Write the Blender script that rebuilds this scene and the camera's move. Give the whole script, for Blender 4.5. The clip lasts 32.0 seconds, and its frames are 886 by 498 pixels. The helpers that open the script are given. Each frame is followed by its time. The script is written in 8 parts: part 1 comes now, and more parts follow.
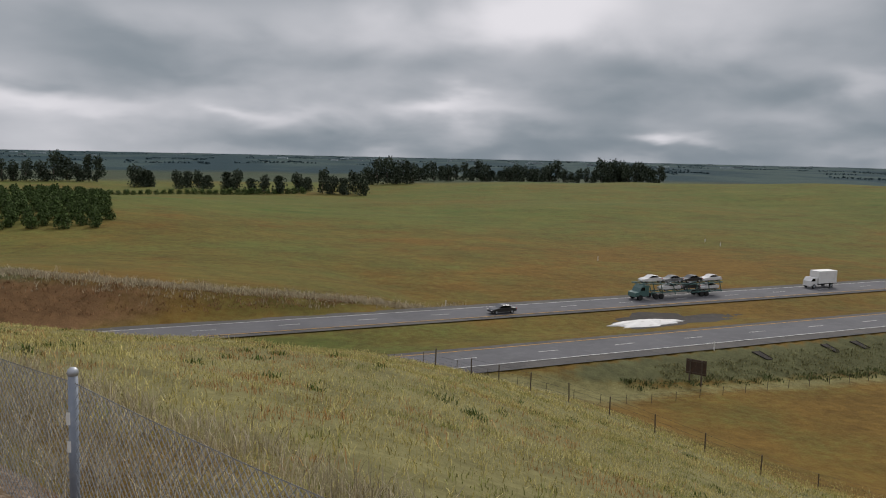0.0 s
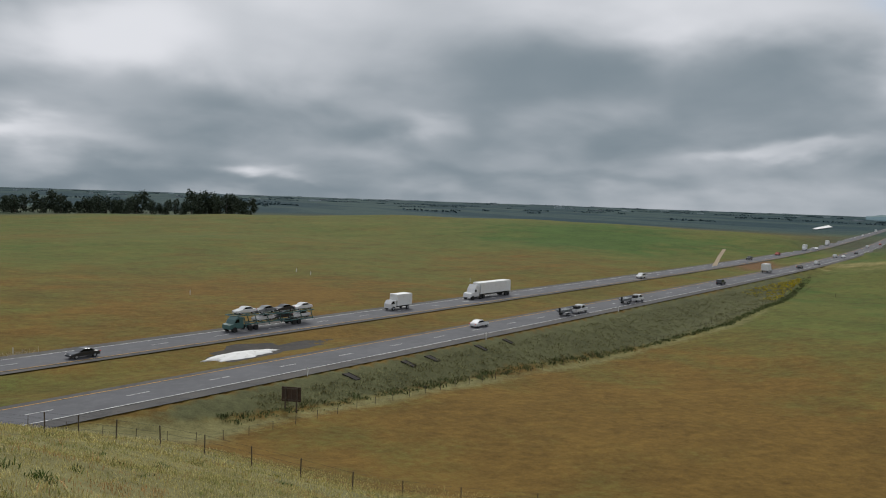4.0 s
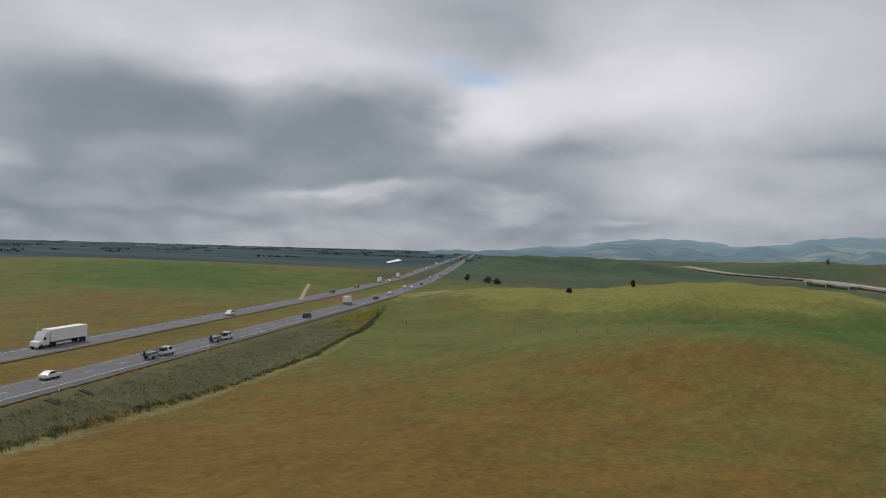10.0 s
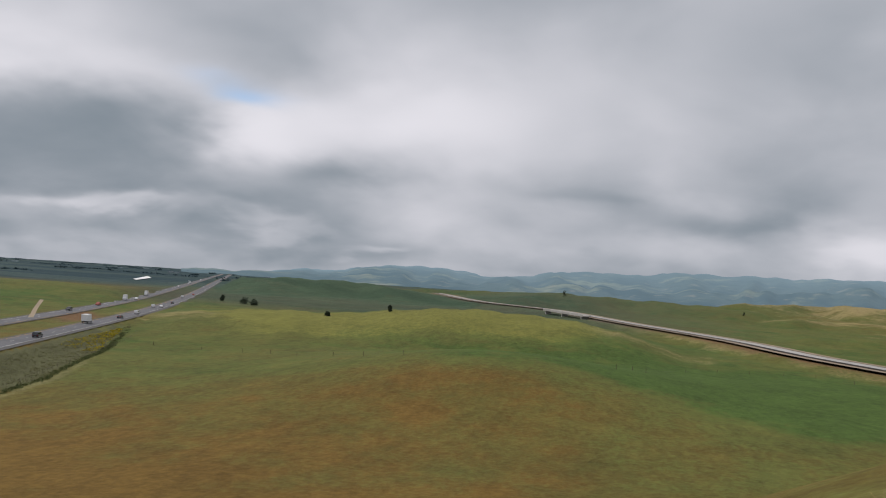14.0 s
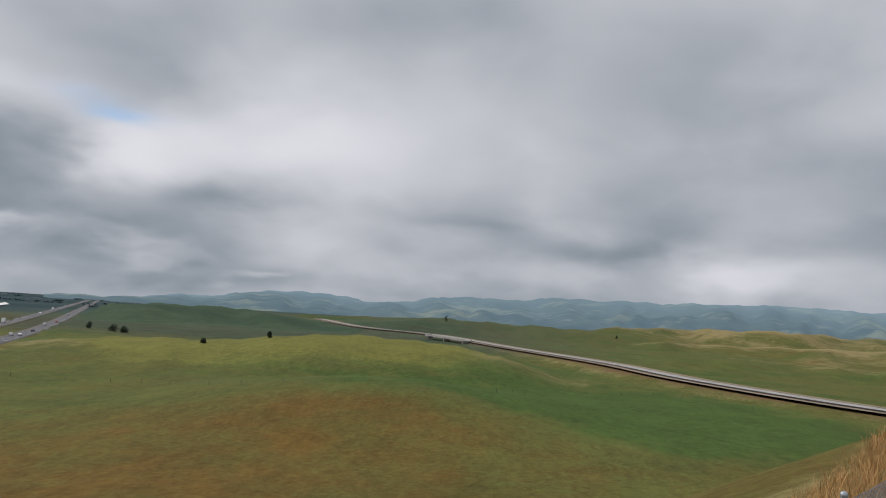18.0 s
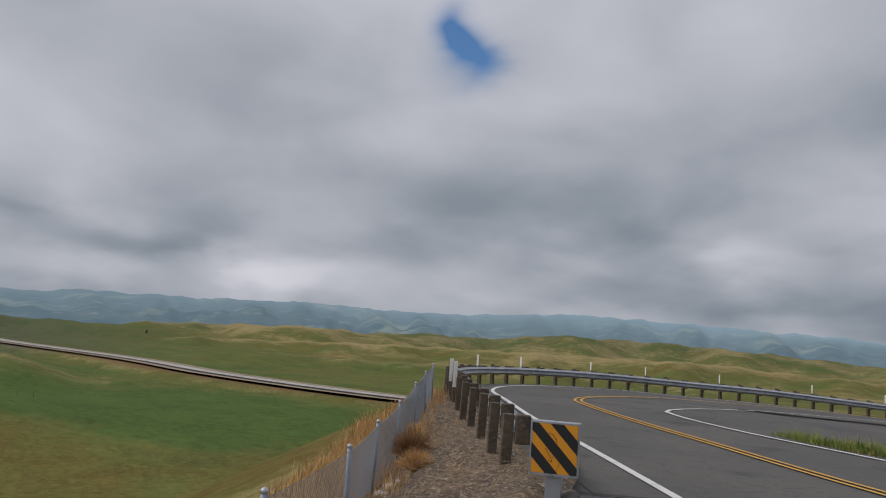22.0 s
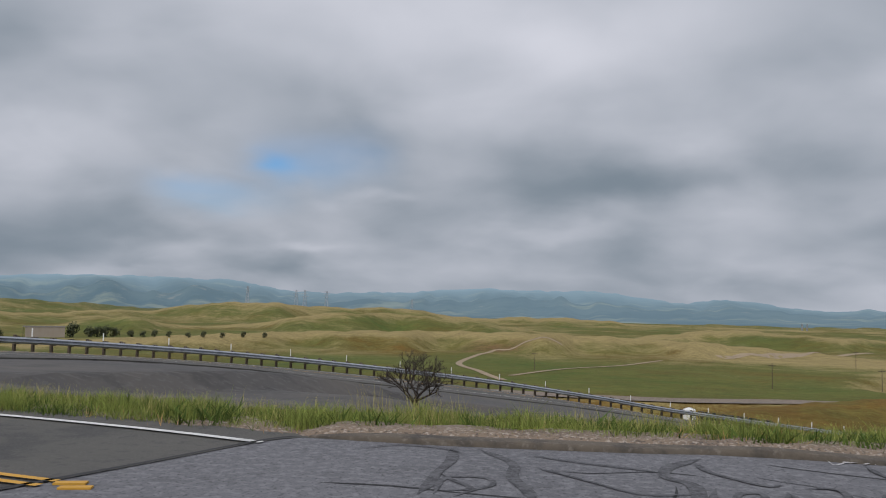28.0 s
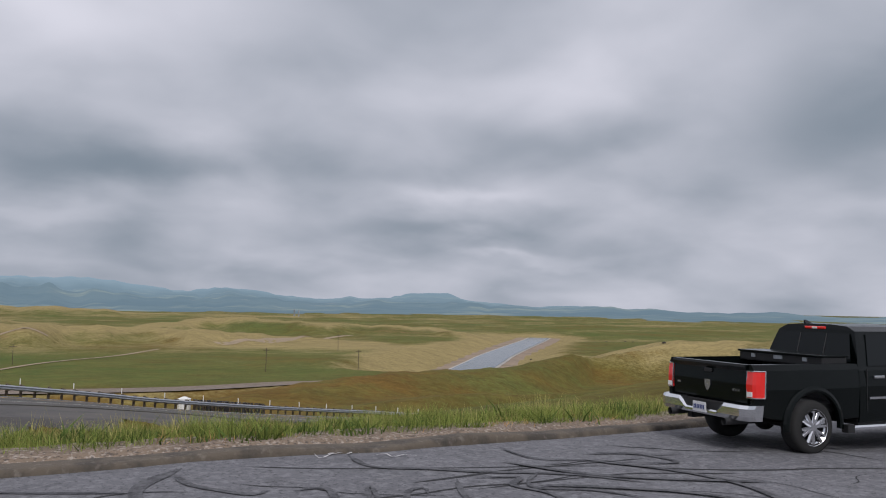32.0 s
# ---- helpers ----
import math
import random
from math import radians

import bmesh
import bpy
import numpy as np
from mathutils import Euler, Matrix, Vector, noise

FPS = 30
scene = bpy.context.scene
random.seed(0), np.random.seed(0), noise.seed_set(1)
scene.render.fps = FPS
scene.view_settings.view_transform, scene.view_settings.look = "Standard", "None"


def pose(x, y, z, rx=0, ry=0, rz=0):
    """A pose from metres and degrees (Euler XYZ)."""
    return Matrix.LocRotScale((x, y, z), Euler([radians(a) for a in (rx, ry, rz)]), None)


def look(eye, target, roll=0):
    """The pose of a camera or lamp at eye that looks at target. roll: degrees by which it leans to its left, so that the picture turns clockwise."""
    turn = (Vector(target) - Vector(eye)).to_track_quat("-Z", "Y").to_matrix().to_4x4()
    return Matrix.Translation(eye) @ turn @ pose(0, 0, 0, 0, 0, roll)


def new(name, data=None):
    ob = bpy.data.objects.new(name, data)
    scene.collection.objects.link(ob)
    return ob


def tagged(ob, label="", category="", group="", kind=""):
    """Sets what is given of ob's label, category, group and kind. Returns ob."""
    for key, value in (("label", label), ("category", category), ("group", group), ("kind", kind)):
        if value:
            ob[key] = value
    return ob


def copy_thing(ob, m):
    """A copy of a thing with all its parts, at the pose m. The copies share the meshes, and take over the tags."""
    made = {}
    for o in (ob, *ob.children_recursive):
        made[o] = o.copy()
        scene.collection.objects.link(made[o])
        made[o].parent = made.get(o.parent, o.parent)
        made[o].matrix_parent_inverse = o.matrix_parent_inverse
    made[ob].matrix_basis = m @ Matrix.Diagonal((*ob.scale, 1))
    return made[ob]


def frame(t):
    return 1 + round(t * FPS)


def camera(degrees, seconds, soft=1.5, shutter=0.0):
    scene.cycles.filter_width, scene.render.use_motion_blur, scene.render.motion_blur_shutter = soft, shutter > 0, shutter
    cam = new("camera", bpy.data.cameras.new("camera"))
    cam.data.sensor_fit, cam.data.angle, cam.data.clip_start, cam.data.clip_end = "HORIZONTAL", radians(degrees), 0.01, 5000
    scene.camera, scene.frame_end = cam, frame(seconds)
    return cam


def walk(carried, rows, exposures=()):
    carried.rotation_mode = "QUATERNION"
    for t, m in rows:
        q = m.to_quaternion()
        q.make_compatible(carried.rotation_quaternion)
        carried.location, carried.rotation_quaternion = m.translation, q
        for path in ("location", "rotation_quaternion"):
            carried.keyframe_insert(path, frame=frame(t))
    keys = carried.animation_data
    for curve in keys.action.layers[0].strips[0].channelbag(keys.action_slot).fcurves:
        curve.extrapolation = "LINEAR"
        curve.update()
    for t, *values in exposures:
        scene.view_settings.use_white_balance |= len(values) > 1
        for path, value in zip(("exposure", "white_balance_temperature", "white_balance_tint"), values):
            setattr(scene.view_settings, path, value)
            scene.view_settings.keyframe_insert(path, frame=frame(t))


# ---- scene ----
cam = camera(57.55, 32.0, soft=1.05)
PATH = [  # seconds, place, tilt, lean, turn
    (0.0, -0.00, 0.00, 1.660, 83.27, -1.24, 0.01),
    (0.5, 0.06, 0.06, 1.671, 83.48, -1.46, -5.00),
    (1.0, 0.11, 0.11, 1.680, 83.87, -1.56, -9.35),
    (1.5, 0.14, 0.14, 1.679, 84.15, -1.64, -13.43),
    (2.0, 0.18, 0.16, 1.679, 84.30, -1.79, -17.36),
    (2.5, 0.20, 0.15, 1.661, 84.66, -1.96, -20.48),
    (3.0, 0.22, 0.13, 1.652, 85.16, -2.01, -22.78),
    (3.5, 0.24, 0.12, 1.650, 85.80, -1.97, -25.45),
    (4.0, 0.24, 0.11, 1.660, 86.32, -1.98, -28.32),
    (4.5, 0.25, 0.10, 1.669, 86.81, -2.04, -31.01),
    (6.5, 0.15, -0.00, 1.644, 88.84, -2.10, -39.86),
    (7.0, 0.13, -0.02, 1.655, 88.79, -2.00, -40.85),
    (7.5, 0.10, -0.02, 1.661, 88.55, -1.74, -43.27),
    (8.0, 0.06, -0.01, 1.659, 88.48, -1.90, -45.89),
    (8.5, 0.03, -0.01, 1.659, 88.58, -2.00, -48.46),
    (9.0, 0.00, -0.00, 1.660, 88.92, -1.74, -50.97),
    (9.5, -0.02, 0.00, 1.660, 89.32, -1.66, -53.47),
    (10.0, -0.03, 0.01, 1.660, 89.86, -1.67, -57.04),
    (10.5, -0.05, 0.02, 1.660, 89.69, -2.01, -61.77),
    (11.0, -0.06, 0.02, 1.660, 89.32, -2.44, -67.67),
    (11.5, -0.07, 0.03, 1.660, 89.12, -3.00, -71.19),
    (12.0, -0.08, 0.04, 1.660, 89.25, -3.35, -72.75),
    (12.5, -0.09, 0.04, 1.660, 89.68, -3.48, -73.30),
    (13.0, -0.10, 0.05, 1.660, 91.07, -3.67, -73.65),
    (13.5, -0.11, 0.05, 1.660, 92.03, -3.73, -73.87),
    (14.0, -0.11, 0.06, 1.660, 92.32, -3.84, -73.99),
    (14.5, -0.12, 0.06, 1.660, 92.63, -4.11, -74.44),
    (16.5, -0.14, 0.08, 1.662, 93.06, -4.07, -75.59),
    (17.0, -0.14, 0.08, 1.661, 93.33, -3.88, -75.28),
    (17.5, -0.14, 0.08, 1.659, 94.36, -3.46, -79.04),
    (18.0, -0.12, 0.07, 1.652, 94.65, -3.61, -82.34),
    (18.5, -0.09, 0.03, 1.637, 95.16, -3.77, -85.91),
    (19.0, -0.03, -0.06, 1.612, 95.77, -3.59, -89.78),
    (19.5, 0.06, -0.21, 1.615, 95.34, -4.31, -94.00),
    (20.0, 0.17, -0.34, 1.628, 95.91, -4.68, -101.05),
    (20.5, 0.24, -0.45, 1.646, 97.03, -4.85, -106.84),
    (21.0, 0.30, -0.62, 1.660, 96.74, -4.90, -109.32),
    (21.5, 0.42, -0.77, 1.661, 96.67, -4.52, -112.11),
    (22.0, 0.56, -0.90, 1.666, 96.42, -3.90, -114.52),
    (22.5, 0.68, -1.09, 1.655, 95.40, -3.48, -115.58),
    (23.0, 0.87, -1.26, 1.633, 94.29, -2.77, -119.55),
    (23.5, 1.06, -1.46, 1.625, 94.31, -2.31, -124.62),
    (24.0, 1.21, -1.67, 1.636, 94.75, -2.63, -128.74),
    (24.5, 1.38, -1.88, 1.639, 94.76, -1.98, -134.61),
    (26.5, 1.89, -2.94, 1.665, 95.05, -1.49, -155.36),
    (27.0, 1.96, -3.21, 1.666, 95.40, -1.15, -161.00),
    (27.5, 2.00, -3.48, 1.659, 94.98, -0.65, -168.01),
    (28.0, 1.99, -3.71, 1.661, 94.11, -1.21, -173.44),
    (28.5, 2.02, -3.93, 1.662, 93.51, -0.79, -178.64),
    (29.0, 2.00, -4.13, 1.659, 92.87, -0.83, -183.13),
    (29.5, 1.94, -4.27, 1.661, 92.53, -1.77, -187.11),
    (30.0, 1.89, -4.40, 1.669, 92.53, -1.52, -192.59),
    (30.5, 1.82, -4.53, 1.674, 92.99, -1.30, -196.14),
    (31.0, 1.72, -4.65, 1.683, 93.28, -1.49, -198.46),
    (31.5, 1.69, -4.76, 1.680, 93.84, -1.20, -203.15),
    (32.0, 1.64, -4.87, 1.682, 93.90, -1.04, -207.76),
]
EXPOSURES = (  # seconds, stops, kelvin, tint
    (0, -0.02, 6580, 10), (4, -0.03, 6400, 6), (7, -0.06, 6300, 3), (9, -0.08, 6500, 9), (13, 0.03, 6500, 11), (17, -0.05, 6450, 9), (19, -0.08, 6400, 10),
    (21, -0.18, 6350, 12), (22.5, -0.10, 6400, 11), (24, 0.06, 6400, 11), (26.5, 0.0, 6300, 10), (28, -0.06, 6250, 10), (29, -0.02, 6300, 13), (30, 0.07, 6350, 15), (32, 0.04, 6250, 13))
walk(cam, [(t, pose(*row)) for t, *row in PATH], EXPOSURES)

# ---- world, sun ----
SUN_EL, SUN_AZ = 42.0, 20.0   # degrees; azimuth clockwise from +y


def build_world():
    w = bpy.data.worlds.new("overcast_sky")
    scene.world = w
    w.use_nodes = True
    nt = w.node_tree
    nt.nodes.clear()

    def N(kind, **kw):
        n = nt.nodes.new(kind)
        for k, v in kw.items():
            setattr(n, k, v)
        return n

    def L(a, b):
        nt.links.new(a, b)

    def M(op, a, b=None, c=None, clamp=False):
        n = N("ShaderNodeMath", operation=op, use_clamp=clamp)
        for i, v in enumerate((a, b, c)):
            if v is None:
                continue
            if isinstance(v, (int, float)):
                n.inputs[i].default_value = v
            else:
                L(v, n.inputs[i])
        return n.outputs[0]

    def mix(fac, a, b):
        n = N("ShaderNodeMix", data_type="RGBA")
        for sock, v in ((n.inputs[0], fac), (n.inputs[6], a), (n.inputs[7], b)):
            if isinstance(v, (int, float)):
                sock.default_value = v
            elif isinstance(v, tuple):
                sock.default_value = (*v, 1)
            else:
                L(v, sock)
        return n.outputs[2]

    tc = N("ShaderNodeTexCoord")
    sep = N("ShaderNodeSeparateXYZ")
    L(tc.outputs["Generated"], sep.inputs[0])
    x, y, z = sep.outputs
    az = M("ARCTAN2", x, y)                      # clockwise from +y, radians
    el = M("ARCSINE", z)
    zc = M("ADD", M("MAXIMUM", z, 0.0), 0.34)
    flat = N("ShaderNodeCombineXYZ")
    L(M("DIVIDE", x, zc), flat.inputs[0])
    L(M("DIVIDE", y, zc), flat.inputs[1])

    def noise(scale, detail=4.0, rough=0.5, warp=0.0, seed=0.0):
        n = N("ShaderNodeTexNoise", noise_dimensions="3D")
        n.inputs["Scale"].default_value = scale
        n.inputs["Detail"].default_value = detail
        n.inputs["Roughness"].default_value = rough
        n.inputs["Distortion"].default_value = warp
        m = N("ShaderNodeMapping")
        m.inputs["Location"].default_value = (seed, seed * 0.7, seed * 1.3)
        L(flat.outputs[0], m.inputs[0])
        L(m.outputs[0], n.inputs[0])
        return n.outputs[0]

    big = noise(1.1, 2.5, 0.42, 0.3, 3.1)
    mid = noise(3.0, 4.0, 0.42, 0.2, 7.7)
    # the cloud deck: shapes seen in it, as soft patches bent by the noise
    daz = M("MULTIPLY", M("SUBTRACT", mid, 0.5), 0.20)
    dele = M("MULTIPLY", M("SUBTRACT", noise(3.0, 4.0, 0.45, 0.2, 15.0), 0.5), 0.085)
    azw, elw = M("ADD", az, daz), M("ADD", el, dele)
    total = None

    def patch(a, e, wa, we, amount):
        """A lighter or darker patch at azimuth a and height e, wa by we degrees."""
        nonlocal total
        d = M("SUBTRACT", azw, radians((a + 180) % 360 - 180))
        if abs((a + 180) % 360 - 180) > 140:
            d = M("WRAP", d, math.pi, -math.pi)
        d = M("DIVIDE", d, radians(wa))
        v = M("DIVIDE", M("SUBTRACT", elw, radians(e)), radians(we))
        r2 = M("MULTIPLY_ADD", d, d, M("MULTIPLY", v, v))
        g = M("MULTIPLY", M("EXPONENT", M("MULTIPLY", r2, -1.0)), amount)
        total = g if total is None else M("ADD", total, g)

    PATCHES(patch)
    tone = M("ADD", M("MULTIPLY", M("SUBTRACT", big, 0.5), 0.62), M("MULTIPLY", M("SUBTRACT", mid, 0.5), 0.58))
    tone = M("ADD", tone, M("MULTIPLY", total, 0.85))
    # overcast: brighter towards the zenith
    lift = M("MULTIPLY", M("SMOOTH_MAX", M("SUBTRACT", el, 0.30), 0.0, 0.2), 0.55)
    tone = M("SMOOTH_MIN", M("ADD", M("ADD", tone, 0.42), lift), 0.86, 0.35)
    tone = M("SMOOTH_MAX", tone, 0.10, 0.2)
    ramp = N("ShaderNodeValToRGB")
    cr = ramp.color_ramp
    for p, c in ((0.0, (0.138, 0.186, 0.225)), (0.3, (0.222, 0.268, 0.318)), (0.52, (0.378, 0.390, 0.452)), (0.75, (0.565, 0.550, 0.622)), (1.0, (0.87, 0.85, 0.90))):
        e = cr.elements.new(p) if p not in (0.0, 1.0) else cr.elements[int(p)]
        e.position, e.color = p, (*c, 1)
    L(tone, ramp.inputs[0])
    col = ramp.outputs[0]
    # gaps of blue sky
    sky = N("ShaderNodeTexSky", sky_type="NISHITA", sun_disc=False, sun_elevation=radians(SUN_EL), sun_rotation=radians(SUN_AZ))
    blue = N("ShaderNodeVectorMath", operation="MULTIPLY")
    L(sky.outputs[0], blue.inputs[0])
    blue.inputs[1].default_value = (0.062, 0.09, 0.115)
    clouds_total, total = total, None
    GAPS(patch)
    gap = M("MULTIPLY", total, 1.0, None, True)
    col = mix(gap, col, blue.outputs[0])
    bg = N("ShaderNodeBackground")
    L(col, bg.inputs[0])
    bg.inputs[1].default_value = 1.0
    out = N("ShaderNodeOutputWorld")
    L(bg.outputs[0], out.inputs[0])


def PATCHES(p):
    p(4.3, 8.7, 17.3, 2.8, 0.25)
    p(6.6, 9.8, 4.2, 2.0, 0.35)
    p(358.6, 2.8, 6.8, 0.6, 0.30)
    p(347.7, 2.4, 3.1, 0.4, 0.30)
    p(334.3, 2.7, 6.1, 0.6, 0.30)
    p(15.0, 1.4, 3.1, 0.4, 0.35)
    p(26.2, 4.5, 2.4, 1.2, 0.15)
    p(339.8, 6.2, 8.6, 1.6, -0.30)
    p(356.6, 5.9, 11.3, 1.8, -0.25)
    p(17.6, 5.7, 10.3, 2.4, -0.25)
    p(333.7, 4.0, 3.1, 0.5, -0.20)
    p(356.6, 0.3, 23.9, 1.0, -0.22)
    # ---
    p(6.0, 9.4, 3.8, 3.6, 0.40)
    p(16.8, 11.8, 9.8, 2.0, 0.20)
    p(52.6, 11.9, 9.8, 1.6, 0.25)
    p(26.8, 4.7, 3.0, 0.7, 0.12)
    p(15.2, 1.5, 2.4, 0.4, 0.30)
    p(49.7, 3.5, 4.2, 0.5, 0.24)
    p(0.4, 3.2, 1.7, 0.6, 0.25)
    p(38.4, 9.6, 11.4, 2.4, -0.22)
    p(9.6, 6.3, 8.6, 1.8, -0.25)
    p(32.8, 4.5, 10.3, 1.4, -0.20)
    p(40.7, 1.6, 20.5, 0.8, -0.15)
    # ---
    p(47.2, 12.6, 5.2, 1.6, 0.15)
    p(61.2, 9.1, 3.8, 2.2, 0.45)
    p(70.4, 11.5, 9.7, 3.6, 0.22)
    p(51.5, 3.4, 4.4, 0.5, 0.22)
    p(60.6, 3.0, 3.6, 0.5, 0.12)
    p(26.3, 4.7, 2.6, 0.7, 0.12)
    p(35.7, 7.6, 12.5, 3.0, -0.20)
    p(52.1, 8.6, 5.5, 2.2, -0.16)
    p(64.7, 7.0, 3.8, 1.5, -0.20)
    p(35.8, 3.2, 12.0, 1.2, -0.12)
    # ---
    p(59.8, 9.5, 2.6, 2.4, 0.20)
    p(72.8, 10.6, 8.3, 4.4, 0.20)
    p(59.5, 2.9, 4.0, 0.5, 0.12)
    p(68.1, 2.0, 2.7, 0.4, 0.25)
    p(66.5, 6.6, 3.6, 1.2, -0.12)
    p(92.5, 5.2, 7.5, 1.1, -0.26)
    p(85.3, 7.3, 4.8, 1.6, -0.12)
    p(96.9, 15.1, 8.5, 4.4, -0.12)
    # ---
    p(76.7, 12.7, 10.5, 3.2, 0.12)
    p(102.0, 4.5, 4.1, 1.0, 0.18)
    p(84.0, 6.6, 6.5, 0.9, -0.14)
    p(103.6, 14.6, 8.5, 6.0, -0.12)
    p(85.8, 20.9, 17.5, 2.4, -0.12)
    p(67.9, 14.5, 7.0, 2.4, 0.10)
    # ---
    p(104.3, 14.6, 7.1, 2.4, 0.12)
    p(125.9, 6.8, 5.2, 1.1, 0.15)
    p(135.6, 6.5, 2.6, 1.1, 0.22)
    p(104.2, 4.0, 6.8, 1.4, 0.15)
    p(129.7, 11.6, 8.4, 2.8, -0.16)
    p(115.7, 9.7, 8.3, 2.0, -0.12)
    p(140.1, 15.8, 8.5, 3.2, -0.12)
    p(123.4, 17.9, 9.0, 3.2, 0.10)
    p(137.5, 3.8, 10.3, 1.0, -0.15)
    # ---
    p(179.8, 19.1, 16.2, 2.8, 0.20)
    p(163.6, 4.2, 3.4, 0.6, 0.20)
    p(183.9, 5.8, 5.0, 0.8, 0.10)
    p(168.3, 7.5, 3.1, 0.6, 0.15)
    p(163.7, 12.7, 3.5, 2.4, -0.15)
    p(183.9, 8.2, 6.9, 1.1, -0.22)
    p(154.6, 2.4, 13.7, 0.7, -0.10)
    p(149.1, 8.4, 4.1, 2.4, 0.10)
    # ---
    p(196.1, 13.8, 19.3, 3.2, 0.15)
    p(210.3, 7.8, 5.2, 0.6, 0.18)
    p(179.0, 5.6, 6.0, 0.8, 0.10)
    p(212.3, 3.4, 5.1, 0.4, 0.18)
    p(206.3, 5.5, 6.5, 1.0, -0.22)
    p(188.7, 9.3, 13.1, 1.6, -0.16)
    p(234.8, 13.2, 4.9, 4.4, -0.25)
    p(214.3, 11.8, 9.8, 1.6, -0.14)
    p(233.8, 6.5, 5.2, 1.2, 0.12)
    p(196.4, 2.5, 13.7, 1.0, -0.10)
    p(118, 7, 14, 4.5, -0.10)
    p(131, 5, 11, 4.0, -0.10)
    p(134, 17, 13, 5.0, -0.12)
    p(36, 15.5, 9, 3.5, 0.26)
    p(17, 14.5, 8, 3.0, 0.22)
    p(350, 14, 8, 3.0, -0.16)
    p(228, 17, 12, 4.0, 0.18)
    p(354, 11, 9, 3.0, -0.22)
    p(48, 13.5, 8, 3.0, 0.22)
    p(24, 11.5, 6, 2.6, 0.12)
    p(113, 12, 12, 6.0, -0.07)
    p(124, 11, 13, 6.0, -0.03)
    p(98, 17, 9, 4.0, -0.10)
    p(216, 17, 12, 4.0, 0.14)
    p(222, 9, 9, 2.2, 0.10)
    p(20, 0.9, 34, 1.3, -0.16)
    p(151, 4.5, 8, 3.0, -0.20)
    p(106, 5, 8, 2.5, 0.14)
    p(56, 5, 10, 2.5, -0.12)
    p(62, 10.5, 5, 3.0, 0.14)
    p(80, 1.6, 26, 1.2, -0.10)


def GAPS(p):
    p(114.9, 20.2, 1.7, 2.2, 1.40)
    p(58.6, 12.5, 2.8, 0.7, 0.50)
    p(161.5, 9.9, 2.0, 1.1, 0.75)
    p(165.0, 10.5, 3.6, 1.8, 0.35)
    p(157.0, 7.5, 3.6, 0.9, 0.40)


build_world()
sun = new("sun", bpy.data.lights.new("sun", "SUN"))
sun.data.energy, sun.data.angle, sun.data.color = 1.7, radians(14), (1.0, 0.96, 0.9)
sun.matrix_world = look((0, 0, 50), (-math.sin(radians(SUN_AZ)), -math.cos(radians(SUN_AZ)), 50 - math.tan(radians(SUN_EL))))

# ---- materials ----
def material(name, color, rough=0.8, metal=0.0, spots=(), bump=0.0, bump_scale=20.0, coat=0.0, seed=0.0, island=0.0, alpha=1.0, spec=0.5):
    """A surface with a base colour, and spots: rows of (colour, scale, low, high, amount) mixed in by noise."""
    m = bpy.data.materials.new(name)
    m.use_nodes = True
    nt = m.node_tree
    b = nt.nodes["Principled BSDF"]
    b.inputs["Roughness"].default_value, b.inputs["Metallic"].default_value = rough, metal
    b.inputs["Coat Weight"].default_value = coat
    b.inputs["Specular IOR Level"].default_value = spec
    b.inputs["Alpha"].default_value = alpha
    tc = nt.nodes.new("ShaderNodeTexCoord")
    rgb = nt.nodes.new("ShaderNodeRGB")
    rgb.outputs[0].default_value = (*color, 1)
    col = rgb.outputs[0]
    for i, (c, scale, low, high, amount) in enumerate(spots):
        n = nt.nodes.new("ShaderNodeTexNoise")
        n.inputs["Scale"].default_value, n.inputs["Detail"].default_value, n.inputs["Roughness"].default_value = scale, 6, 0.6
        mp = nt.nodes.new("ShaderNodeMapping")
        mp.inputs["Location"].default_value = (seed + 3.7 * i, 1.3 * i, seed)
        nt.links.new(tc.outputs["Object"], mp.inputs[0])
        nt.links.new(mp.outputs[0], n.inputs[0])
        r = nt.nodes.new("ShaderNodeMapRange")
        r.inputs[1].default_value, r.inputs[2].default_value, r.inputs[4].default_value = low, high, amount
        r.interpolation_type = "SMOOTHSTEP"
        nt.links.new(n.outputs[0], r.inputs[0])
        x = nt.nodes.new("ShaderNodeMix")
        x.data_type = "RGBA"
        nt.links.new(r.outputs[0], x.inputs[0])
        nt.links.new(col, x.inputs[6])
        x.inputs[7].default_value = (*c, 1)
        col = x.outputs[2]
    if island:
        info = nt.nodes.new("ShaderNodeObjectInfo") if island < 0 else nt.nodes.new("ShaderNodeNewGeometry")
        h = nt.nodes.new("ShaderNodeHueSaturation")
        r = nt.nodes.new("ShaderNodeMapRange")
        r.inputs[3].default_value, r.inputs[4].default_value = 1 - abs(island), 1 + abs(island)
        nt.links.new(info.outputs["Random" if island < 0 else "Random Per Island"], r.inputs[0])
        nt.links.new(r.outputs[0], h.inputs["Value"])
        nt.links.new(col, h.inputs["Color"])
        col = h.outputs[0]
    nt.links.new(col, b.inputs["Base Color"])
    if bump:
        n = nt.nodes.new("ShaderNodeTexNoise")
        n.inputs["Scale"].default_value, n.inputs["Detail"].default_value = bump_scale, 8
        nt.links.new(tc.outputs["Object"], n.inputs[0])
        k = nt.nodes.new("ShaderNodeBump")
        k.inputs["Strength"].default_value, k.inputs["Distance"].default_value = bump, 0.02
        nt.links.new(n.outputs[0], k.inputs["Height"])
        nt.links.new(k.outputs[0], b.inputs["Normal"])
    return m


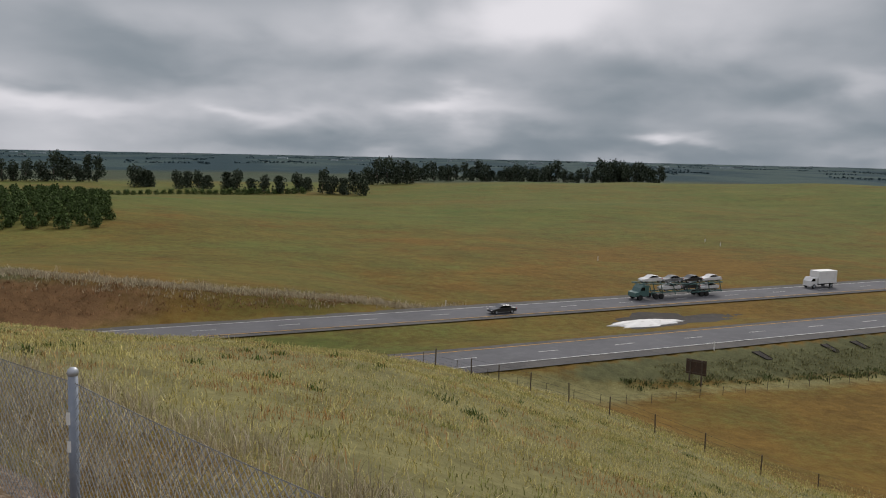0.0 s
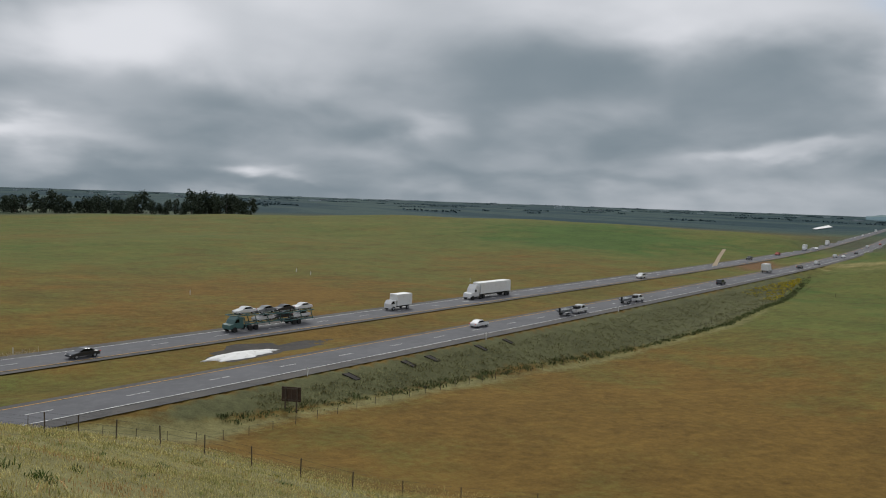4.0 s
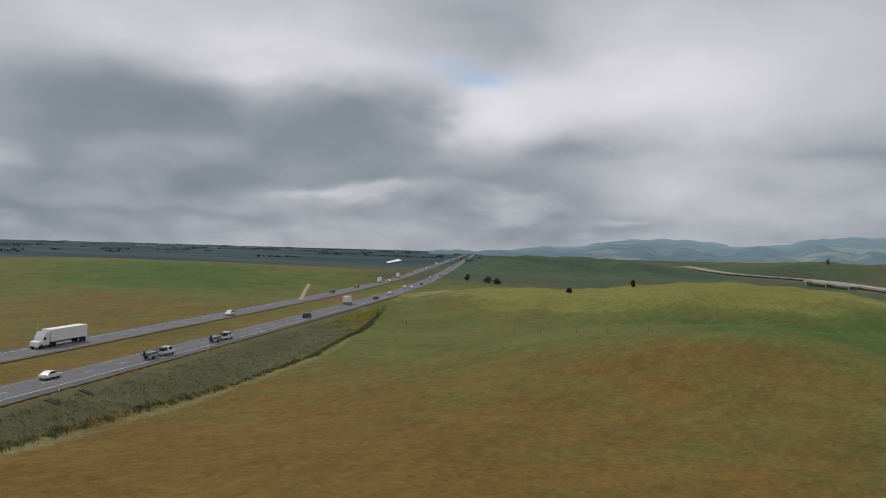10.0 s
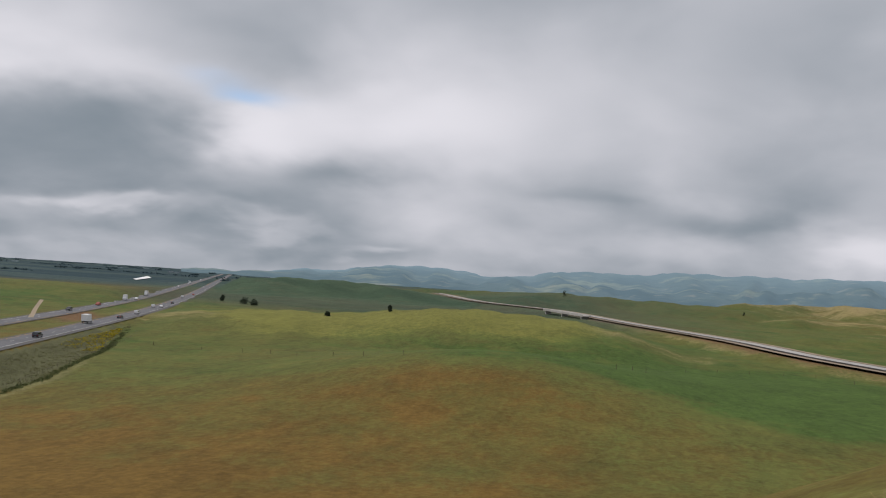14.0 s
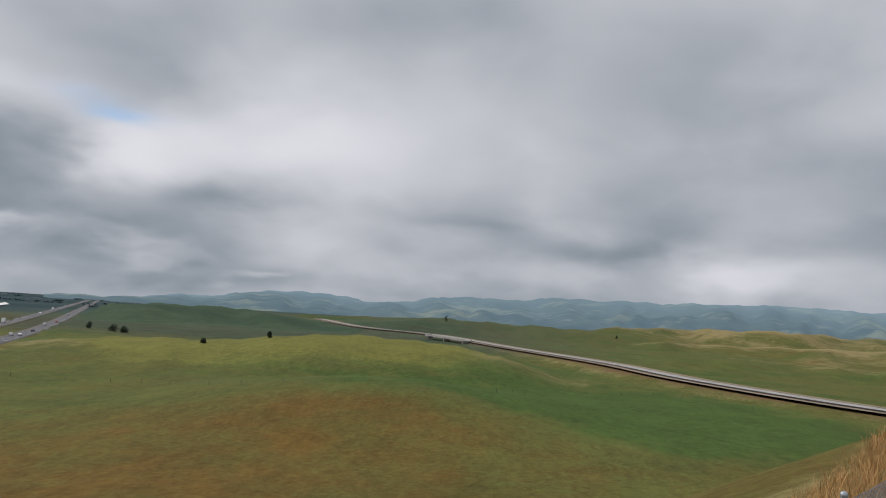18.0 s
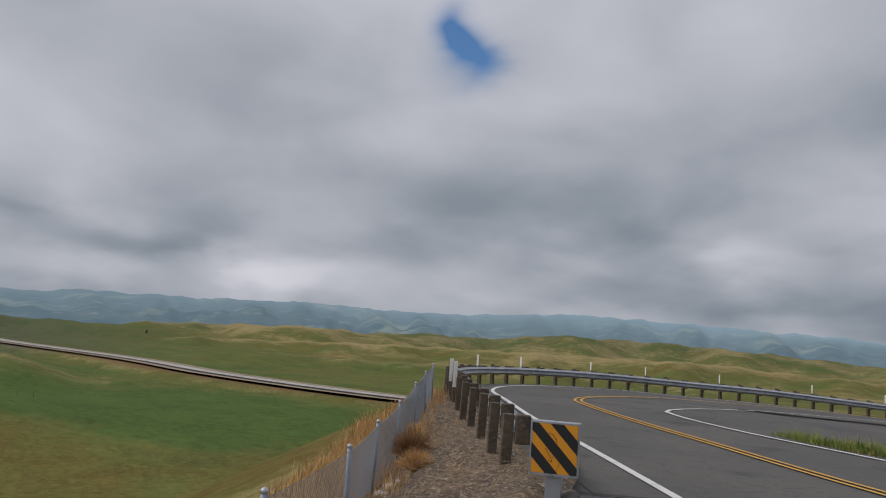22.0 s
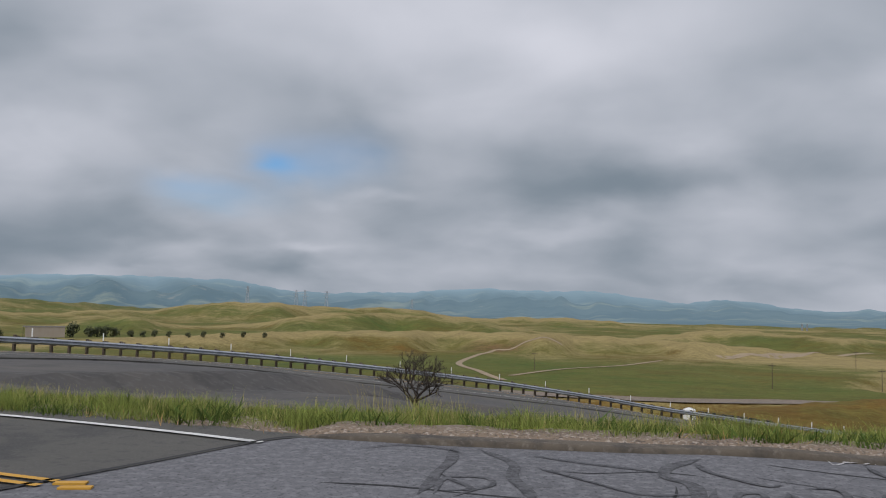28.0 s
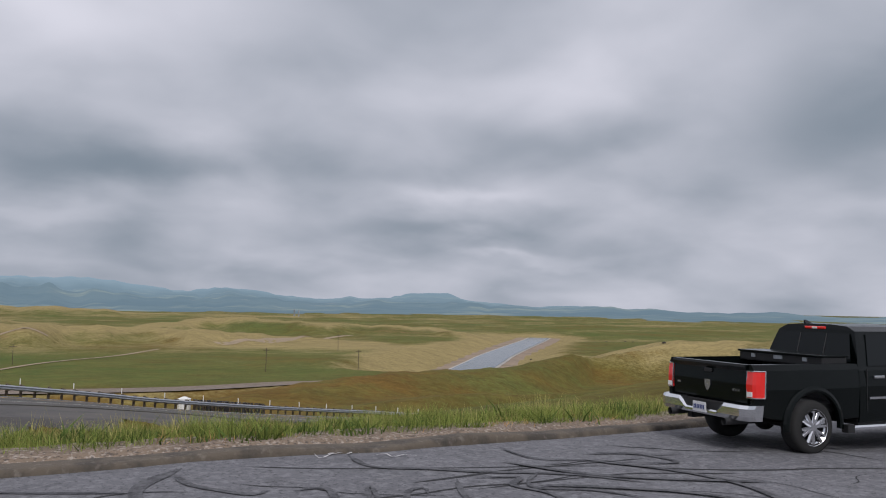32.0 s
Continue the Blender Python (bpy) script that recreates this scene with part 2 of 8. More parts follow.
def ground_material():
    """Grassland: green, dry and bare tones, painted sunlight and haze from the sheet's own fields, broken by noise at
    several sizes.
    """
    m = bpy.data.materials.new("grassland")
    m.use_nodes = True
    nt = m.node_tree
    b = nt.nodes["Principled BSDF"]
    b.inputs["Roughness"].default_value = 0.95
    b.inputs["Specular IOR Level"].default_value = 0.1
    tc = nt.nodes.new("ShaderNodeTexCoord")

    def noise(scale, detail=5.0, stretch=(1, 1, 1), rough=0.6):
        mp = nt.nodes.new("ShaderNodeMapping")
        mp.inputs["Scale"].default_value = stretch
        nt.links.new(tc.outputs["Object"], mp.inputs[0])
        n = nt.nodes.new("ShaderNodeTexNoise")
        n.inputs["Scale"].default_value, n.inputs["Detail"].default_value, n.inputs["Roughness"].default_value = scale, detail, rough
        nt.links.new(mp.outputs[0], n.inputs[0])
        return n.outputs[0]

    def attr(name):
        a = nt.nodes.new("ShaderNodeAttribute")
        a.attribute_name = name
        return a.outputs["Fac"]

    def math_(op, a, b2, clamp=False):
        n = nt.nodes.new("ShaderNodeMath")
        n.operation, n.use_clamp = op, clamp
        for i, v in enumerate((a, b2)):
            if isinstance(v, (int, float)):
                n.inputs[i].default_value = v
            else:
                nt.links.new(v, n.inputs[i])
        return n.outputs[0]

    def mix(fac, a, b2):
        n = nt.nodes.new("ShaderNodeMix")
        n.data_type = "RGBA"
        nt.links.new(fac, n.inputs[0])
        for sock, v in ((n.inputs[6], a), (n.inputs[7], b2)):
            if isinstance(v, tuple):
                sock.default_value = (*v, 1)
            else:
                nt.links.new(v, sock)
        return n.outputs[2]

    def step(v, low, high):
        n = nt.nodes.new("ShaderNodeMapRange")
        n.interpolation_type = "SMOOTHSTEP"
        n.inputs[1].default_value, n.inputs[2].default_value = low, high
        nt.links.new(v, n.inputs[0])
        return n.outputs[0]

    wide, mid, fine = noise(0.012, 4.0), noise(0.07, 5.0), noise(0.9, 6.0)
    grain = noise(5.0, 6.0)
    jitter = math_("ADD", math_("MULTIPLY", math_("SUBTRACT", wide, 0.5), 0.9), math_("MULTIPLY", math_("SUBTRACT", mid, 0.5), 1.3))
    jitter = math_("ADD", jitter, math_("MULTIPLY", math_("SUBTRACT", fine, 0.5), 0.7))
    jitter = math_("ADD", jitter, math_("MULTIPLY", math_("SUBTRACT", grain, 0.5), 0.5))
    green = math_("ADD", attr("green"), jitter)
    col = mix(step(green, 0.0, 0.45), (0.190, 0.116, 0.028), (0.158, 0.132, 0.034))
    col = mix(step(green, 0.40, 0.75), col, (0.140, 0.148, 0.038))
    col = mix(step(green, 0.75, 1.25), col, (0.080, 0.132, 0.028))
    # straw: dry grass, and sunlit slopes painted in the same tone
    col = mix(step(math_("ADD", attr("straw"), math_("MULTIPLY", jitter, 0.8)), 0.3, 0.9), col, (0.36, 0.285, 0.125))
    col = mix(step(math_("ADD", attr("sage"), math_("MULTIPLY", jitter, 0.7)), 0.3, 0.9), col, (0.235, 0.215, 0.092))
    col = mix(step(math_("ADD", attr("scrub"), math_("MULTIPLY", jitter, 0.6)), 0.3, 0.8), col, (0.126, 0.128, 0.060))
    col = mix(step(math_("ADD", attr("bare"), math_("MULTIPLY", jitter, 0.6)), 0.35, 0.75), col, (0.20, 0.115, 0.055))
    # yellow mustard strips, and the sunlit crest band painted in the same tone
    col = mix(step(math_("ADD", attr("gold_sunlit"), math_("MULTIPLY", jitter, 0.6)), 0.4, 0.8), col, (0.215, 0.212, 0.050))
    # farmland greens, with blue distance haze painted into them
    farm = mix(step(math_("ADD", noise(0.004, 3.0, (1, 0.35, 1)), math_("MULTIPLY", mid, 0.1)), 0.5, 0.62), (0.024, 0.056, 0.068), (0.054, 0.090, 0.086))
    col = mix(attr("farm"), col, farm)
    # clumps and bare streaks, from metres down to tufts
    clump = noise(0.22, 6.0, (1, 1.6, 1), 0.7)
    shade = math_("ADD", -0.37, math_("MULTIPLY", grain, 0.7))
    shade = math_("ADD", shade, math_("ADD", math_("MULTIPLY", clump, 0.85), math_("MULTIPLY", fine, 0.75)))
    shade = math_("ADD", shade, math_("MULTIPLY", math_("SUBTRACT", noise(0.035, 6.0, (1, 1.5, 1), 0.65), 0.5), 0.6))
    shade = math_("MAXIMUM", shade, 0.3)
    hsv = nt.nodes.new("ShaderNodeHueSaturation")
    nt.links.new(shade, hsv.inputs["Value"])
    nt.links.new(col, hsv.inputs["Color"])
    nt.links.new(hsv.outputs[0], b.inputs["Base Color"])
    k = nt.nodes.new("ShaderNodeBump")
    k.inputs["Strength"].default_value, k.inputs["Distance"].default_value = 0.6, 0.25
    nt.links.new(math_("ADD", fine, math_("MULTIPLY", grain, 0.4)), k.inputs["Height"])
    nt.links.new(k.outputs[0], b.inputs["Normal"])
    return m


MAT = {}
MAT["ground"] = ground_material()
MAT["asphalt_old"] = material("weathered_asphalt", (0.135, 0.135, 0.147), 0.9, spots=(((0.098, 0.098, 0.107), 0.35, 0.4, 0.7, 0.7), ((0.09, 0.09, 0.098), 2.2, 0.52, 0.62, 0.5), ((0.23, 0.23, 0.243), 9, 0.45, 0.65, 0.6), ((0.035, 0.035, 0.038), 24, 0.53, 0.66, 0.75)), bump=0.35, bump_scale=60)
MAT["asphalt"] = material("dark_asphalt", (0.076, 0.073, 0.066), 0.88, spots=(((0.100, 0.094, 0.082), 0.25, 0.4, 0.65, 0.8), ((0.036, 0.036, 0.037), 0.55, 0.54, 0.66, 0.75), ((0.045, 0.045, 0.045), 5, 0.52, 0.64, 0.6), ((0.125, 0.12, 0.115), 26, 0.52, 0.66, 0.6)), bump=0.3, bump_scale=70)
MAT["highway"] = material("highway_asphalt", (0.105, 0.105, 0.115), 0.9, spots=(((0.075, 0.075, 0.082), 0.08, 0.4, 0.65, 0.7), ((0.14, 0.14, 0.145), 0.9, 0.45, 0.7, 0.4)))
MAT["shoulder"] = material("highway_shoulder", (0.072, 0.068, 0.066), 0.95, spots=(((0.11, 0.098, 0.085), 0.15, 0.4, 0.65, 0.7), ((0.038, 0.037, 0.037), 0.6, 0.5, 0.66, 0.6), ((0.12, 0.115, 0.11), 4, 0.52, 0.66, 0.5)))
MAT["white_line"] = material("white_road_paint", (0.62, 0.62, 0.60), 0.7, spots=(((0.3, 0.3, 0.3), 3.0, 0.55, 0.72, 0.6), ((0.2, 0.2, 0.2), 22, 0.6, 0.75, 0.6)))
MAT["yellow_line"] = material("yellow_road_paint", (0.54, 0.29, 0.035), 0.7, spots=(((0.3, 0.2, 0.08), 3.0, 0.55, 0.72, 0.5), ((0.2, 0.15, 0.1), 22, 0.6, 0.75, 0.6)))
MAT["gravel"] = material("gravel_and_dirt", (0.21, 0.165, 0.125), 0.95, spots=(((0.13, 0.10, 0.078), 1.1, 0.4, 0.65, 0.8), ((0.33, 0.29, 0.25), 26, 0.5, 0.7, 0.7), ((0.07, 0.055, 0.045), 40, 0.55, 0.72, 0.7)), bump=0.9, bump_scale=38)
MAT["curb"] = material("asphalt_curb", (0.112, 0.092, 0.070), 0.95, spots=(((0.045, 0.040, 0.035), 2.6, 0.4, 0.65, 0.8), ((0.23, 0.20, 0.17), 11, 0.52, 0.75, 0.5)), bump=0.7, bump_scale=30)
MAT["galvanized"] = material("galvanized_steel", (0.42, 0.44, 0.47), 0.5, 0.75, spots=(((0.25, 0.27, 0.30), 3, 0.4, 0.7, 0.6),))
MAT["galv_dull"] = material("dull_zinc_coating", (0.23, 0.26, 0.31), 0.6, 0.5, spots=(((0.33, 0.35, 0.38), 8, 0.45, 0.7, 0.6),))
MAT["wood"] = material("weathered_timber", (0.105, 0.080, 0.056), 0.95, spots=(((0.042, 0.033, 0.025), 3.5, 0.4, 0.65, 0.8), ((0.19, 0.15, 0.11), 18, 0.5, 0.72, 0.6)), bump=0.6, bump_scale=25)
MAT["white_paint"] = material("white_plastic", (0.74, 0.74, 0.72), 0.6, spots=(((0.5, 0.48, 0.44), 6, 0.5, 0.75, 0.5),))

# ---- helpers for building ----
def mesh_from(name, verts, faces, mat, smooth=False):
    me = bpy.data.meshes.new(name)
    me.from_pydata([tuple(v) for v in verts], [], [tuple(f) for f in faces])
    me.materials.append(mat)
    if smooth:
        me.polygons.foreach_set("use_smooth", [True] * len(me.polygons))
    me.update()
    return me


def part(name, bm, mat, parent=None, label="", smooth=False):
    """Links a bmesh (or a mesh) as one object, under its thing if one is given."""
    if isinstance(bm, bmesh.types.BMesh):
        me = bpy.data.meshes.new(name)
        bm.normal_update()
        bm.to_mesh(me)
        bm.free()
        me.materials.append(mat)
    else:
        me = bm
    if smooth:
        me.polygons.foreach_set("use_smooth", [True] * len(me.polygons))
    ob = new(name, me)
    if parent is not None:
        ob.parent = parent
    if label:
        ob["label"] = label
    return ob


def box(bm, x0, y0, z0, x1, y1, z1, m=None):
    r = bmesh.ops.create_cube(bm, size=1.0)
    mat = Matrix.Translation(((x0 + x1) / 2, (y0 + y1) / 2, (z0 + z1) / 2)) @ Matrix.Diagonal((x1 - x0, y1 - y0, z1 - z0, 1))
    bmesh.ops.transform(bm, matrix=(m @ mat if m is not None else mat), verts=r["verts"])
    return r["verts"]


def bevel_all(bm, width, seg=2):
    bmesh.ops.bevel(bm, geom=list(bm.edges), offset=width, segments=seg, affect="EDGES", profile=0.6)


def rod(bm, a, b, r0, r1=None, n=8):
    a, b = Vector(a), Vector(b)
    r = bmesh.ops.create_cone(bm, cap_ends=True, segments=n, radius1=r0, radius2=r0 if r1 is None else r1, depth=(b - a).length)
    m = Matrix.Translation((a + b) / 2) @ (b - a).to_track_quat("Z", "Y").to_matrix().to_4x4()
    bmesh.ops.transform(bm, matrix=m, verts=r["verts"])
    return r["verts"]


def loft(bm, rings, close=True, cap=True):
    """Skin between rings of the same number of points."""
    vs = [[bm.verts.new(p) for p in r] for r in rings]
    n = len(rings[0])
    for a, b in zip(vs[:-1], vs[1:]):
        for k in range(n if close else n - 1):
            bm.faces.new((a[k], a[(k + 1) % n], b[(k + 1) % n], b[k]))
    if cap:
        bm.faces.new(vs[0][::-1])
        bm.faces.new(vs[-1])
    return vs


def polar(az, d, z=0.0):
    return Vector((d * math.sin(radians(az)), d * math.cos(radians(az)), z))


def spline(points, n=8):
    """Catmull-Rom through points of any dimension."""
    p = np.array([points[0], *points, points[-1]], float)
    p[0], p[-1] = 2 * p[1] - p[2], 2 * p[-2] - p[-3]
    out = []
    for i in range(1, len(p) - 2):
        for k in range(n):
            t = k / n
            out.append(0.5 * (2 * p[i] + (p[i + 1] - p[i - 1]) * t + (2 * p[i - 1] - 5 * p[i] + 4 * p[i + 1] - p[i + 2]) * t * t + (3 * p[i] - p[i - 1] - 3 * p[i + 1] + p[i + 2]) * t ** 3))
    out.append(p[-2])
    return np.array(out)


def resample(line, step):
    """The line again, at even steps of its plan length."""
    line = np.asarray(line, float)
    s = np.concatenate([[0], np.cumsum(np.hypot(*np.diff(line[:, :2], axis=0).T))])
    k = np.linspace(0, s[-1], max(2, int(round(s[-1] / step)) + 1))
    return np.stack([np.interp(k, s, line[:, i]) for i in range(line.shape[1])], 1)


def sideways(line, off):
    """The line moved to its left by off metres in plan."""
    d = np.gradient(line[:, :2], axis=0)
    d /= np.linalg.norm(d, axis=1)[:, None]
    out = line.copy()
    off = np.broadcast_to(off, (len(line),))
    out[:, 0] -= d[:, 1] * off
    out[:, 1] += d[:, 0] * off
    return out


def ribbon(name, line, left, right, mat, lift=0.0, cross=0.0):
    a, b = sideways(line, left), sideways(line, right)
    v = np.concatenate([a, b])
    v[:, 2] += lift
    n = len(line)
    return mesh_from(name, v, [(i, i + n, i + n + 1, i + 1) for i in range(n - 1)], mat)


def near_line(x, y, line, reach=260.0):
    """Distance of points to a line in plan, and the line's height at the nearest place; only within reach."""
    best, hz = np.full(x.shape, 1e9), np.zeros(x.shape)
    lo, hi = line[:, :2].min(0) - reach, line[:, :2].max(0) + reach
    near = np.nonzero((x > lo[0]) & (x < hi[0]) & (y > lo[1]) & (y < hi[1]))[0]
    px, py, pb, ph = x[near], y[near], best[near], hz[near]
    for a, b in zip(line[:-1], line[1:]):
        dx, dy = b[0] - a[0], b[1] - a[1]
        t = np.clip(((px - a[0]) * dx + (py - a[1]) * dy) / (dx * dx + dy * dy + 1e-9), 0, 1)
        d = np.hypot(px - a[0] - t * dx, py - a[1] - t * dy)
        w = d < pb
        pb = np.where(w, d, pb)
        ph = np.where(w, a[2] + t * (b[2] - a[2]), ph)
    best[near], hz[near] = pb, ph
    return best, hz


# ---- the plan ----
HU = np.array((math.sin(radians(66)), math.cos(radians(66))))     # along the highway
HN = np.array((-HU[1], HU[0]))                                     # across it, away from the hill
ROAD_Z = -24.0


def highway_bend(s):
    return 0.105 * 90 * np.logaddexp(0, (s - 470) / 90)


def highway_line(n, s0=-420, s1=3000):
    s = np.concatenate([np.arange(s0, 900, 10.0), np.arange(900, s1, 40.0)])
    off = n + highway_bend(s)
    return np.stack([HU[0] * s + HN[0] * off, HU[1] * s + HN[1] * off, np.full(s.shape, ROAD_Z)], 1)


# the old road: its outer white line, out from the lot, round the bend and down the hill
OUTER = spline([(6.0, -6.7, 0), (8.2, -7.55, 0), (12.8, -9.3, 0), (17.4, -11.0, 0), (22.0, -12.9, 0), (26.3, -14.7, 0), (29.2, -17.0, 0), (30.5, -20.0, 0), (30.6, -23.5, -0.05), (29.9, -27.5, -0.2), (28.4, -32.5, -0.4), (25.2, -41, -1.0), (20.2, -48.5, -1.8), (13, -54.5, -2.8), (5, -59.5, -3.95), (-3.3, -64.5, -5.4), (-11, -69, -6.85), (-30, -80, -9.8), (-60, -95, -13.5), (-120, -118, -16)], 8)
MIDDLE = resample(sideways(OUTER, -3.55), 2.0)      # the yellow lines
def lot_z(x):
    """The lot falls gently away to one side."""
    return 0.031 * np.clip(x, -35, 0)


ISLAND = resample(sideways(OUTER, -12.0)[60:-20], 2.0)
# fence along the edge of the lot
FENCE = spline([(-30, 13.5, -1.4), (-18, 12.0, -1.2), (-9, 9.6, -0.95), (-3.1, 5.55, -0.85), (-0.7, 3.3, -0.8), (3.5, 0.1, -0.75), (9.4, -3.8, -0.62), (12.2, -5.15, -0.62), (18, -8.3, -0.55), (24.6, -11.7, -0.5)], 3)
CANAL = spline([(250, -190, -23), (290, -123, -22.5), (392, -69, -22.3), (499, -35, -22), (659, 34, -22), (891, 125, -22), (1010, 240, -21), (1440, 420, -21)], 6)
AQUEDUCT = spline([(-148, -285, -30.5), (-195, -347, -30.5), (-230, -392, -30.5), (-266.5, -439, -30.5), (-344.7, -533, -30.5), (-408, -608, -30.5), (-450, -660, -30.5)], 6)
LOWROAD = spline([(60, -178, -14.5), (12, -166, -14.8), (-11, -163, -15), (-28, -162, -15), (-47, -166, -15), (-62, -176, -16)], 6)
SLOPE_AZ = (-180, -165, -140, -60, -29, -22, -15, -6, 0.4, 10, 25, 50, 75, 90, 97, 104, 110, 116, 140, 160, 169, 175, 180)
SLOPE = (0.14, 0.15, 0.13, 0.25, 0.25, 0.255, 0.255, 0.26, 0.272, 0.305, 0.36, 0.38, 0.42, 0.48, 0.42, 0.36, 0.30, 0.2, 0.095, 0.11, 0.115, 0.13, 0.14)


def bump(x, y, az, d, h, radial, across):
    """A rounded rise of h metres at azimuth az and distance d."""
    a = radians(az)
    r = x * math.sin(a) + y * math.cos(a) - d
    t = x * math.cos(a) - y * math.sin(a)
    return h * np.exp(-(r / radial) ** 2 - (t / across) ** 2)


def waves(x, y, size, seed):
    """Smooth rolling ground of about the given wavelength, between -1 and 1."""
    rng = np.random.RandomState(seed)
    z = np.zeros(x.shape)
    for _ in range(7):
        a, k, ph = rng.uniform(0, 6.283), rng.uniform(0.7, 1.6) * 6.283 / size, rng.uniform(0, 6.283)
        z += np.sin(k * (x * math.cos(a) + y * math.sin(a)) + ph + 0.8 * np.sin(k * 0.43 * (x * math.sin(a) - y * math.cos(a)) + ph * 2))
    return z / 4.5


def smax(a, b, k):
    return np.maximum(a, b) + k * np.log1p(np.exp(-np.abs(a - b) / k))


def lot_distance(x, y):
    """How far outside the lot's edge: the fence on one side, the kerb on the other."""
    best, side = np.full(x.shape, 1e9), np.zeros(x.shape)
    for a, b in zip(FENCE[:-1], FENCE[1:]):
        dx, dy = b[0] - a[0], b[1] - a[1]
        t = np.clip(((x - a[0]) * dx + (y - a[1]) * dy) / (dx * dx + dy * dy), 0, 1)
        d = np.hypot(x - a[0] - t * dx, y - a[1] - t * dy)
        w = d < best
        best = np.where(w, d, best)
        side = np.where(w, dx * (y - a[1]) - dy * (x - a[0]), side)
    d1 = np.where(side > 0, best, 0)
    d2 = np.maximum(np.where(x < 3, -14.95 + 0.125 * np.minimum(x, 0) - 0.003 * np.minimum(x, 0) ** 2, -16.2) - y, 0) + np.maximum(x - 27, 0) + np.maximum(-60 - x, 0)
    return np.hypot(d1, d2), np.where(side > 0, 0, best)


# lines of hills: rows of (azimuth, height above the eye's level in degrees, distance); then depth, straw tone for dry
# grass and painted sunlight, greenness
RIDGES = (
    (((54, -3.4, 430), (62, -2.8, 430), (66.5, -2.84, 430), (71, -2.23, 430), (76, -1.8, 430), (83, -2.1, 420), (88, -3.0, 400), (91, -4.2, 390)), 125, 0.42, 0.05),
    (((56, -0.95, 1150), (59, -0.71, 1150), (63, -0.43, 1150), (69, -0.43, 1150), (72.3, -0.71, 1150), (76, -1.7, 1150)), 200, 0.0, 0.35),
    (((71, -0.6, 1400), (74, -0.27, 1400), (82, -0.25, 1400), (90, -0.4, 1350), (98, -0.6, 1300), (102, -0.95, 1300)), 230, 0.25, 0.0),
    (((96, -2.3, 700), (101, -1.84, 700), (106, -1.89, 700), (111, -1.8, 690), (116, -1.6, 680), (122, -1.55, 680), (130, -1.7, 680), (142, -2.1, 680)), 110, 0.22, 0.12),
    (((96, -0.95, 1200), (101, -0.88, 1200), (108, -0.66, 1200), (119, -0.51, 1150), (131, -0.41, 1100), (140, -0.7, 1100), (150, -1.0, 1100), (157, -2.0, 1100)), 190, 0.35, 0.0),
    (((93, -0.2, 2000), (101, 0.1, 2000), (105, 0.27, 2000), (109, 0.08, 2000), (112.5, -0.48, 2000), (115, -1.1, 2000)), 260, 0.35, 0.1),
    (((108, 0.0, 2400), (113.5, 0.43, 2400), (117.5, 0.23, 2400), (122.3, 0.86, 2400), (131, 0.76, 2400), (138, 0.4, 2300), (145, 0.0, 2200), (153, -0.4, 2200)), 330, 0.1, 0.2),
    (((149, -1.2, 900), (153, -1.0, 900), (156, -1.9, 900), (160.7, -1.45, 900), (164.7, -0.62, 900), (170, -0.43, 920), (175.3, -0.94, 950), (180, -1.5, 960)), 130, 0.42, 0.05),
    (((149, -0.6, 1500), (153, -0.73, 1500), (156.3, -0.11, 1500), (160.7, 0.05, 1500), (166, -0.25, 1520), (171, -0.18, 1550), (175.5, -0.87, 1550), (179, -0.62, 1550), (184, -0.66, 1550), (188.5, -1.2, 1500), (206, -1.4, 1500)), 230, 0.42, 0.1),
    (((147, -2.7, 520), (157, -2.2, 520), (161, -1.97, 520), (166, -1.8, 520), (179, -1.65, 520), (188.5, -1.91, 530), (193, -2.07, 540), (201, -2.6, 560)), 75, 0.80, -0.1),
    (((187, -1.6, 800), (192.6, -1.12, 800), (198, -1.38, 790), (203.4, -1.62, 770), (207.3, -1.62, 750), (210.5, -2.28, 740), (213, -2.9, 730)), 120, 0.60, 0.10),
    (((182, -8.6, 110), (188, -7.4, 122), (192.8, -6.38, 138), (196.8, -5.72, 152), (201.6, -4.93, 172), (211, -4.43, 212), (213.5, -3.92, 235), (215.8, -3.22, 262), (217.5, -2.4, 300), (221.3, -2.28, 310), (232, -1.9, 320), (252, -2.2, 320)), 55, 0.10, -0.30),
)


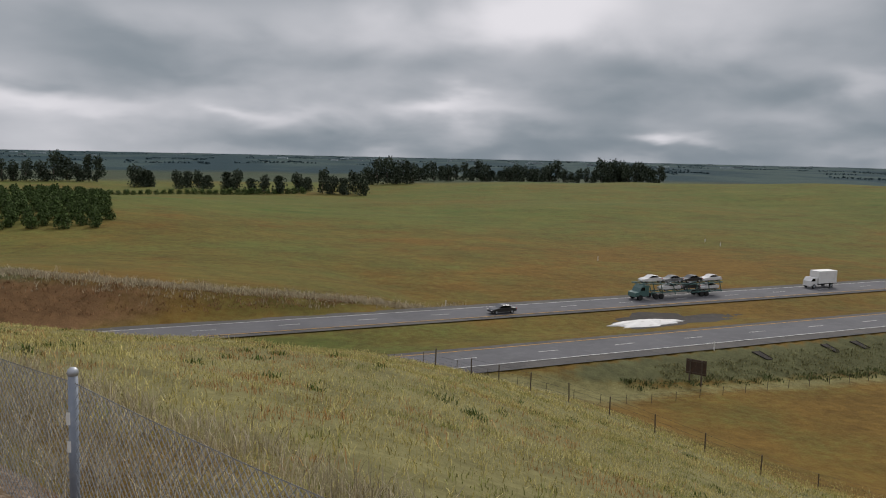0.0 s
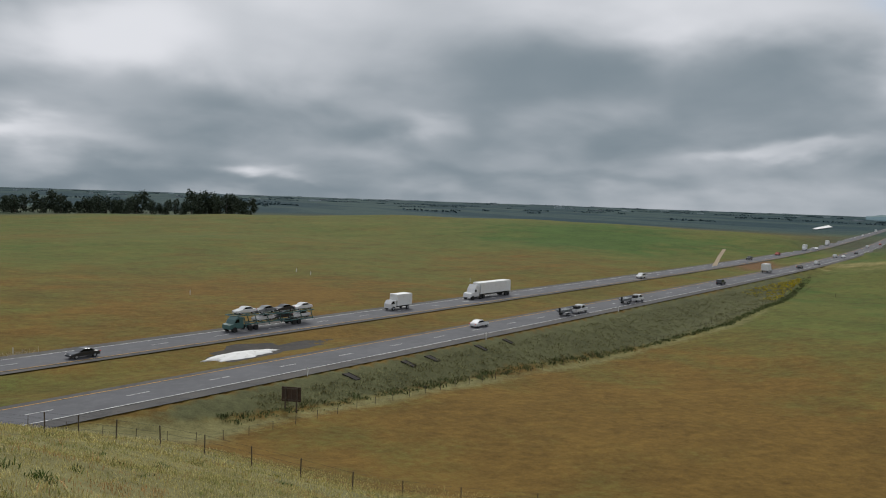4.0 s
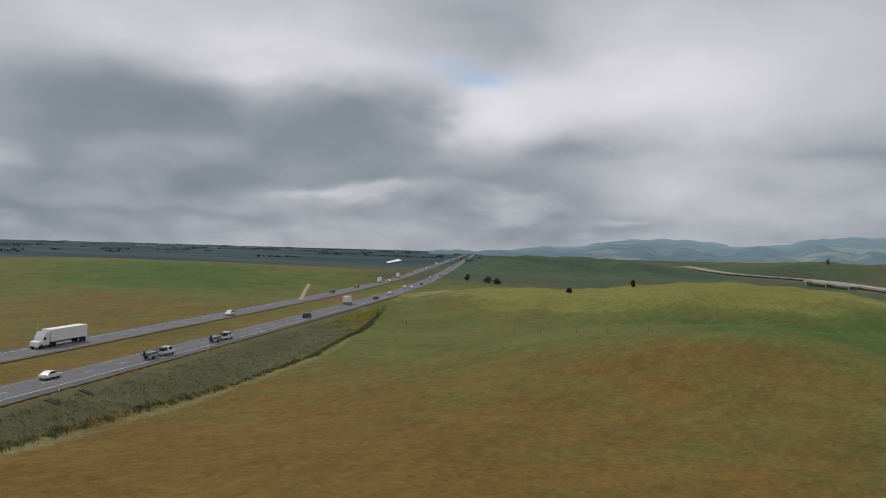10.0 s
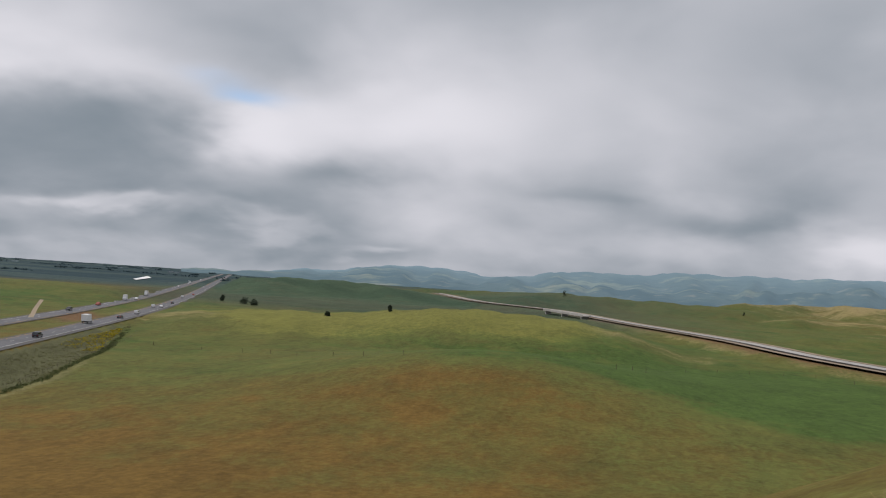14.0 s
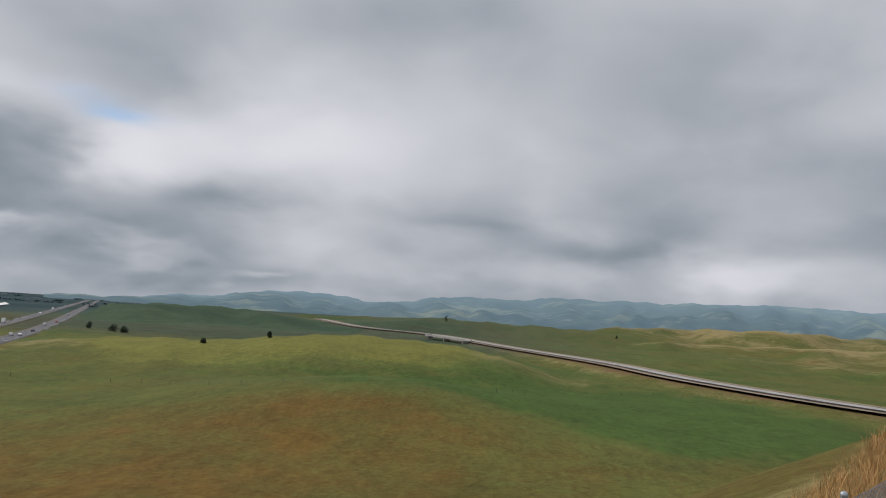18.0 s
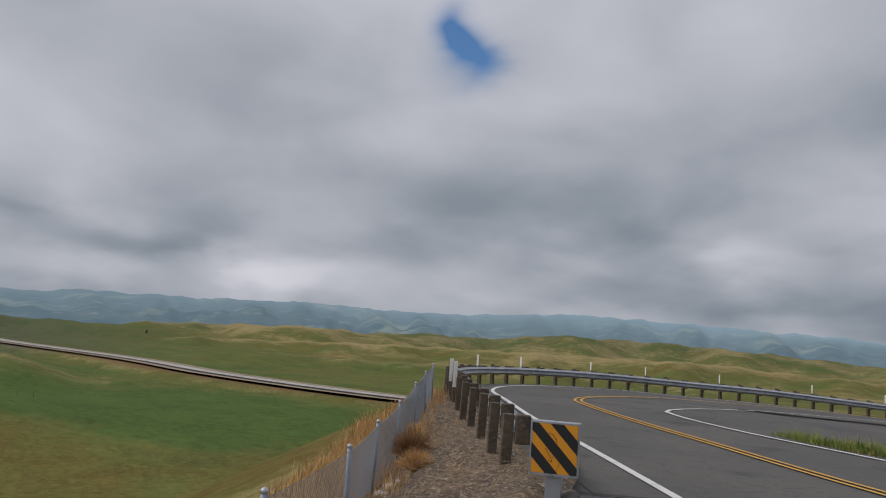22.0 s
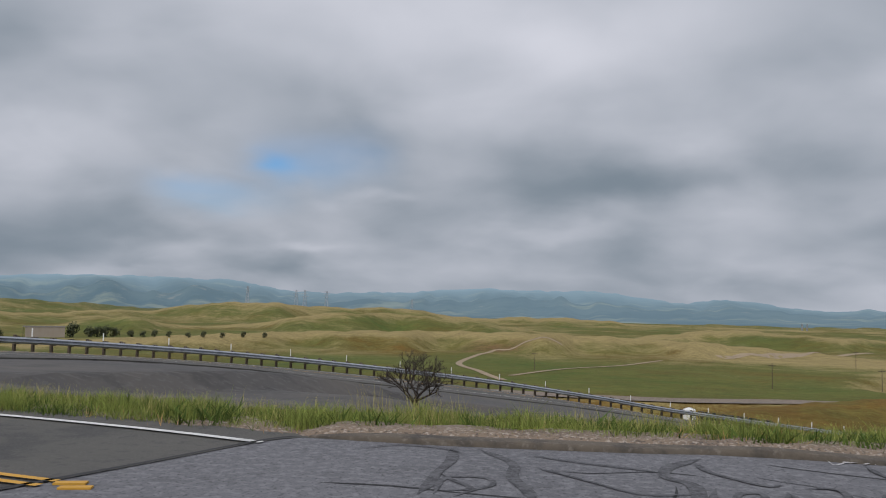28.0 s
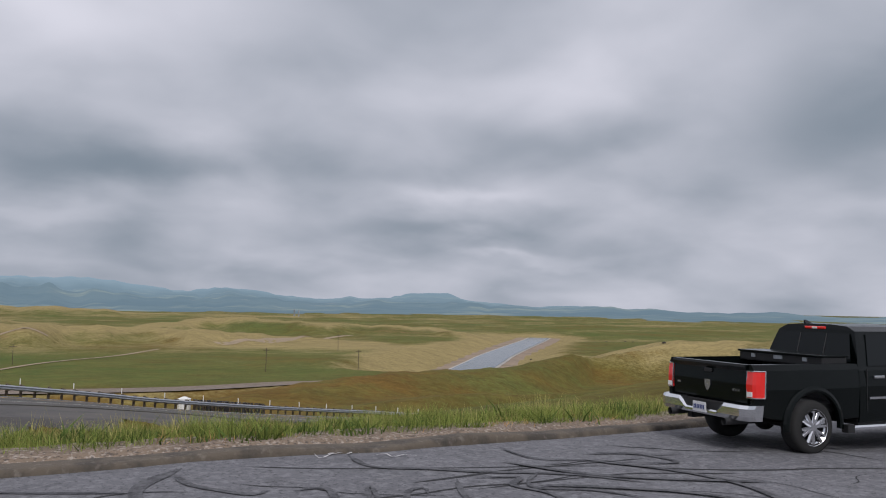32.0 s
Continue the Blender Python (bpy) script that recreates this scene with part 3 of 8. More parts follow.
def ridge_lines(x, y):
    """Height of the lines of hills, their straw tone (dry or painted sunlit), and how green they are."""
    r = np.hypot(x, y)
    a = np.degrees(np.arctan2(x, y)) % 360
    high, dry, lush = np.full(x.shape, -60.0), np.zeros(x.shape), np.zeros(x.shape)
    gully = None
    for k, (rows, depth, straw, green) in enumerate(RIDGES):
        az = [q[0] for q in rows]
        far = rows[0][2]
        fade = np.clip((a - az[0] + 3.5) / 5.0, 0, 1) * np.clip((az[-1] + 3.5 - a) / 5.0, 0, 1)
        if not fade.any():
            continue
        ups = [q[1] for q in rows]
        el = (np.interp(a - 1.3, az, ups) + 2 * np.interp(a, az, ups) + np.interp(a + 1.3, az, ups)) / 4 + 0.05 * np.sin(a * 1.9 + k) + 0.03 * np.sin(a * 4.3 + 2 * k)
        d0 = np.interp(a, az, [q[2] for q in rows])
        d = d0 * (1 + (0.04 * np.sin(a * 0.55 + k * 2.1) + 0.02 * np.sin(a * 1.3 + k) if far > 450 else 0))
        top = 1.66 + d * np.tan(np.radians(el))
        u = (r - d) / depth
        e = np.exp(-np.where(u < 0, u, u * 0.8) ** 2) * fade * fade * (3 - 2 * fade)
        if gully is None:
            gully = np.abs(waves(x, y, 150, 41)) + 0.5 * np.abs(waves(x, y, 60, 42))
        cut = e * (1 - e) * (top + 34) * gully * (0.26 if far > 450 else 0.03)
        h = -34 + (top + 34) * e - cut
        w = np.clip((h - high) / 4 + 0.5, 0, 1) * np.clip(e * 3, 0, 1)
        # crest band lightened as if sunlit, put into the straw tone
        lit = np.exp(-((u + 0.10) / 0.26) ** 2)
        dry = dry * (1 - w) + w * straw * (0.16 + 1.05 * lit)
        lush = lush * (1 - w) + w * (green - 0.15 * (gully < 0.25) * (far > 450))
        high = np.maximum(high, h)
    return high, dry, lush


def ground_height(x, y):
    r = np.hypot(x, y)
    az = np.degrees(np.arctan2(x, y))
    s = x * HU[0] + y * HU[1]
    n = x * HN[0] + y * HN[1] - highway_bend(s)
    south = 1 / (1 + np.exp(-(-y - 60 - 0.12 * x) / 40.0)) * (1 / (1 + np.exp(-(400 - r) / 120)))
    base = -26.0 + 6.5 * south + 0.9 * waves(x, y, 140, 4) * np.clip(r / 200, 0, 1)
    for row in HILLS:
        base = base + bump(x, y, *row)
    base = smax(base, ridge_lines(x, y)[0], 1.0)
    # the rise that the highway cuts into, beyond the far carriageway
    rise = np.interp(s, (-200, -60, -12, 12, 29, 43, 62), (-15.0, -15.5, -17.4, -20.0, -21.8, -23.3, -27.0))
    w = np.where(n > 136, np.exp(-((n - 136) / 48.0) ** 2), 1.0) * (n > 112) * (s < 70)
    base = np.where(w > 0, np.maximum(base, base + (rise - base) * w), base)
    hilly = 1 / (1 + np.exp(-(-s * 0.55 - n + 60) / 160))
    base = base + (1.2 * waves(x, y, 330, 9) + 0.8 * waves(x, y, 170, 10)) * np.clip((r - 330) / 350, 0, 1) * hilly + 2.0 * waves(x, y, 900, 12) * np.clip((r - 900) / 800, 0, 1) * hilly
    out, inside = lot_distance(x, y)
    slope = np.interp(az, SLOPE_AZ, SLOPE)
    fall = 0.38 * np.clip(out / 2.0, 0, 1) * (y < -15) * np.clip((7 - x) / 5, 0, 1)
    mine = -slope * out - fall - 0.8 * np.clip(1 - inside / 2.4, 0, 1) ** 1.3 * (y > -15) + 0.25 * waves(x, y, 16, 2) * np.clip(out / 12, 0, 1)
    z = smax(base, mine, 1.2)
    z = np.where(out < 0.3, np.minimum(z, -0.09), z) + np.where(out < 6, lot_z(x) * np.clip(1 - out / 6, 0, 1), 0)
    z = z + bump(x, y, -171.6, 80, 2.0, 5, 7)      # a level yard below the old road
    # cuts and banks of the highway
    edge = np.maximum(np.maximum(82.3 - n, n - 122.8), 0)
    wide = np.clip((r - 700) / 60, 0, 25)
    edge = np.maximum(edge - wide, 0)
    z = np.clip(z, ROAD_Z - 0.12 - 0.42 * edge, ROAD_Z - 0.12 + 0.55 * edge)
    mid = np.clip(1 - np.abs(n - 103) / 9.0, 0, 1)
    z = z - 0.7 * mid * mid * (3 - 2 * mid) * (r < 1500)
    # the old road's bench
    d, hz = near_line(x, y, MIDDLE, 60.0)
    e = np.maximum(d - 5.6, 0)
    z = np.where((r < 170) & (d < 1e8), np.clip(z, hz - 0.14 - 0.5 * e, hz - 0.14 - 0.03 * np.minimum(e, 15) + 0.6 * np.maximum(e - 15, 0) + 0.6 * np.where(hz > -0.3, e, 0)), z)
    d, hz = near_line(x, y, ISLAND, 60.0)
    e = np.maximum(d - 4.5, 0)
    z = np.where((r < 100) & (d < 1e8), np.clip(z, hz - 0.16 - 0.5 * e, hz - 0.16 + 0.5 * e), z)
    d, hz = near_line(x, y, LOWROAD)
    e = np.maximum(d - 5.0, 0)
    z = np.where((r < 420) & (d < 1e8), np.clip(z, hz - 0.15 - 0.5 * e, hz - 0.15 + 0.35 * e), z)
    for line, half in ((CANAL, 13.0), (AQUEDUCT, 14.0)):
        d, hz = near_line(x, y, line)
        k = np.where(r > 700, 0.12, 0.3)
        e = np.maximum(d - half - 4 - np.clip((r - 500) / 40, 0, 15), 0)
        z = np.where(d < 1e8, np.clip(z, hz - 0.3 - k * e, hz + 0.5 + k * e), z)
    return z


HILLS = (
    (32, 640, 12.0, 140, 300), (-30, 330, 9.5, 120, 110), (-8, 560, -3.0, 120, 80), (10, 420, 2.5, 60, 90),      # across the highway
    (45, 200, -2.9, 110, 110), (78, 222, 9.6, 55, 62), (66, 1300, 6, 200, 210),            # the field and its mound
)


# ---- the ground: one sheet to the horizon ----
def build_ground():
    azs = np.radians(np.arange(0, 360, 0.5))
    rs = np.concatenate([[0.0], np.geomspace(1.5, 4950, 420)])
    R, A = np.meshgrid(rs[1:], azs, indexing="ij")
    X, Y = (R * np.sin(A)).ravel(), (R * np.cos(A)).ravel()
    X, Y = np.concatenate([[0.0], X]), np.concatenate([[0.0], Y])
    Z = ground_height(X, Y)
    na, nr = len(azs), len(rs) - 1
    i = np.arange(nr - 1)[:, None] * na + 1
    j = np.arange(na)[None, :]
    jn = (j + 1) % na
    quads = np.stack([i + j, i + na + j, i + na + jn, i + jn], -1).reshape(-1, 4)
    tris = [(0, 1 + int(k), 1 + int((k + 1) % na)) for k in range(na)]
    me = bpy.data.meshes.new("ground")
    nv, nq, ntr = len(X), len(quads), len(tris)
    me.vertices.add(nv)
    me.vertices.foreach_set("co", np.stack([X, Y, Z], 1).astype(np.float32).ravel())
    me.loops.add(nq * 4 + ntr * 3)
    me.loops.foreach_set("vertex_index", np.concatenate([quads[:, ::-1].ravel(), np.array(tris)[:, ::-1].ravel()]).astype(np.int32))
    me.polygons.add(nq + ntr)
    me.polygons.foreach_set("loop_start", np.concatenate([np.arange(nq) * 4, nq * 4 + np.arange(ntr) * 3]).astype(np.int32))
    me.polygons.foreach_set("use_smooth", np.ones(nq + ntr, bool))
    me.update(calc_edges=True)
    me.validate()
    for name, v in zip(("green", "straw", "sage", "bare", "gold_sunlit", "farm", "scrub"), ground_cover(X, Y, Z)):
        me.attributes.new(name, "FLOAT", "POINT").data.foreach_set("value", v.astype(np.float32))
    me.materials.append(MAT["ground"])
    return tagged(new("ground", me), "rolling grassland in green and dry brown", "ground", kind="structure")


def ground_cover(x, y, z):
    r = np.hypot(x, y)
    az = np.degrees(np.arctan2(x, y))
    s = x * HU[0] + y * HU[1]
    n = x * HN[0] + y * HN[1] - highway_bend(s)
    out, _ = lot_distance(x, y)
    sm = lambda v, a, b: np.clip((v - a) / (b - a), 0, 1) ** 2 * (3 - 2 * np.clip((v - a) / (b - a), 0, 1))
    green = np.full(x.shape, 0.42)
    green += 0.24 * sm(n, 190, 380) * (s < 900)                        # up the slope beyond the highway
    green += bump(x, y, 41, 530, 0.95, 95, 105) + bump(x, y, 0, 330, 0.25, 60, 120) - bump(x, y, 12, 250, 0.30, 40, 90) + bump(x, y, 100, 235, 0.55, 60, 50) + bump(x, y, 92, 300, 0.5, 60, 60)
    green += bump(x, y, 76, 470, 0.1, 110, 200) + bump(x, y, 85, 320, 0.15, 50, 50) - bump(x, y, 55, 95, 0.40, 45, 70) - bump(x, y, 76, 175, 0.35, 35, 60)
    green += bump(x, y, 80, 220, 0.60, 22, 46) + bump(x, y, 98, 225, 0.5, 70, 45) - bump(x, y, 24, 150, 0.25, 60, 90)
    green += 0.12 * sm(-s * 0.4 - n, 0, 300) + bump(x, y, 66, 1300, 0.6, 300, 300)
    green += (0.25 * sm(r, 130, 280) + 0.08 * sm(r, 70, 140)) * (n < 80)
    _, dry, lush = ridge_lines(x, y)
    green += lush
    # ridge straw, and a sunlit plateau painted in as straw
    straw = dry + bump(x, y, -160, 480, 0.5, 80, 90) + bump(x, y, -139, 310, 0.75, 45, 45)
    straw += 0.55 * sm(out, 0.2, 1.0) * sm(-out, -7, -2)
    sage = 1.05 * sm(out, 0.8, 3.5) * sm(-out, -75, -45) * sm(az, -80, -40) * sm(-az, -60, -25)
    # the highway's bank down to its toe, and the pale strip below
    toe = np.interp(s, (44, 80, 116, 155, 205, 260, 330, 365), (80, 76, 74, 71, 66, 68, 78, 83))
    scrub = 1.0 * sm(n - toe, -1.0, 1.5) * sm(-n, -84, -81.5) * sm(s, 40, 62) * sm(-s, -380, -330)
    sage += 0.75 * sm(n - toe, -7, -2) * sm(toe - n, -1, 1) * sm(s, 10, 40) * sm(-s, -330, -200) + 0.8 * sm(n, 66, 72) * sm(-n, -84, -81) * sm(-s, -66, -50) * sm(s, 0, 25)
    scrub += 0.75 * sm(n, 124.5, 127) * sm(n, 126, 130) * sm(-n, -150, -138) * sm(-s, -20, 20)
    bare = 0.8 * sm(-np.abs(n - 128), -9, -3) * sm(-s, -44, 5) * (n > 120) + 0.85 * bump(x, y, 49.3, 400, 1.0, 45, 18)
    southern = sm(-y, 60, 300) * sm(r, 180, 420)
    # southern slopes: dry grass waves, with their sunlight painted in as straw
    straw += southern * (0.20 * waves(x, y, 260, 31) + 0.16 * waves(x, y, 110, 32) + 0.32 + 0.14 * sm(r, 850, 1500))
    green += southern * (0.22 * waves(x, y, 190, 33) - 0.16) + 0.15 * waves(x, y, 120, 34) * sm(r, 60, 200)
    green += 0.42 * sm(n, 95, 97) * sm(-n, -111, -109) * sm(-s, -75, -25) * (r < 400)      # the median
    straw += 0.30 * sm(-np.abs(n - 104), -12, -8) * sm(np.abs(n - 103), 5, 8) * (r < 400)
    bare_south = bump(x, y, 177, 470, 0.55, 30, 45) + bump(x, y, 170, 560, 0.3, 40, 60) + bump(x, y, 204, 720, 0.5, 60, 60)
    d, _ = near_line(x, y, CANAL)
    bare += bare_south
    bare += 0.62 * sm(-d, -30, -14)
    straw += 0.5 * sm(-d, -34, -18)
    d, _ = near_line(x, y, AQUEDUCT)
    straw += 0.9 * sm(-d, -60, -22)
    d, _ = near_line(x, y, LOWROAD)
    straw += 0.6 * sm(-d, -12, -5) * (r < 420)
    bare += 0.9 * (out < 0.4)
    gold_sunlit = bump(x, y, 66, 405, 0.5, 14, 60) + bump(x, y, 51.5, 330, 0.6, 14, 7) + bump(x, y, 61, 440, 0.6, 14, 40)
    # farm tone grows with distance: fields plus the painted blue haze
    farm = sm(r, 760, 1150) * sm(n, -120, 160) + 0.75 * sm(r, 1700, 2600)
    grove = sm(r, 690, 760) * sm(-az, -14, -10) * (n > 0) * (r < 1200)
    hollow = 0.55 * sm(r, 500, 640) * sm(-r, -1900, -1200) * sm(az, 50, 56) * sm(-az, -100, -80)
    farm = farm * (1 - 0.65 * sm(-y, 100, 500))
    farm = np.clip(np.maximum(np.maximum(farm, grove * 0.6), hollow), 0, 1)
    # sunlight on the near crest, painted in as a yellow-green band
    gold_sunlit += 0.75 * np.exp(-((r - 392) / 78) ** 2) * sm(az, 55, 62) * sm(-az, -90, -82)
    return green, straw, sage, np.clip(bare, 0, 1), gold_sunlit, farm, scrub


def build_mountains():
    """The range behind the hills, far off and pale with distance: foothills in front, the crest behind."""
    a = np.arange(56, 246, 0.16)
    crest = np.interp(a, MOUNTAIN_AZ, MOUNTAIN_EL)

    def ridge(v, size, seed):
        t = v / size
        i = np.floor(t).astype(int)
        rr = np.random.RandomState(seed).uniform(-1, 1, 4000)
        f = t - i
        f = f * f * (3 - 2 * f)
        return rr[i + 500] * (1 - f) + rr[i + 501] * f
    cloud = np.interp(a, (56, 85, 95, 110, 125, 150, 165, 175, 190, 200, 246), (0.30, 0.05, 0.10, 0.22, 0.34, 0.40, 0.15, 0.34, 0.18, 0.08, 0.10))
    rows, verts, haze = 44, [], []
    for k in range(rows):
        u = k / (rows - 1)
        base = np.interp(a, (150, 185), (3000, 1850))
        dist = base + (4700 - base) * u
        rough = sum(amp * ridge(a + u * 2.5 * sg, size, sd) for size, amp, sd, sg in ((2.2, 0.10, 13, -1), (0.9, 0.07, 17, 1), (0.4, 0.04, 19, 1)))
        spur = ridge(a + 1.3 * u + 0.5 * ridge(a, 5.0, 7), 1.7, 23)
        fold = ridge(a - 1.0 * u, 0.65, 29)
        foot = (0.42 + 0.30 * ridge(a, 6.5, 31) + 0.12 * ridge(a, 1.7, 33)) * math.exp(-((u - 0.34) / 0.11) ** 2)
        h = (crest + rough) * u ** 1.5 + np.clip(crest + 0.7, 0.5, 2.4) * (0.50 * foot + (0.36 * spur + 0.15 * fold) * 2.2 * u * (1 - u))
        z = 1.66 + np.tan(np.radians(h)) * dist - 30 * (1 - u) ** 2
        verts.append(np.stack([dist * np.sin(np.radians(a)), dist * np.cos(np.radians(a)), z], 1))
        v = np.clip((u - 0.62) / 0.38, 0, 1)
        # painted haze: grows with distance, more where low cloud hides the crest
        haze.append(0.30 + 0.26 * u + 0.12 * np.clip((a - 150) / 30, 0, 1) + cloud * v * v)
    m = len(a)
    faces = [(k * m + i, k * m + i + 1, (k + 1) * m + i + 1, (k + 1) * m + i) for k in range(rows - 1) for i in range(m - 1)]
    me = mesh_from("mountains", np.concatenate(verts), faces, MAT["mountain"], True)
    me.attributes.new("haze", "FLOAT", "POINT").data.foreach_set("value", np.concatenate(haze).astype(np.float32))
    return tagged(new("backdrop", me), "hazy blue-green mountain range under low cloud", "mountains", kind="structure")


MOUNTAIN_AZ = (56, 59.3, 62.4, 66.3, 70.2, 74.2, 76.7, 80, 82.2, 83.5, 86.9, 90, 94, 98, 102, 105.8, 109.8, 113.8, 117.8, 121.6, 125.4, 129, 132.4, 138, 144.6, 147.8, 154.7, 158.4, 160.3, 162.2, 164.5, 170, 174, 179, 184, 185.9, 187.3, 190.1, 192.7, 195.4, 198.9, 200.4, 201.2, 204, 206, 208, 210, 212.4, 215.2, 219.5, 224, 231, 246)
MOUNTAIN_EL = (-0.8, -0.41, 0.06, 0.39, 0.89, 0.95, 0.7, 0.8, 1.25, 1.3, 1.25, 1.65, 1.6, 1.75, 1.72, 1.96, 1.82, 1.76, 1.89, 2.28, 2.38, 2.2, 2.1, 1.9, 1.45, 1.52, 1.57, 1.49, 1.23, 0.96, 0.9, 0.87, 1.2, 1.3, 1.36, 1.15, 0.88, 0.55, 0.7, 0.57, 0.27, 0.14, 0.41, 0.36, 0.62, 0.7, 0.29, 0.05, -0.1, -0.05, -0.6, -0.6, -0.8)


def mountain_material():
    # pale and tan spots are sunlit patches put into the slope colour
    m = material("hazy_sunlit_mountain_grass", (0.075, 0.115, 0.120), 1.0, spots=(((0.030, 0.068, 0.088), 0.0035, 0.42, 0.60, 0.75), ((0.24, 0.26, 0.18), 0.0030, 0.53, 0.66, 0.8), ((0.30, 0.27, 0.21), 0.009, 0.58, 0.70, 0.5), ((0.03, 0.06, 0.06), 0.013, 0.50, 0.66, 0.5)), spec=0.0)
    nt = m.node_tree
    # distance haze added as sky-coloured emission; the slopes are no light source
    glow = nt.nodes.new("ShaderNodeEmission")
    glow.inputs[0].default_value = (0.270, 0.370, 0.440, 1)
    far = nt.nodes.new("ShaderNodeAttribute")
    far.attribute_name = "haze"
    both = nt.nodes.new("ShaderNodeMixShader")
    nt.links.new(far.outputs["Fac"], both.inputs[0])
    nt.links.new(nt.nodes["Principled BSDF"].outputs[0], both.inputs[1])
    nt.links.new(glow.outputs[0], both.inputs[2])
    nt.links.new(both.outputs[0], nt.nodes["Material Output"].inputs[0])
    return m


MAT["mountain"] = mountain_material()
ground = build_ground()
mountains = build_mountains()

# ---- highway ----
def flat_piece(name, line, left, right, mat, lift, kind="structure", label="", category=""):
    ob = new(name, ribbon(name, line, left, right, mat, lift))
    return tagged(ob, label, category, kind=kind)


def build_highway():
    # carriageways: offsets of edge lines across the highway
    for name, lo, hi, yellow_hi in (("highway_eastbound", 85.7, 93.2, True), ("highway_westbound", 112.4, 119.8, False)):
        left_sh, right_sh = (1.6, 2.7) if yellow_hi else (2.7, 1.6)
        base = highway_line(0.0)
        road = flat_piece(name, base, hi + left_sh, lo - right_sh, MAT["shoulder"], 0.0, label="four-lane highway carriageway of grey asphalt with worn lines", category="road")
        part("lanes", ribbon("lanes", base, hi + 0.1, lo - 0.1, MAT["highway"], 0.03), None, road)
        a, b = (MAT["yellow_line"], MAT["white_line"]) if yellow_hi else (MAT["white_line"], MAT["yellow_line"])
        part("edge_line", ribbon("edge_line", base, hi + 0.08, hi - 0.1, a, 0.06), None, road)
        part("edge_line", ribbon("edge_line", base, lo + 0.1, lo - 0.08, b, 0.06), None, road)
        mid = (lo + hi) / 2
        dash = mesh_from("lane_dash", [(-1.6, -0.075, 0), (1.6, -0.075, 0), (1.6, 0.075, 0), (-1.6, 0.075, 0)], [(0, 1, 2, 3)], MAT["white_line"])
        for k in range(-8, 60):
            s = 3.0 + 12.19 * k + (4 if yellow_hi else 0)
            off = mid + float(highway_bend(np.array(s)))
            ob = part("lane_dash", dash, None, road)
            ob.matrix_basis = pose(HU[0] * s + HN[0] * off, HU[1] * s + HN[1] * off, ROAD_Z + 0.06, 0, 0, 24 + math.degrees(0.105 / (1 + math.exp(-(s - 470) / 90))))


build_highway()


# ---- the old road, the lot and the low road ----
def fan(name, pts, mat, z):
    return mesh_from(name, [(x, y, z) for x, y in pts], [tuple(range(len(pts)))], mat)


def build_old_road():
    line = resample(OUTER, 1.0)
    line = line[line[:, 0] > -118]
    road = flat_piece("old_road", line, 1.0, -8.3, MAT["asphalt"], 0.0, label="curving two-lane road of patched grey asphalt", category="road")
    low = sideways(line, -8.3)
    n = len(low)
    v = np.concatenate([low, low - np.array((0, 0, 0.6))])
    part("road_edge", mesh_from("road_edge", v, [(i, i + n, i + n + 1, i + 1) for i in range(n - 1)], MAT["asphalt"]), None, road)
    part("edge_line", ribbon("edge_line", line[2:], 0.065, -0.065, MAT["white_line"], 0.014), None, road)
    # the painted lines cut the bend shorter than the road's outer edge
    down = line[line[:, 1] < -36]
    mid = resample(np.concatenate([spline([(6.3, -10.6, 0), (9.35, -11.37, 0), (13.0, -12.5, 0), (16.3, -13.47, 0), (19.3, -14.5, 0), (21.5, -15.35, 0), (23.0, -16.1, 0), (24.4, -17.4, 0), (25.2, -19.2, 0), (25.7, -21.4, 0), (25.9, -24.5, -0.08), (25.5, -28, -0.2), (24.7, -32.0, -0.4)], 6), sideways(down, -3.55)]), 1.0)
    inner = resample(np.concatenate([spline([(5.2, -13.1, 0), (7.06, -13.76, 0), (10.34, -14.6, 0), (14.5, -15.2, 0), (17.5, -16.0, 0), (19.0, -16.6, 0), (19.9, -17.15, 0), (20.7, -18.3, 0), (21.2, -20.0, 0), (21.6, -23, -0.05), (21.6, -27, -0.2), (21.1, -31, -0.4)], 6), sideways(down, -7.1)]), 1.0)
    for way in (mid, inner):      # laid proud where the road falls and twists
        way[:, 2] += 0.06 * np.clip((-25 - way[:, 1]) / 12, 0, 1)
    part("center_line", ribbon("center_line", mid, 0.145, 0.055, MAT["yellow_line"], 0.022), None, road)
    part("center_line", ribbon("center_line", mid, -0.055, -0.145, MAT["yellow_line"], 0.022), None, road)
    part("edge_line", ribbon("edge_line", inner, 0.06, -0.06, MAT["white_line"], 0.022), None, road)
    return road


old_road = build_old_road()
SEAM = ((8.8, -6.0), (7.9, -7.65), (7.0, -9.4), (6.0, -11.5), (5.2, -13.3), (4.75, -13.7))
KERB = spline([(4.8, -13.6, 0), (3.0, -13.47, 0), (1.0, -13.5, 0), (-1.8, -13.75, -0.056), (-4, -14.0, -0.125), (-8.2, -14.7, -0.255), (-14, -16.0, -0.43), (-26, -18.5, -0.8)], 6)


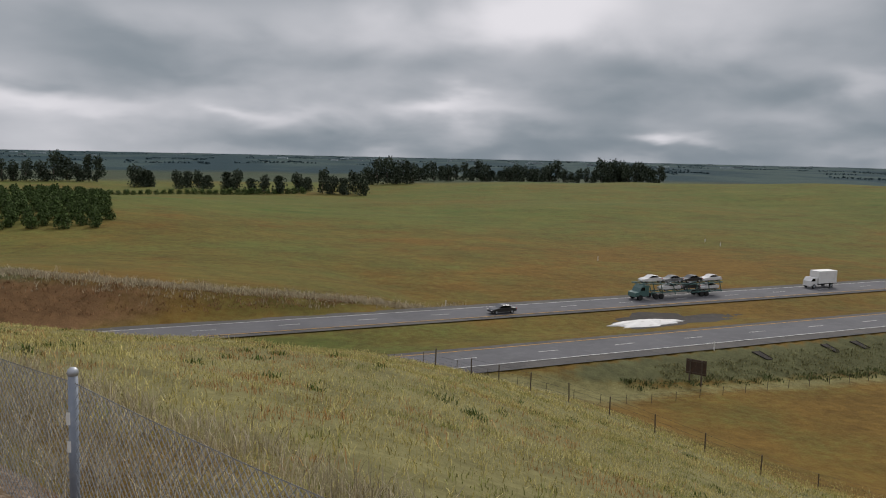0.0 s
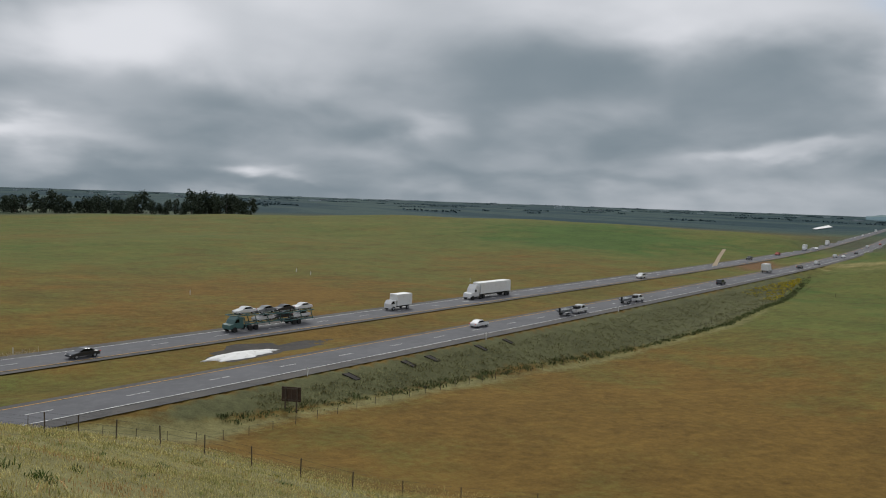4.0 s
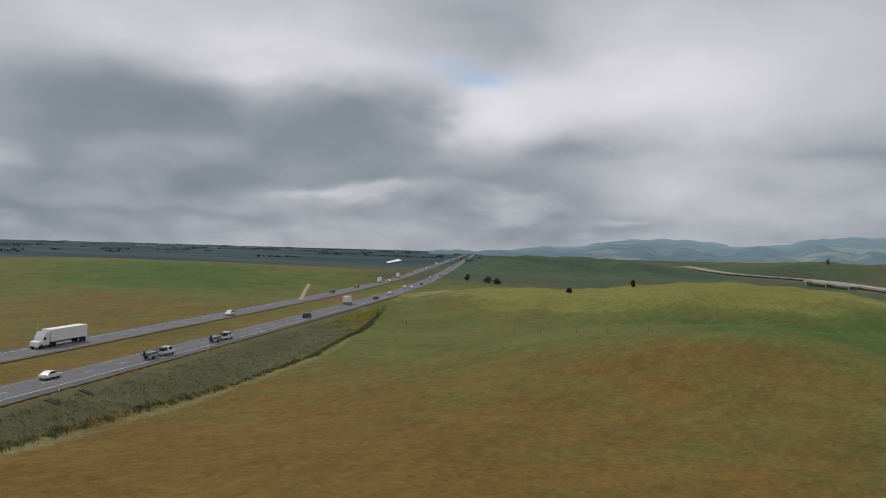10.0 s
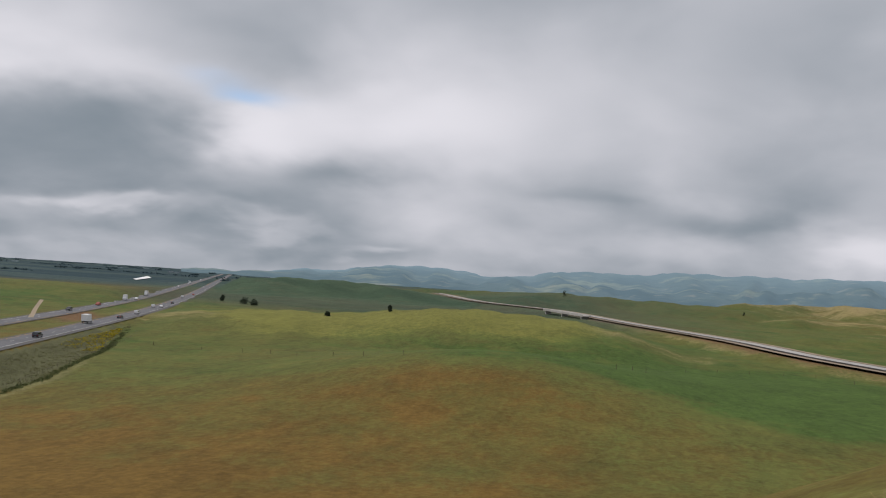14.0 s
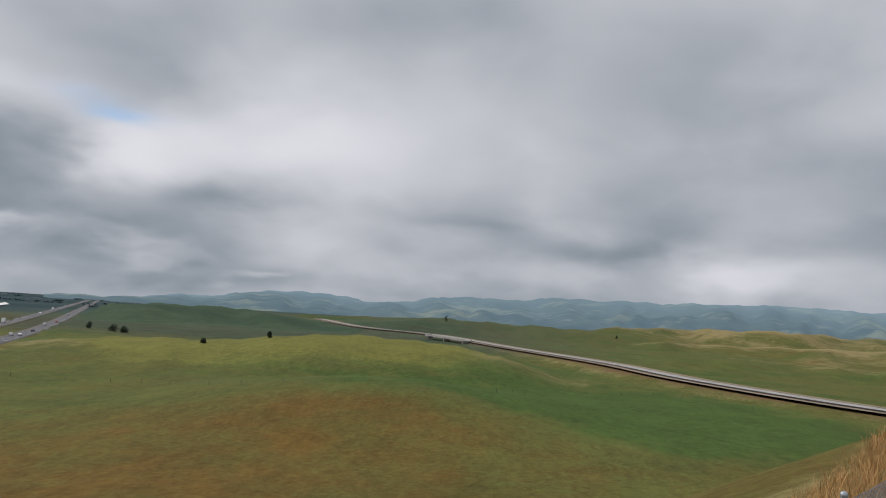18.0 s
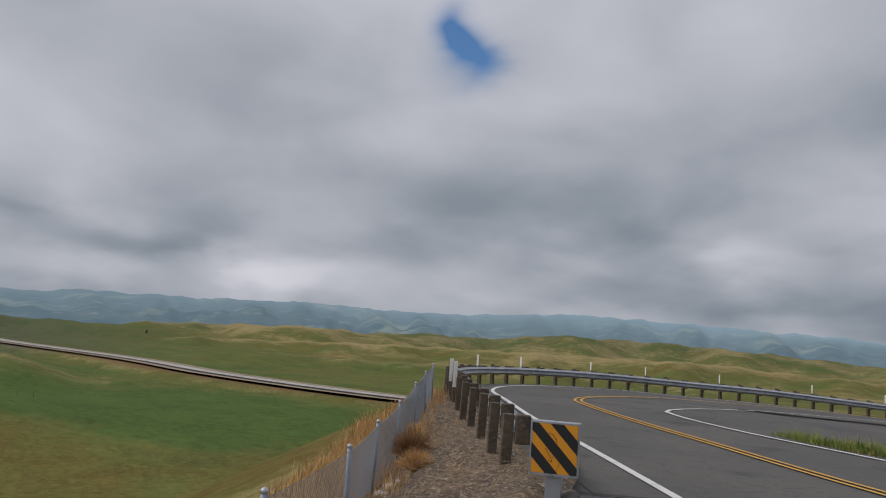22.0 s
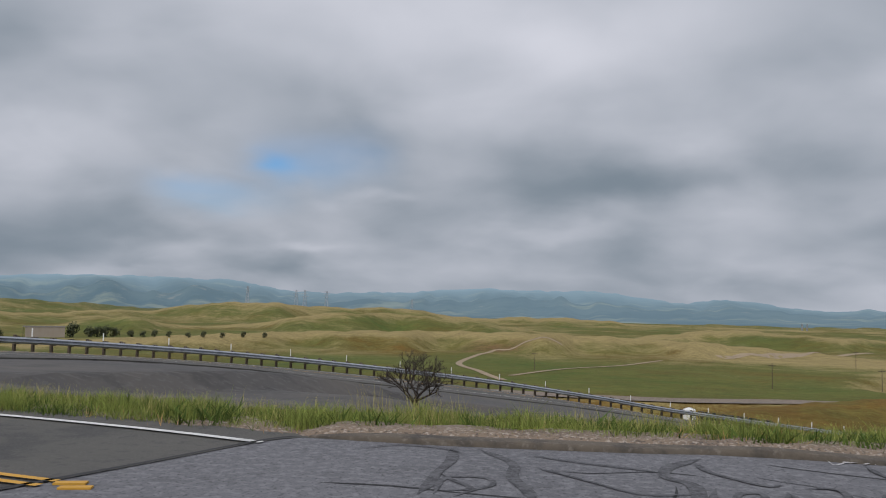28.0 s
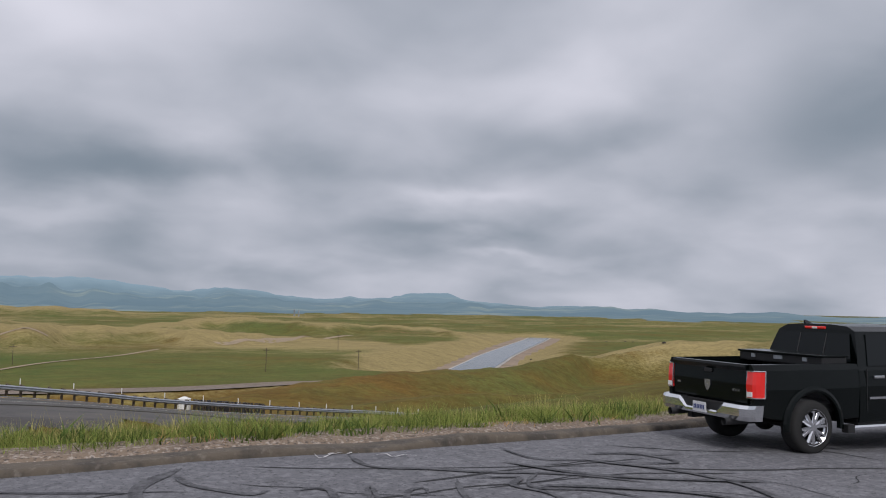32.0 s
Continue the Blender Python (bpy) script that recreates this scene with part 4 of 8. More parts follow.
def build_lot():
    """The lot's asphalt, between the seam, the kerb and the gravel by the fence."""
    edge = sideways(resample(FENCE, 1.0), -2.6)
    xs = np.concatenate([np.arange(-30, 4.5, 0.5), np.linspace(4.7, 8.8, 30)])
    verts, faces = [], []
    kerb = KERB[np.argsort(KERB[:, 0])]
    seam = np.array(SEAM)[::-1]
    fence = edge[np.argsort(edge[:, 0])]
    for x in xs:
        y0 = float(np.interp(x, kerb[:, 0], kerb[:, 1])) if x < 4.75 else float(np.interp(x, seam[:, 0], seam[:, 1]))
        y1 = max(y0 + 0.02, float(np.interp(x, fence[:, 0], fence[:, 1])))
        for k in range(13):
            verts.append((x, y0 + (y1 - y0) * k / 12, float(lot_z(x)) + 0.004))
    for i in range(len(xs) - 1):
        for k in range(12):
            a = i * 13 + k
            faces.append((a, a + 13, a + 14, a + 1))
    return tagged(new("parking_lot", mesh_from("parking_lot", verts, faces, MAT["asphalt_old"])), "cracked light grey asphalt lot with black tyre marks", "pavement", kind="structure")


lot = build_lot()
apron = tagged(new("road_apron", fan("road_apron", [(5.2, -4.2), (9.0, -6.2), (13.5, -8.4), (13.5, -10.0), (9.5, -8.4), (7.0, -7.6), (5.0, -6.4)][::-1], MAT["asphalt"], -0.008)), "dark asphalt at the edge of the old road", "pavement", kind="structure")


def build_turnout():
    """Dark asphalt inside the bend, laid over the ground as it lies."""
    step = 0.5
    gx, gy = np.meshgrid(np.arange(-14, 27.5, step), np.arange(-64, -15.6, step), indexing="ij")
    x, y = gx.ravel(), gy.ravel()
    line = resample(OUTER, 2.0)
    d, _ = near_line(x, y, line, 60.0)
    k = np.argmin(np.hypot(x[:, None] - line[None, :, 0], y[:, None] - line[None, :, 1]), 1)
    t = np.gradient(line[:, :2], axis=0)[k]
    inner = t[:, 0] * (y - line[k, 1]) - t[:, 1] * (x - line[k, 0]) < 0
    ragged = 1.1 * np.sin(x * 0.9 + 0.5 * y) + 0.7 * np.sin(y * 1.3)
    edge = -16.4 - 0.10 * np.clip(-x, 0, 30)
    reach = 17.5 + 6.5 * np.clip(x / 5, 0, 1) + ragged
    margin = np.minimum(reach - d, np.minimum(edge - y, 1.2 * (x + 13)))
    keep = (inner & (d > 7.6) & (margin > 0)).reshape(gx.shape)
    z = ground_height(x, y) - 0.10 + 0.20 * np.clip(margin / 1.2, 0, 1)
    n = gx.shape[1]
    quads = [(i * n + j, (i + 1) * n + j, (i + 1) * n + j + 1, i * n + j + 1) for i in range(gx.shape[0] - 1) for j in range(n - 1) if keep[i, j] and keep[i + 1, j] and keep[i + 1, j + 1] and keep[i, j + 1]]
    used = sorted({v for q in quads for v in q})
    at = {v: i for i, v in enumerate(used)}
    me = mesh_from("turnout", [(x[v], y[v], z[v]) for v in used], [tuple(at[v] for v in q) for q in quads], MAT["shoulder"])
    return tagged(new("turnout", me), "dark oily asphalt turnout inside the road's bend", "pavement", kind="structure")


turnout = build_turnout()
low_road = flat_piece("low_road", resample(LOWROAD, 5), 3.6, -3.6, MAT["gravel"], 0.06, label="pale gravel road in the valley", category="road")

# ---- things round the lot ----
def gz(x, y):
    return float(ground_height(np.array([float(x)]), np.array([float(y)]))[0])


def gzs(x, y):
    return ground_height(np.asarray(x, float), np.asarray(y, float))


MAT["wire"] = material("zinc_wire", (0.30, 0.33, 0.37), 0.5, 0.6)
MAT["black_stripe"] = material("black_sheeting", (0.012, 0.012, 0.013), 0.6)
MAT["orange_stripe"] = material("amber_sheeting", (0.72, 0.30, 0.015), 0.45, spots=(((0.6, 0.25, 0.02), 12, 0.5, 0.7, 0.5),))
MAT["dry_grass"] = material("dry_straw_grass", (0.50, 0.305, 0.135), 0.95, island=0.45, spec=0.1)
MAT["dry_shrub"] = material("dry_weed_stems", (0.27, 0.16, 0.085), 0.95, island=0.4, spec=0.1)
MAT["green_grass"] = material("fresh_green_grass", (0.215, 0.255, 0.062), 0.9, island=0.5, spec=0.15)
MAT["pale_grass"] = material("pale_green_grass", (0.56, 0.485, 0.205), 0.95, island=0.4, spec=0.1)
MAT["dark_grass"] = material("dark_green_weeds", (0.08, 0.12, 0.03), 0.95, island=0.4, spec=0.1)
MAT["rust_grass"] = material("rusty_dry_grass", (0.48, 0.29, 0.125), 0.95, island=0.4, spec=0.1)
MAT["dead_wood"] = material("dead_grey_branches", (0.055, 0.045, 0.038), 0.95, island=0.3, spec=0.1)
MAT["stone"] = material("pale_broken_stone", (0.42, 0.38, 0.34), 0.9, spots=(((0.28, 0.25, 0.22), 8, 0.4, 0.65, 0.7),), bump=0.5, bump_scale=18)
MAT["dirt"] = material("brown_dry_dirt", (0.132, 0.088, 0.048), 0.97, spots=(((0.060, 0.042, 0.026), 0.7, 0.42, 0.62, 0.85), ((0.23, 0.155, 0.085), 2.4, 0.54, 0.68, 0.7), ((0.30, 0.235, 0.17), 15, 0.52, 0.61, 0.8), ((0.035, 0.026, 0.020), 11, 0.52, 0.62, 0.9)), bump=1.0, bump_scale=16)


def blades(name, spots, mat, low, high, lean=0.35, width=0.012, per=6, spread=0.10, seed=1, label="", category="grass"):
    """Tufts of leaf blades at the given places, as one stuff object."""
    rng = np.random.RandomState(seed)
    sp = np.repeat(np.asarray(spots, float), per, 0)
    n = len(sp)
    a, la = rng.uniform(0, 6.283, n), rng.uniform(0, 6.283, n)
    h = rng.uniform(low, high, n) * sp[:, 3]
    root = sp[:, :3] + np.column_stack([rng.normal(0, spread, n), rng.normal(0, spread, n), np.zeros(n)])
    w = width * rng.uniform(0.6, 1.4, n)
    side = np.column_stack([np.cos(a) * w, np.sin(a) * w, np.zeros(n)])
    ll = rng.uniform(0, lean, n) * h
    tip = np.column_stack([np.cos(la) * ll, np.sin(la) * ll, np.zeros(n)])
    up = np.array((0, 0, 1.0))
    v = np.stack([root - side - 0.03 * up, root + side - 0.03 * up, root + tip * 0.4 + side * 0.7 + up * (h * 0.6)[:, None], root + tip * 0.4 - side * 0.7 + up * (h * 0.6)[:, None], root + tip + up * h[:, None]], 1)
    i = np.arange(n)[:, None] * 5
    loops = (i + np.array((0, 1, 2, 3, 3, 2, 4))[None, :]).ravel()
    starts = (np.arange(n)[:, None] * 7 + np.array((0, 4))[None, :]).ravel()
    me = bpy.data.meshes.new(name)
    me.vertices.add(n * 5)
    me.vertices.foreach_set("co", v.astype(np.float32).ravel())
    me.loops.add(n * 7)
    me.loops.foreach_set("vertex_index", loops.astype(np.int32))
    me.polygons.add(n * 2)
    me.polygons.foreach_set("loop_start", starts.astype(np.int32))
    me.update(calc_edges=True)
    me.materials.append(mat)
    return tagged(new(name, me), label, category, kind="stuff")


# ---- chain-link fence ----
def build_fence():
    line = resample(FENCE, 0.25)
    s = np.concatenate([[0], np.cumsum(np.hypot(*np.diff(line[:, :2], axis=0).T))])

    def at(q):
        x, y = np.interp(q, s, line[:, 0]), np.interp(q, s, line[:, 1])
        return float(x), float(y), gz(x, y)
    fence = tagged(new("chain_link_fence"), "sagging grey chain-link fence along the edge of the slope", "fence")
    fence.location = at(s[-1] * 0.5)
    inv = Matrix.Translation(fence.location).inverted()
    # a post stands 5.2 m along from the fence's bend by the lot
    s0 = float(s[np.argmin(np.hypot(line[:, 0] + 2.28, line[:, 1] - 4.82))])
    posts = [s0 + 3.0 * k for k in range(-6, 20) if 0 <= s0 + 3.0 * k <= s[-1]]
    H = 1.1
    tilt = random.Random(3)
    tops = []
    for q in posts:
        x, y, z = at(q)
        bm = bmesh.new()
        lean = (tilt.uniform(-0.03, 0.03), tilt.uniform(-0.03, 0.03))
        rod(bm, (x, y, z - 0.2), (x + lean[0], y + lean[1], z + H + 0.03), 0.030, n=10)
        bmesh.ops.transform(bm, matrix=inv, verts=bm.verts)
        post = part("post", bm, MAT["galv_dull"], fence, smooth=True)
        bm = bmesh.new()
        bmesh.ops.create_uvsphere(bm, u_segments=10, v_segments=6, radius=0.036, matrix=inv @ Matrix.Translation((x + lean[0], y + lean[1], z + H + 0.045)))
        part("cap", bm, MAT["galvanized"], post, smooth=True)
        tops.append((x + lean[0], y + lean[1], z + H))
    # two worn paper stickers on the near post
    x, y, z = at(s0)
    v = Vector((0.5 - x, 0.0 - y, 0)).normalized()
    for dz, w in ((0.86, 0.034), (0.68, 0.03)):
        bm = bmesh.new()
        bmesh.ops.create_cone(bm, cap_ends=False, segments=10, radius1=0.0318, radius2=0.0318, depth=w * 2.4, matrix=inv @ Matrix.Translation((x, y, z + dz)))
        bmesh.ops.delete(bm, geom=[f for f in bm.faces if (f.calc_center_median() - (inv @ Vector((x, y, z + dz)))).dot(v) < 0.012], context="FACES")
        part("sticker", bm, MAT["white_paint"], fence, "small torn white sticker")
    for a, b, qa, qb in zip(tops[:-1], tops[1:], posts[:-1], posts[1:]):
        pa, pb = at(qa), at(qb)
        L = qb - qa
        bm = bmesh.new()
        ta, tb = Vector(a), Vector(b)
        ba, bb = Vector(pa), Vector(pb)

        def P(u, v):
            sag = -0.02 * math.sin(math.pi * u)
            return (ba.lerp(bb, u)).lerp(ta.lerp(tb, u) + Vector((0, 0, sag - 0.02)), v)
        verts, faces = [], []
        near = min(Vector(pa).length, Vector(pb).length) < 14
        pitch, r = (0.062, 0.0023) if near else (0.075, 0.0032)

        def wire(p, q, rr):
            d = (q - p).normalized()
            e1 = d.orthogonal().normalized()
            e2 = d.cross(e1)
            n = len(verts)
            for c in (p, q):
                for k in range(3):
                    t = k * 2.0944
                    verts.append(inv @ (c + (e1 * math.cos(t) + e2 * math.sin(t)) * rr))
            for k in range(3):
                faces.append((n + k, n + (k + 1) % 3, n + 3 + (k + 1) % 3, n + 3 + k))
        N = int(L / pitch)
        rise = H / L
        for sgn in (1, -1):
            for k in range(-int(H / pitch), N + int(H / pitch)):
                u0, u1 = k * pitch / L, (k * pitch + H * 0.9) / L
                v0, v1 = 0.0, 1.0
                if sgn < 0:
                    v0, v1 = 1.0, 0.0
                if u1 <= 0 or u0 >= 1:
                    continue
                if u0 < 0:
                    v0, u0 = v0 + (v1 - v0) * (0 - u0) / (u1 - u0), 0.0
                if u1 > 1:
                    v1, u1 = v0 + (v1 - v0) * (1 - u0) / (u1 - u0), 1.0
                if near:
                    vm, um = (v0 + v1) / 2, (u0 + u1) / 2
                    wire(P(u0, v0), P(um, vm), r)
                    wire(P(um, vm), P(u1, v1), r)
                else:
                    wire(P(u0, v0), P(u1, v1), r)
        part("wire_mesh", mesh_from("wire_mesh", verts, faces, MAT["wire"]), None, fence)
        bm = bmesh.new()
        loft(bm, [[inv @ (P(k / 6, 1.0) + Vector((0, 0, 0.004)) + Vector((0.004 * math.cos(t) * 0.7, 0.004 * math.cos(t) * 0.7, 0.004 * math.sin(t)))) for t in (0.0, 2.0944, 4.1888)] for k in range(7)])
        part("tension_wire", bm, MAT["galvanized"], fence)
    return fence


chain_fence = build_fence()


# ---- guard rail ----
def build_guard_rail():
    base = resample(OUTER, 0.5)
    rail_line = sideways(base, 1.25 + 0.45 * np.exp(-np.arange(len(base)) * 0.5 / 7.0))
    i0 = int(np.argmin(np.hypot(rail_line[:, 0] - 7.6, rail_line[:, 1] + 5.75)))
    line = rail_line[i0:]
    line = line[line[:, 0] > -60]
    line = resample(line, 3.81 / 8)
    thing = tagged(new("guard_rail"), "galvanized steel guard rail on weathered timber posts round the bend", "guard rail")
    prof = ((0.00, 0.0), (0.02, 0.03), (0.075, 0.075), (0.02, 0.12), (0.0, 0.155), (0.02, 0.19), (0.075, 0.235), (0.02, 0.28), (0.0, 0.31))
    # beam lengths of 3.81 m
    per = 8
    nrm = np.gradient(line[:, :2], axis=0)
    nrm /= np.linalg.norm(nrm, axis=1)[:, None]
    for a in range(0, len(line) - 1, per):
        seg = line[a:a + per + 1]
        nn = nrm[a:a + per + 1]
        if len(seg) < 2:
            break
        verts, faces = [], []
        for (x, y, z), (dx, dy) in zip(seg, nn):
            for o, h in prof:
                verts.append((x + dy * o, y - dx * o, z + 0.37 + h))
        m = len(prof)
        for i in range(len(seg) - 1):
            for k in range(m - 1):
                faces.append((i * m + k, (i + 1) * m + k, (i + 1) * m + k + 1, i * m + k + 1))
        beam = part("beam", mesh_from("beam", verts, faces, MAT["galvanized"]), None, thing)
        so = beam.modifiers.new("thickness", "SOLIDIFY")
        so.thickness = 0.006
    bm = bmesh.new()
    box(bm, -0.075, -0.065, -0.6, 0.075, 0.065, 0.76)
    bevel_all(bm, 0.012, 1)
    post_me = bpy.data.meshes.new("post")
    bm.to_mesh(post_me)
    bm.free()
    post_me.materials.append(MAT["wood"])
    bm = bmesh.new()
    box(bm, -0.075, -0.10, 0.32, 0.075, 0.10, 0.71)
    bevel_all(bm, 0.012, 1)
    block_me = bpy.data.meshes.new("spacer_block")
    bm.to_mesh(block_me)
    bm.free()
    block_me.materials.append(MAT["wood"])
    bm = bmesh.new()
    bmesh.ops.create_cone(bm, cap_ends=True, segments=8, radius1=0.03, radius2=0.03, depth=0.03)
    bolt_me = bpy.data.meshes.new("bolt")
    bm.to_mesh(bolt_me)
    bm.free()
    bolt_me.materials.append(MAT["galvanized"])
    bm = bmesh.new()
    box(bm, -0.05, -0.008, 0.50, 0.05, 0.008, 1.15)
    bevel_all(bm, 0.006, 1)
    mark_me = bpy.data.meshes.new("marker")
    bm.to_mesh(mark_me)
    bm.free()
    mark_me.materials.append(MAT["white_paint"])
    rr = random.Random(8)
    for c, i in enumerate(range(6, len(line), 2)):
        if c < 13 and c % 2:
            continue      # wider spaced on the straight
        x, y, z = line[i]
        dx, dy = nrm[i]
        ang = math.degrees(math.atan2(dy, dx))
        px, py = x - dy * 0.34, y + dx * 0.34
        p = part("post", post_me, None, thing)
        p.matrix_basis = pose(px, py, z + rr.uniform(-0.04, 0.03), rr.uniform(-2, 2), rr.uniform(-2, 2), ang + 90 + rr.uniform(-3, 3))
        b = part("spacer_block", block_me, None, thing)
        b.matrix_basis = pose(x - dy * 0.12, y + dx * 0.12, z + 0.02, 0, 0, ang + rr.uniform(-3, 3))
        if c < 24:
            k = part("bolt", bolt_me, None, p)
            k.matrix_basis = pose(-0.11, 0, 0.22, 0, 90, 0)
        if c in (10, 13, 24, 27, 31, 34, 38) or (c > 42 and c % 4 == 3):
            m = part("marker", mark_me, None, thing, "white plastic road marker")
            m.matrix_basis = pose(x - dy * 0.46, y + dx * 0.46, z, 0, 0, ang + 90)
    return thing


guard_rail = build_guard_rail()


# ---- marker panel at the rail's end ----
def build_marker_panel():
    e = (1.38, -1.88)
    x, y = 7.10, -5.10
    face = math.degrees(math.atan2(e[1] - y, e[0] - x)) + 90 - 9
    t = tagged(new("hazard_marker"), "square amber and black striped hazard marker on a steel box post", "road sign")
    t.matrix_basis = pose(x, y, 0, 0, 0, face)
    bm = bmesh.new()
    box(bm, -0.075, 0.03, -0.25, 0.075, 0.15, 0.60)
    bevel_all(bm, 0.01, 2)
    post = part("post", bm, MAT["galvanized"], t)
    bm = bmesh.new()
    rod(bm, (0.0, 0.03, 0.26), (0.0, 0.0, 0.26), 0.022, n=6)
    part("bolt", bm, MAT["galv_dull"], post)
    bm = bmesh.new()
    box(bm, -0.09, 0.01, -0.25, 0.09, 0.17, 0.13)
    bevel_all(bm, 0.006, 1)
    part("sleeve", bm, MAT["galv_dull"], t)
    W, B, T = 0.215, 0.50, 0.955
    bm = bmesh.new()
    box(bm, -W - 0.012, -0.006, B - 0.02, W + 0.012, 0.012, T + 0.012)
    box(bm, -W - 0.012, 0.0, T - 0.012, W + 0.012, 0.16, T + 0.016)
    box(bm, -W - 0.014, -0.01, B - 0.02, -W + 0.006, 0.05, T + 0.012)
    box(bm, W - 0.006, -0.01, B - 0.02, W + 0.014, 0.05, T + 0.012)
    box(bm, -W, -0.01, B - 0.022, W, 0.05, B - 0.004)
    part("panel_frame", bm, MAT["galvanized"], t)
    panel = part("panel", mesh_from("panel", [(-W, -0.010, B), (W, -0.010, B), (W, -0.010, T), (-W, -0.010, T)], [(0, 1, 2, 3)], MAT["orange_stripe"]), None, t)
    S = 2 * W

    def clip(poly):
        for axis, lim, sgn in ((0, 0, 1), (0, S, -1), (1, 0, 1), (1, S, -1)):
            out = []
            for a, b in zip(poly, poly[1:] + poly[:1]):
                ia, ib = sgn * (a[axis] - lim) >= 0, sgn * (b[axis] - lim) >= 0
                if ia:
                    out.append(a)
                if ia != ib:
                    k = (lim - a[axis]) / (b[axis] - a[axis])
                    out.append((a[0] + k * (b[0] - a[0]), a[1] + k * (b[1] - a[1])))
            poly = out
        return poly
    for c in (-0.54, 0.0, 0.54):
        w = 0.145 * S
        poly = clip([(-S, S + S + c * S - w), (-S, S + S + c * S + w), (2 * S, -S + c * S + w), (2 * S, -S + c * S - w)])
        if len(poly) > 2:
            sc = (T - B) / S
            part("stripe", mesh_from("stripe", [(-W + p[0], -0.013, B + p[1] * sc) for p in poly], [tuple(range(len(poly)))], MAT["black_stripe"]), None, panel)
    # scrawled pen lines
    rr = random.Random(5)
    for k in range(4):
        pts = [(-0.10 + 0.05 * k, 0.82 - 0.07 * k)]
        for _ in range(7):
            pts.append((pts[-1][0] + rr.uniform(-0.035, 0.045), pts[-1][1] + rr.uniform(-0.055, 0.03)))
        v, fcs = [], []
        for i, (px, pz) in enumerate(pts):
            v += [(px, -0.0145, pz), (px + 0.004, -0.0145, pz + 0.003)]
            if i:
                fcs.append((2 * i - 2, 2 * i - 1, 2 * i + 1, 2 * i))
        part("pen_line", mesh_from("pen_line", v, fcs, MAT["black_stripe"]), None, panel)
    return t


hazard_marker = build_marker_panel()


# ---- kerbs ----
def build_kerb(name, line, height, width, label, bulge=0.02, seed=1):
    line = resample(line, 0.35)
    rng = np.random.RandomState(seed)
    verts, faces = [], []
    prof = ((0.0, 0.0), (0.02, 0.50), (0.06, 0.88), (0.14, 1.0), (0.40, 1.02), (0.75, 0.9), (1.0, 0.3), (1.05, -0.6))
    left = sideways(line, 1.0) - line
    wob = np.interp(np.arange(len(line)), np.arange(0, len(line), 4), rng.normal(0, 1, len(np.arange(0, len(line), 4))))
    for i, p in enumerate(line):
        d = left[i][:2]
        for u, h in prof:
            verts.append((p[0] + d[0] * (u * width + bulge * wob[i] * (u < 0.2)), p[1] + d[1] * (u * width + bulge * wob[i] * (u < 0.2)), p[2] + h * height * min(1.0, 0.15 + 0.25 * min(i, len(line) - 1 - i)) * (1 + 0.2 * wob[i]) - (0.02 if u == 0 else 0)))
    m = len(prof)
    for i in range(len(line) - 1):
        for k in range(m - 1):
            faces.append((i * m + k, i * m + k + 1, (i + 1) * m + k + 1, (i + 1) * m + k))
    ob = new(name, mesh_from(name, verts, faces, MAT["curb"], True))
    return tagged(ob, label, "kerb", kind="structure")


build_kerb("kerb", KERB, 0.085, 0.45, "worn rounded asphalt kerb dusted with gravel", 0.05)
build_kerb("dike", np.array([(3.65, -3.14, 0), (5.01, -4.04, 0), (6.48, -5.02, 0), (7.96, -5.99, 0), (8.6, -6.40, 0)]), 0.24, 0.26, "low asphalt dike between gravel and road", seed=2)


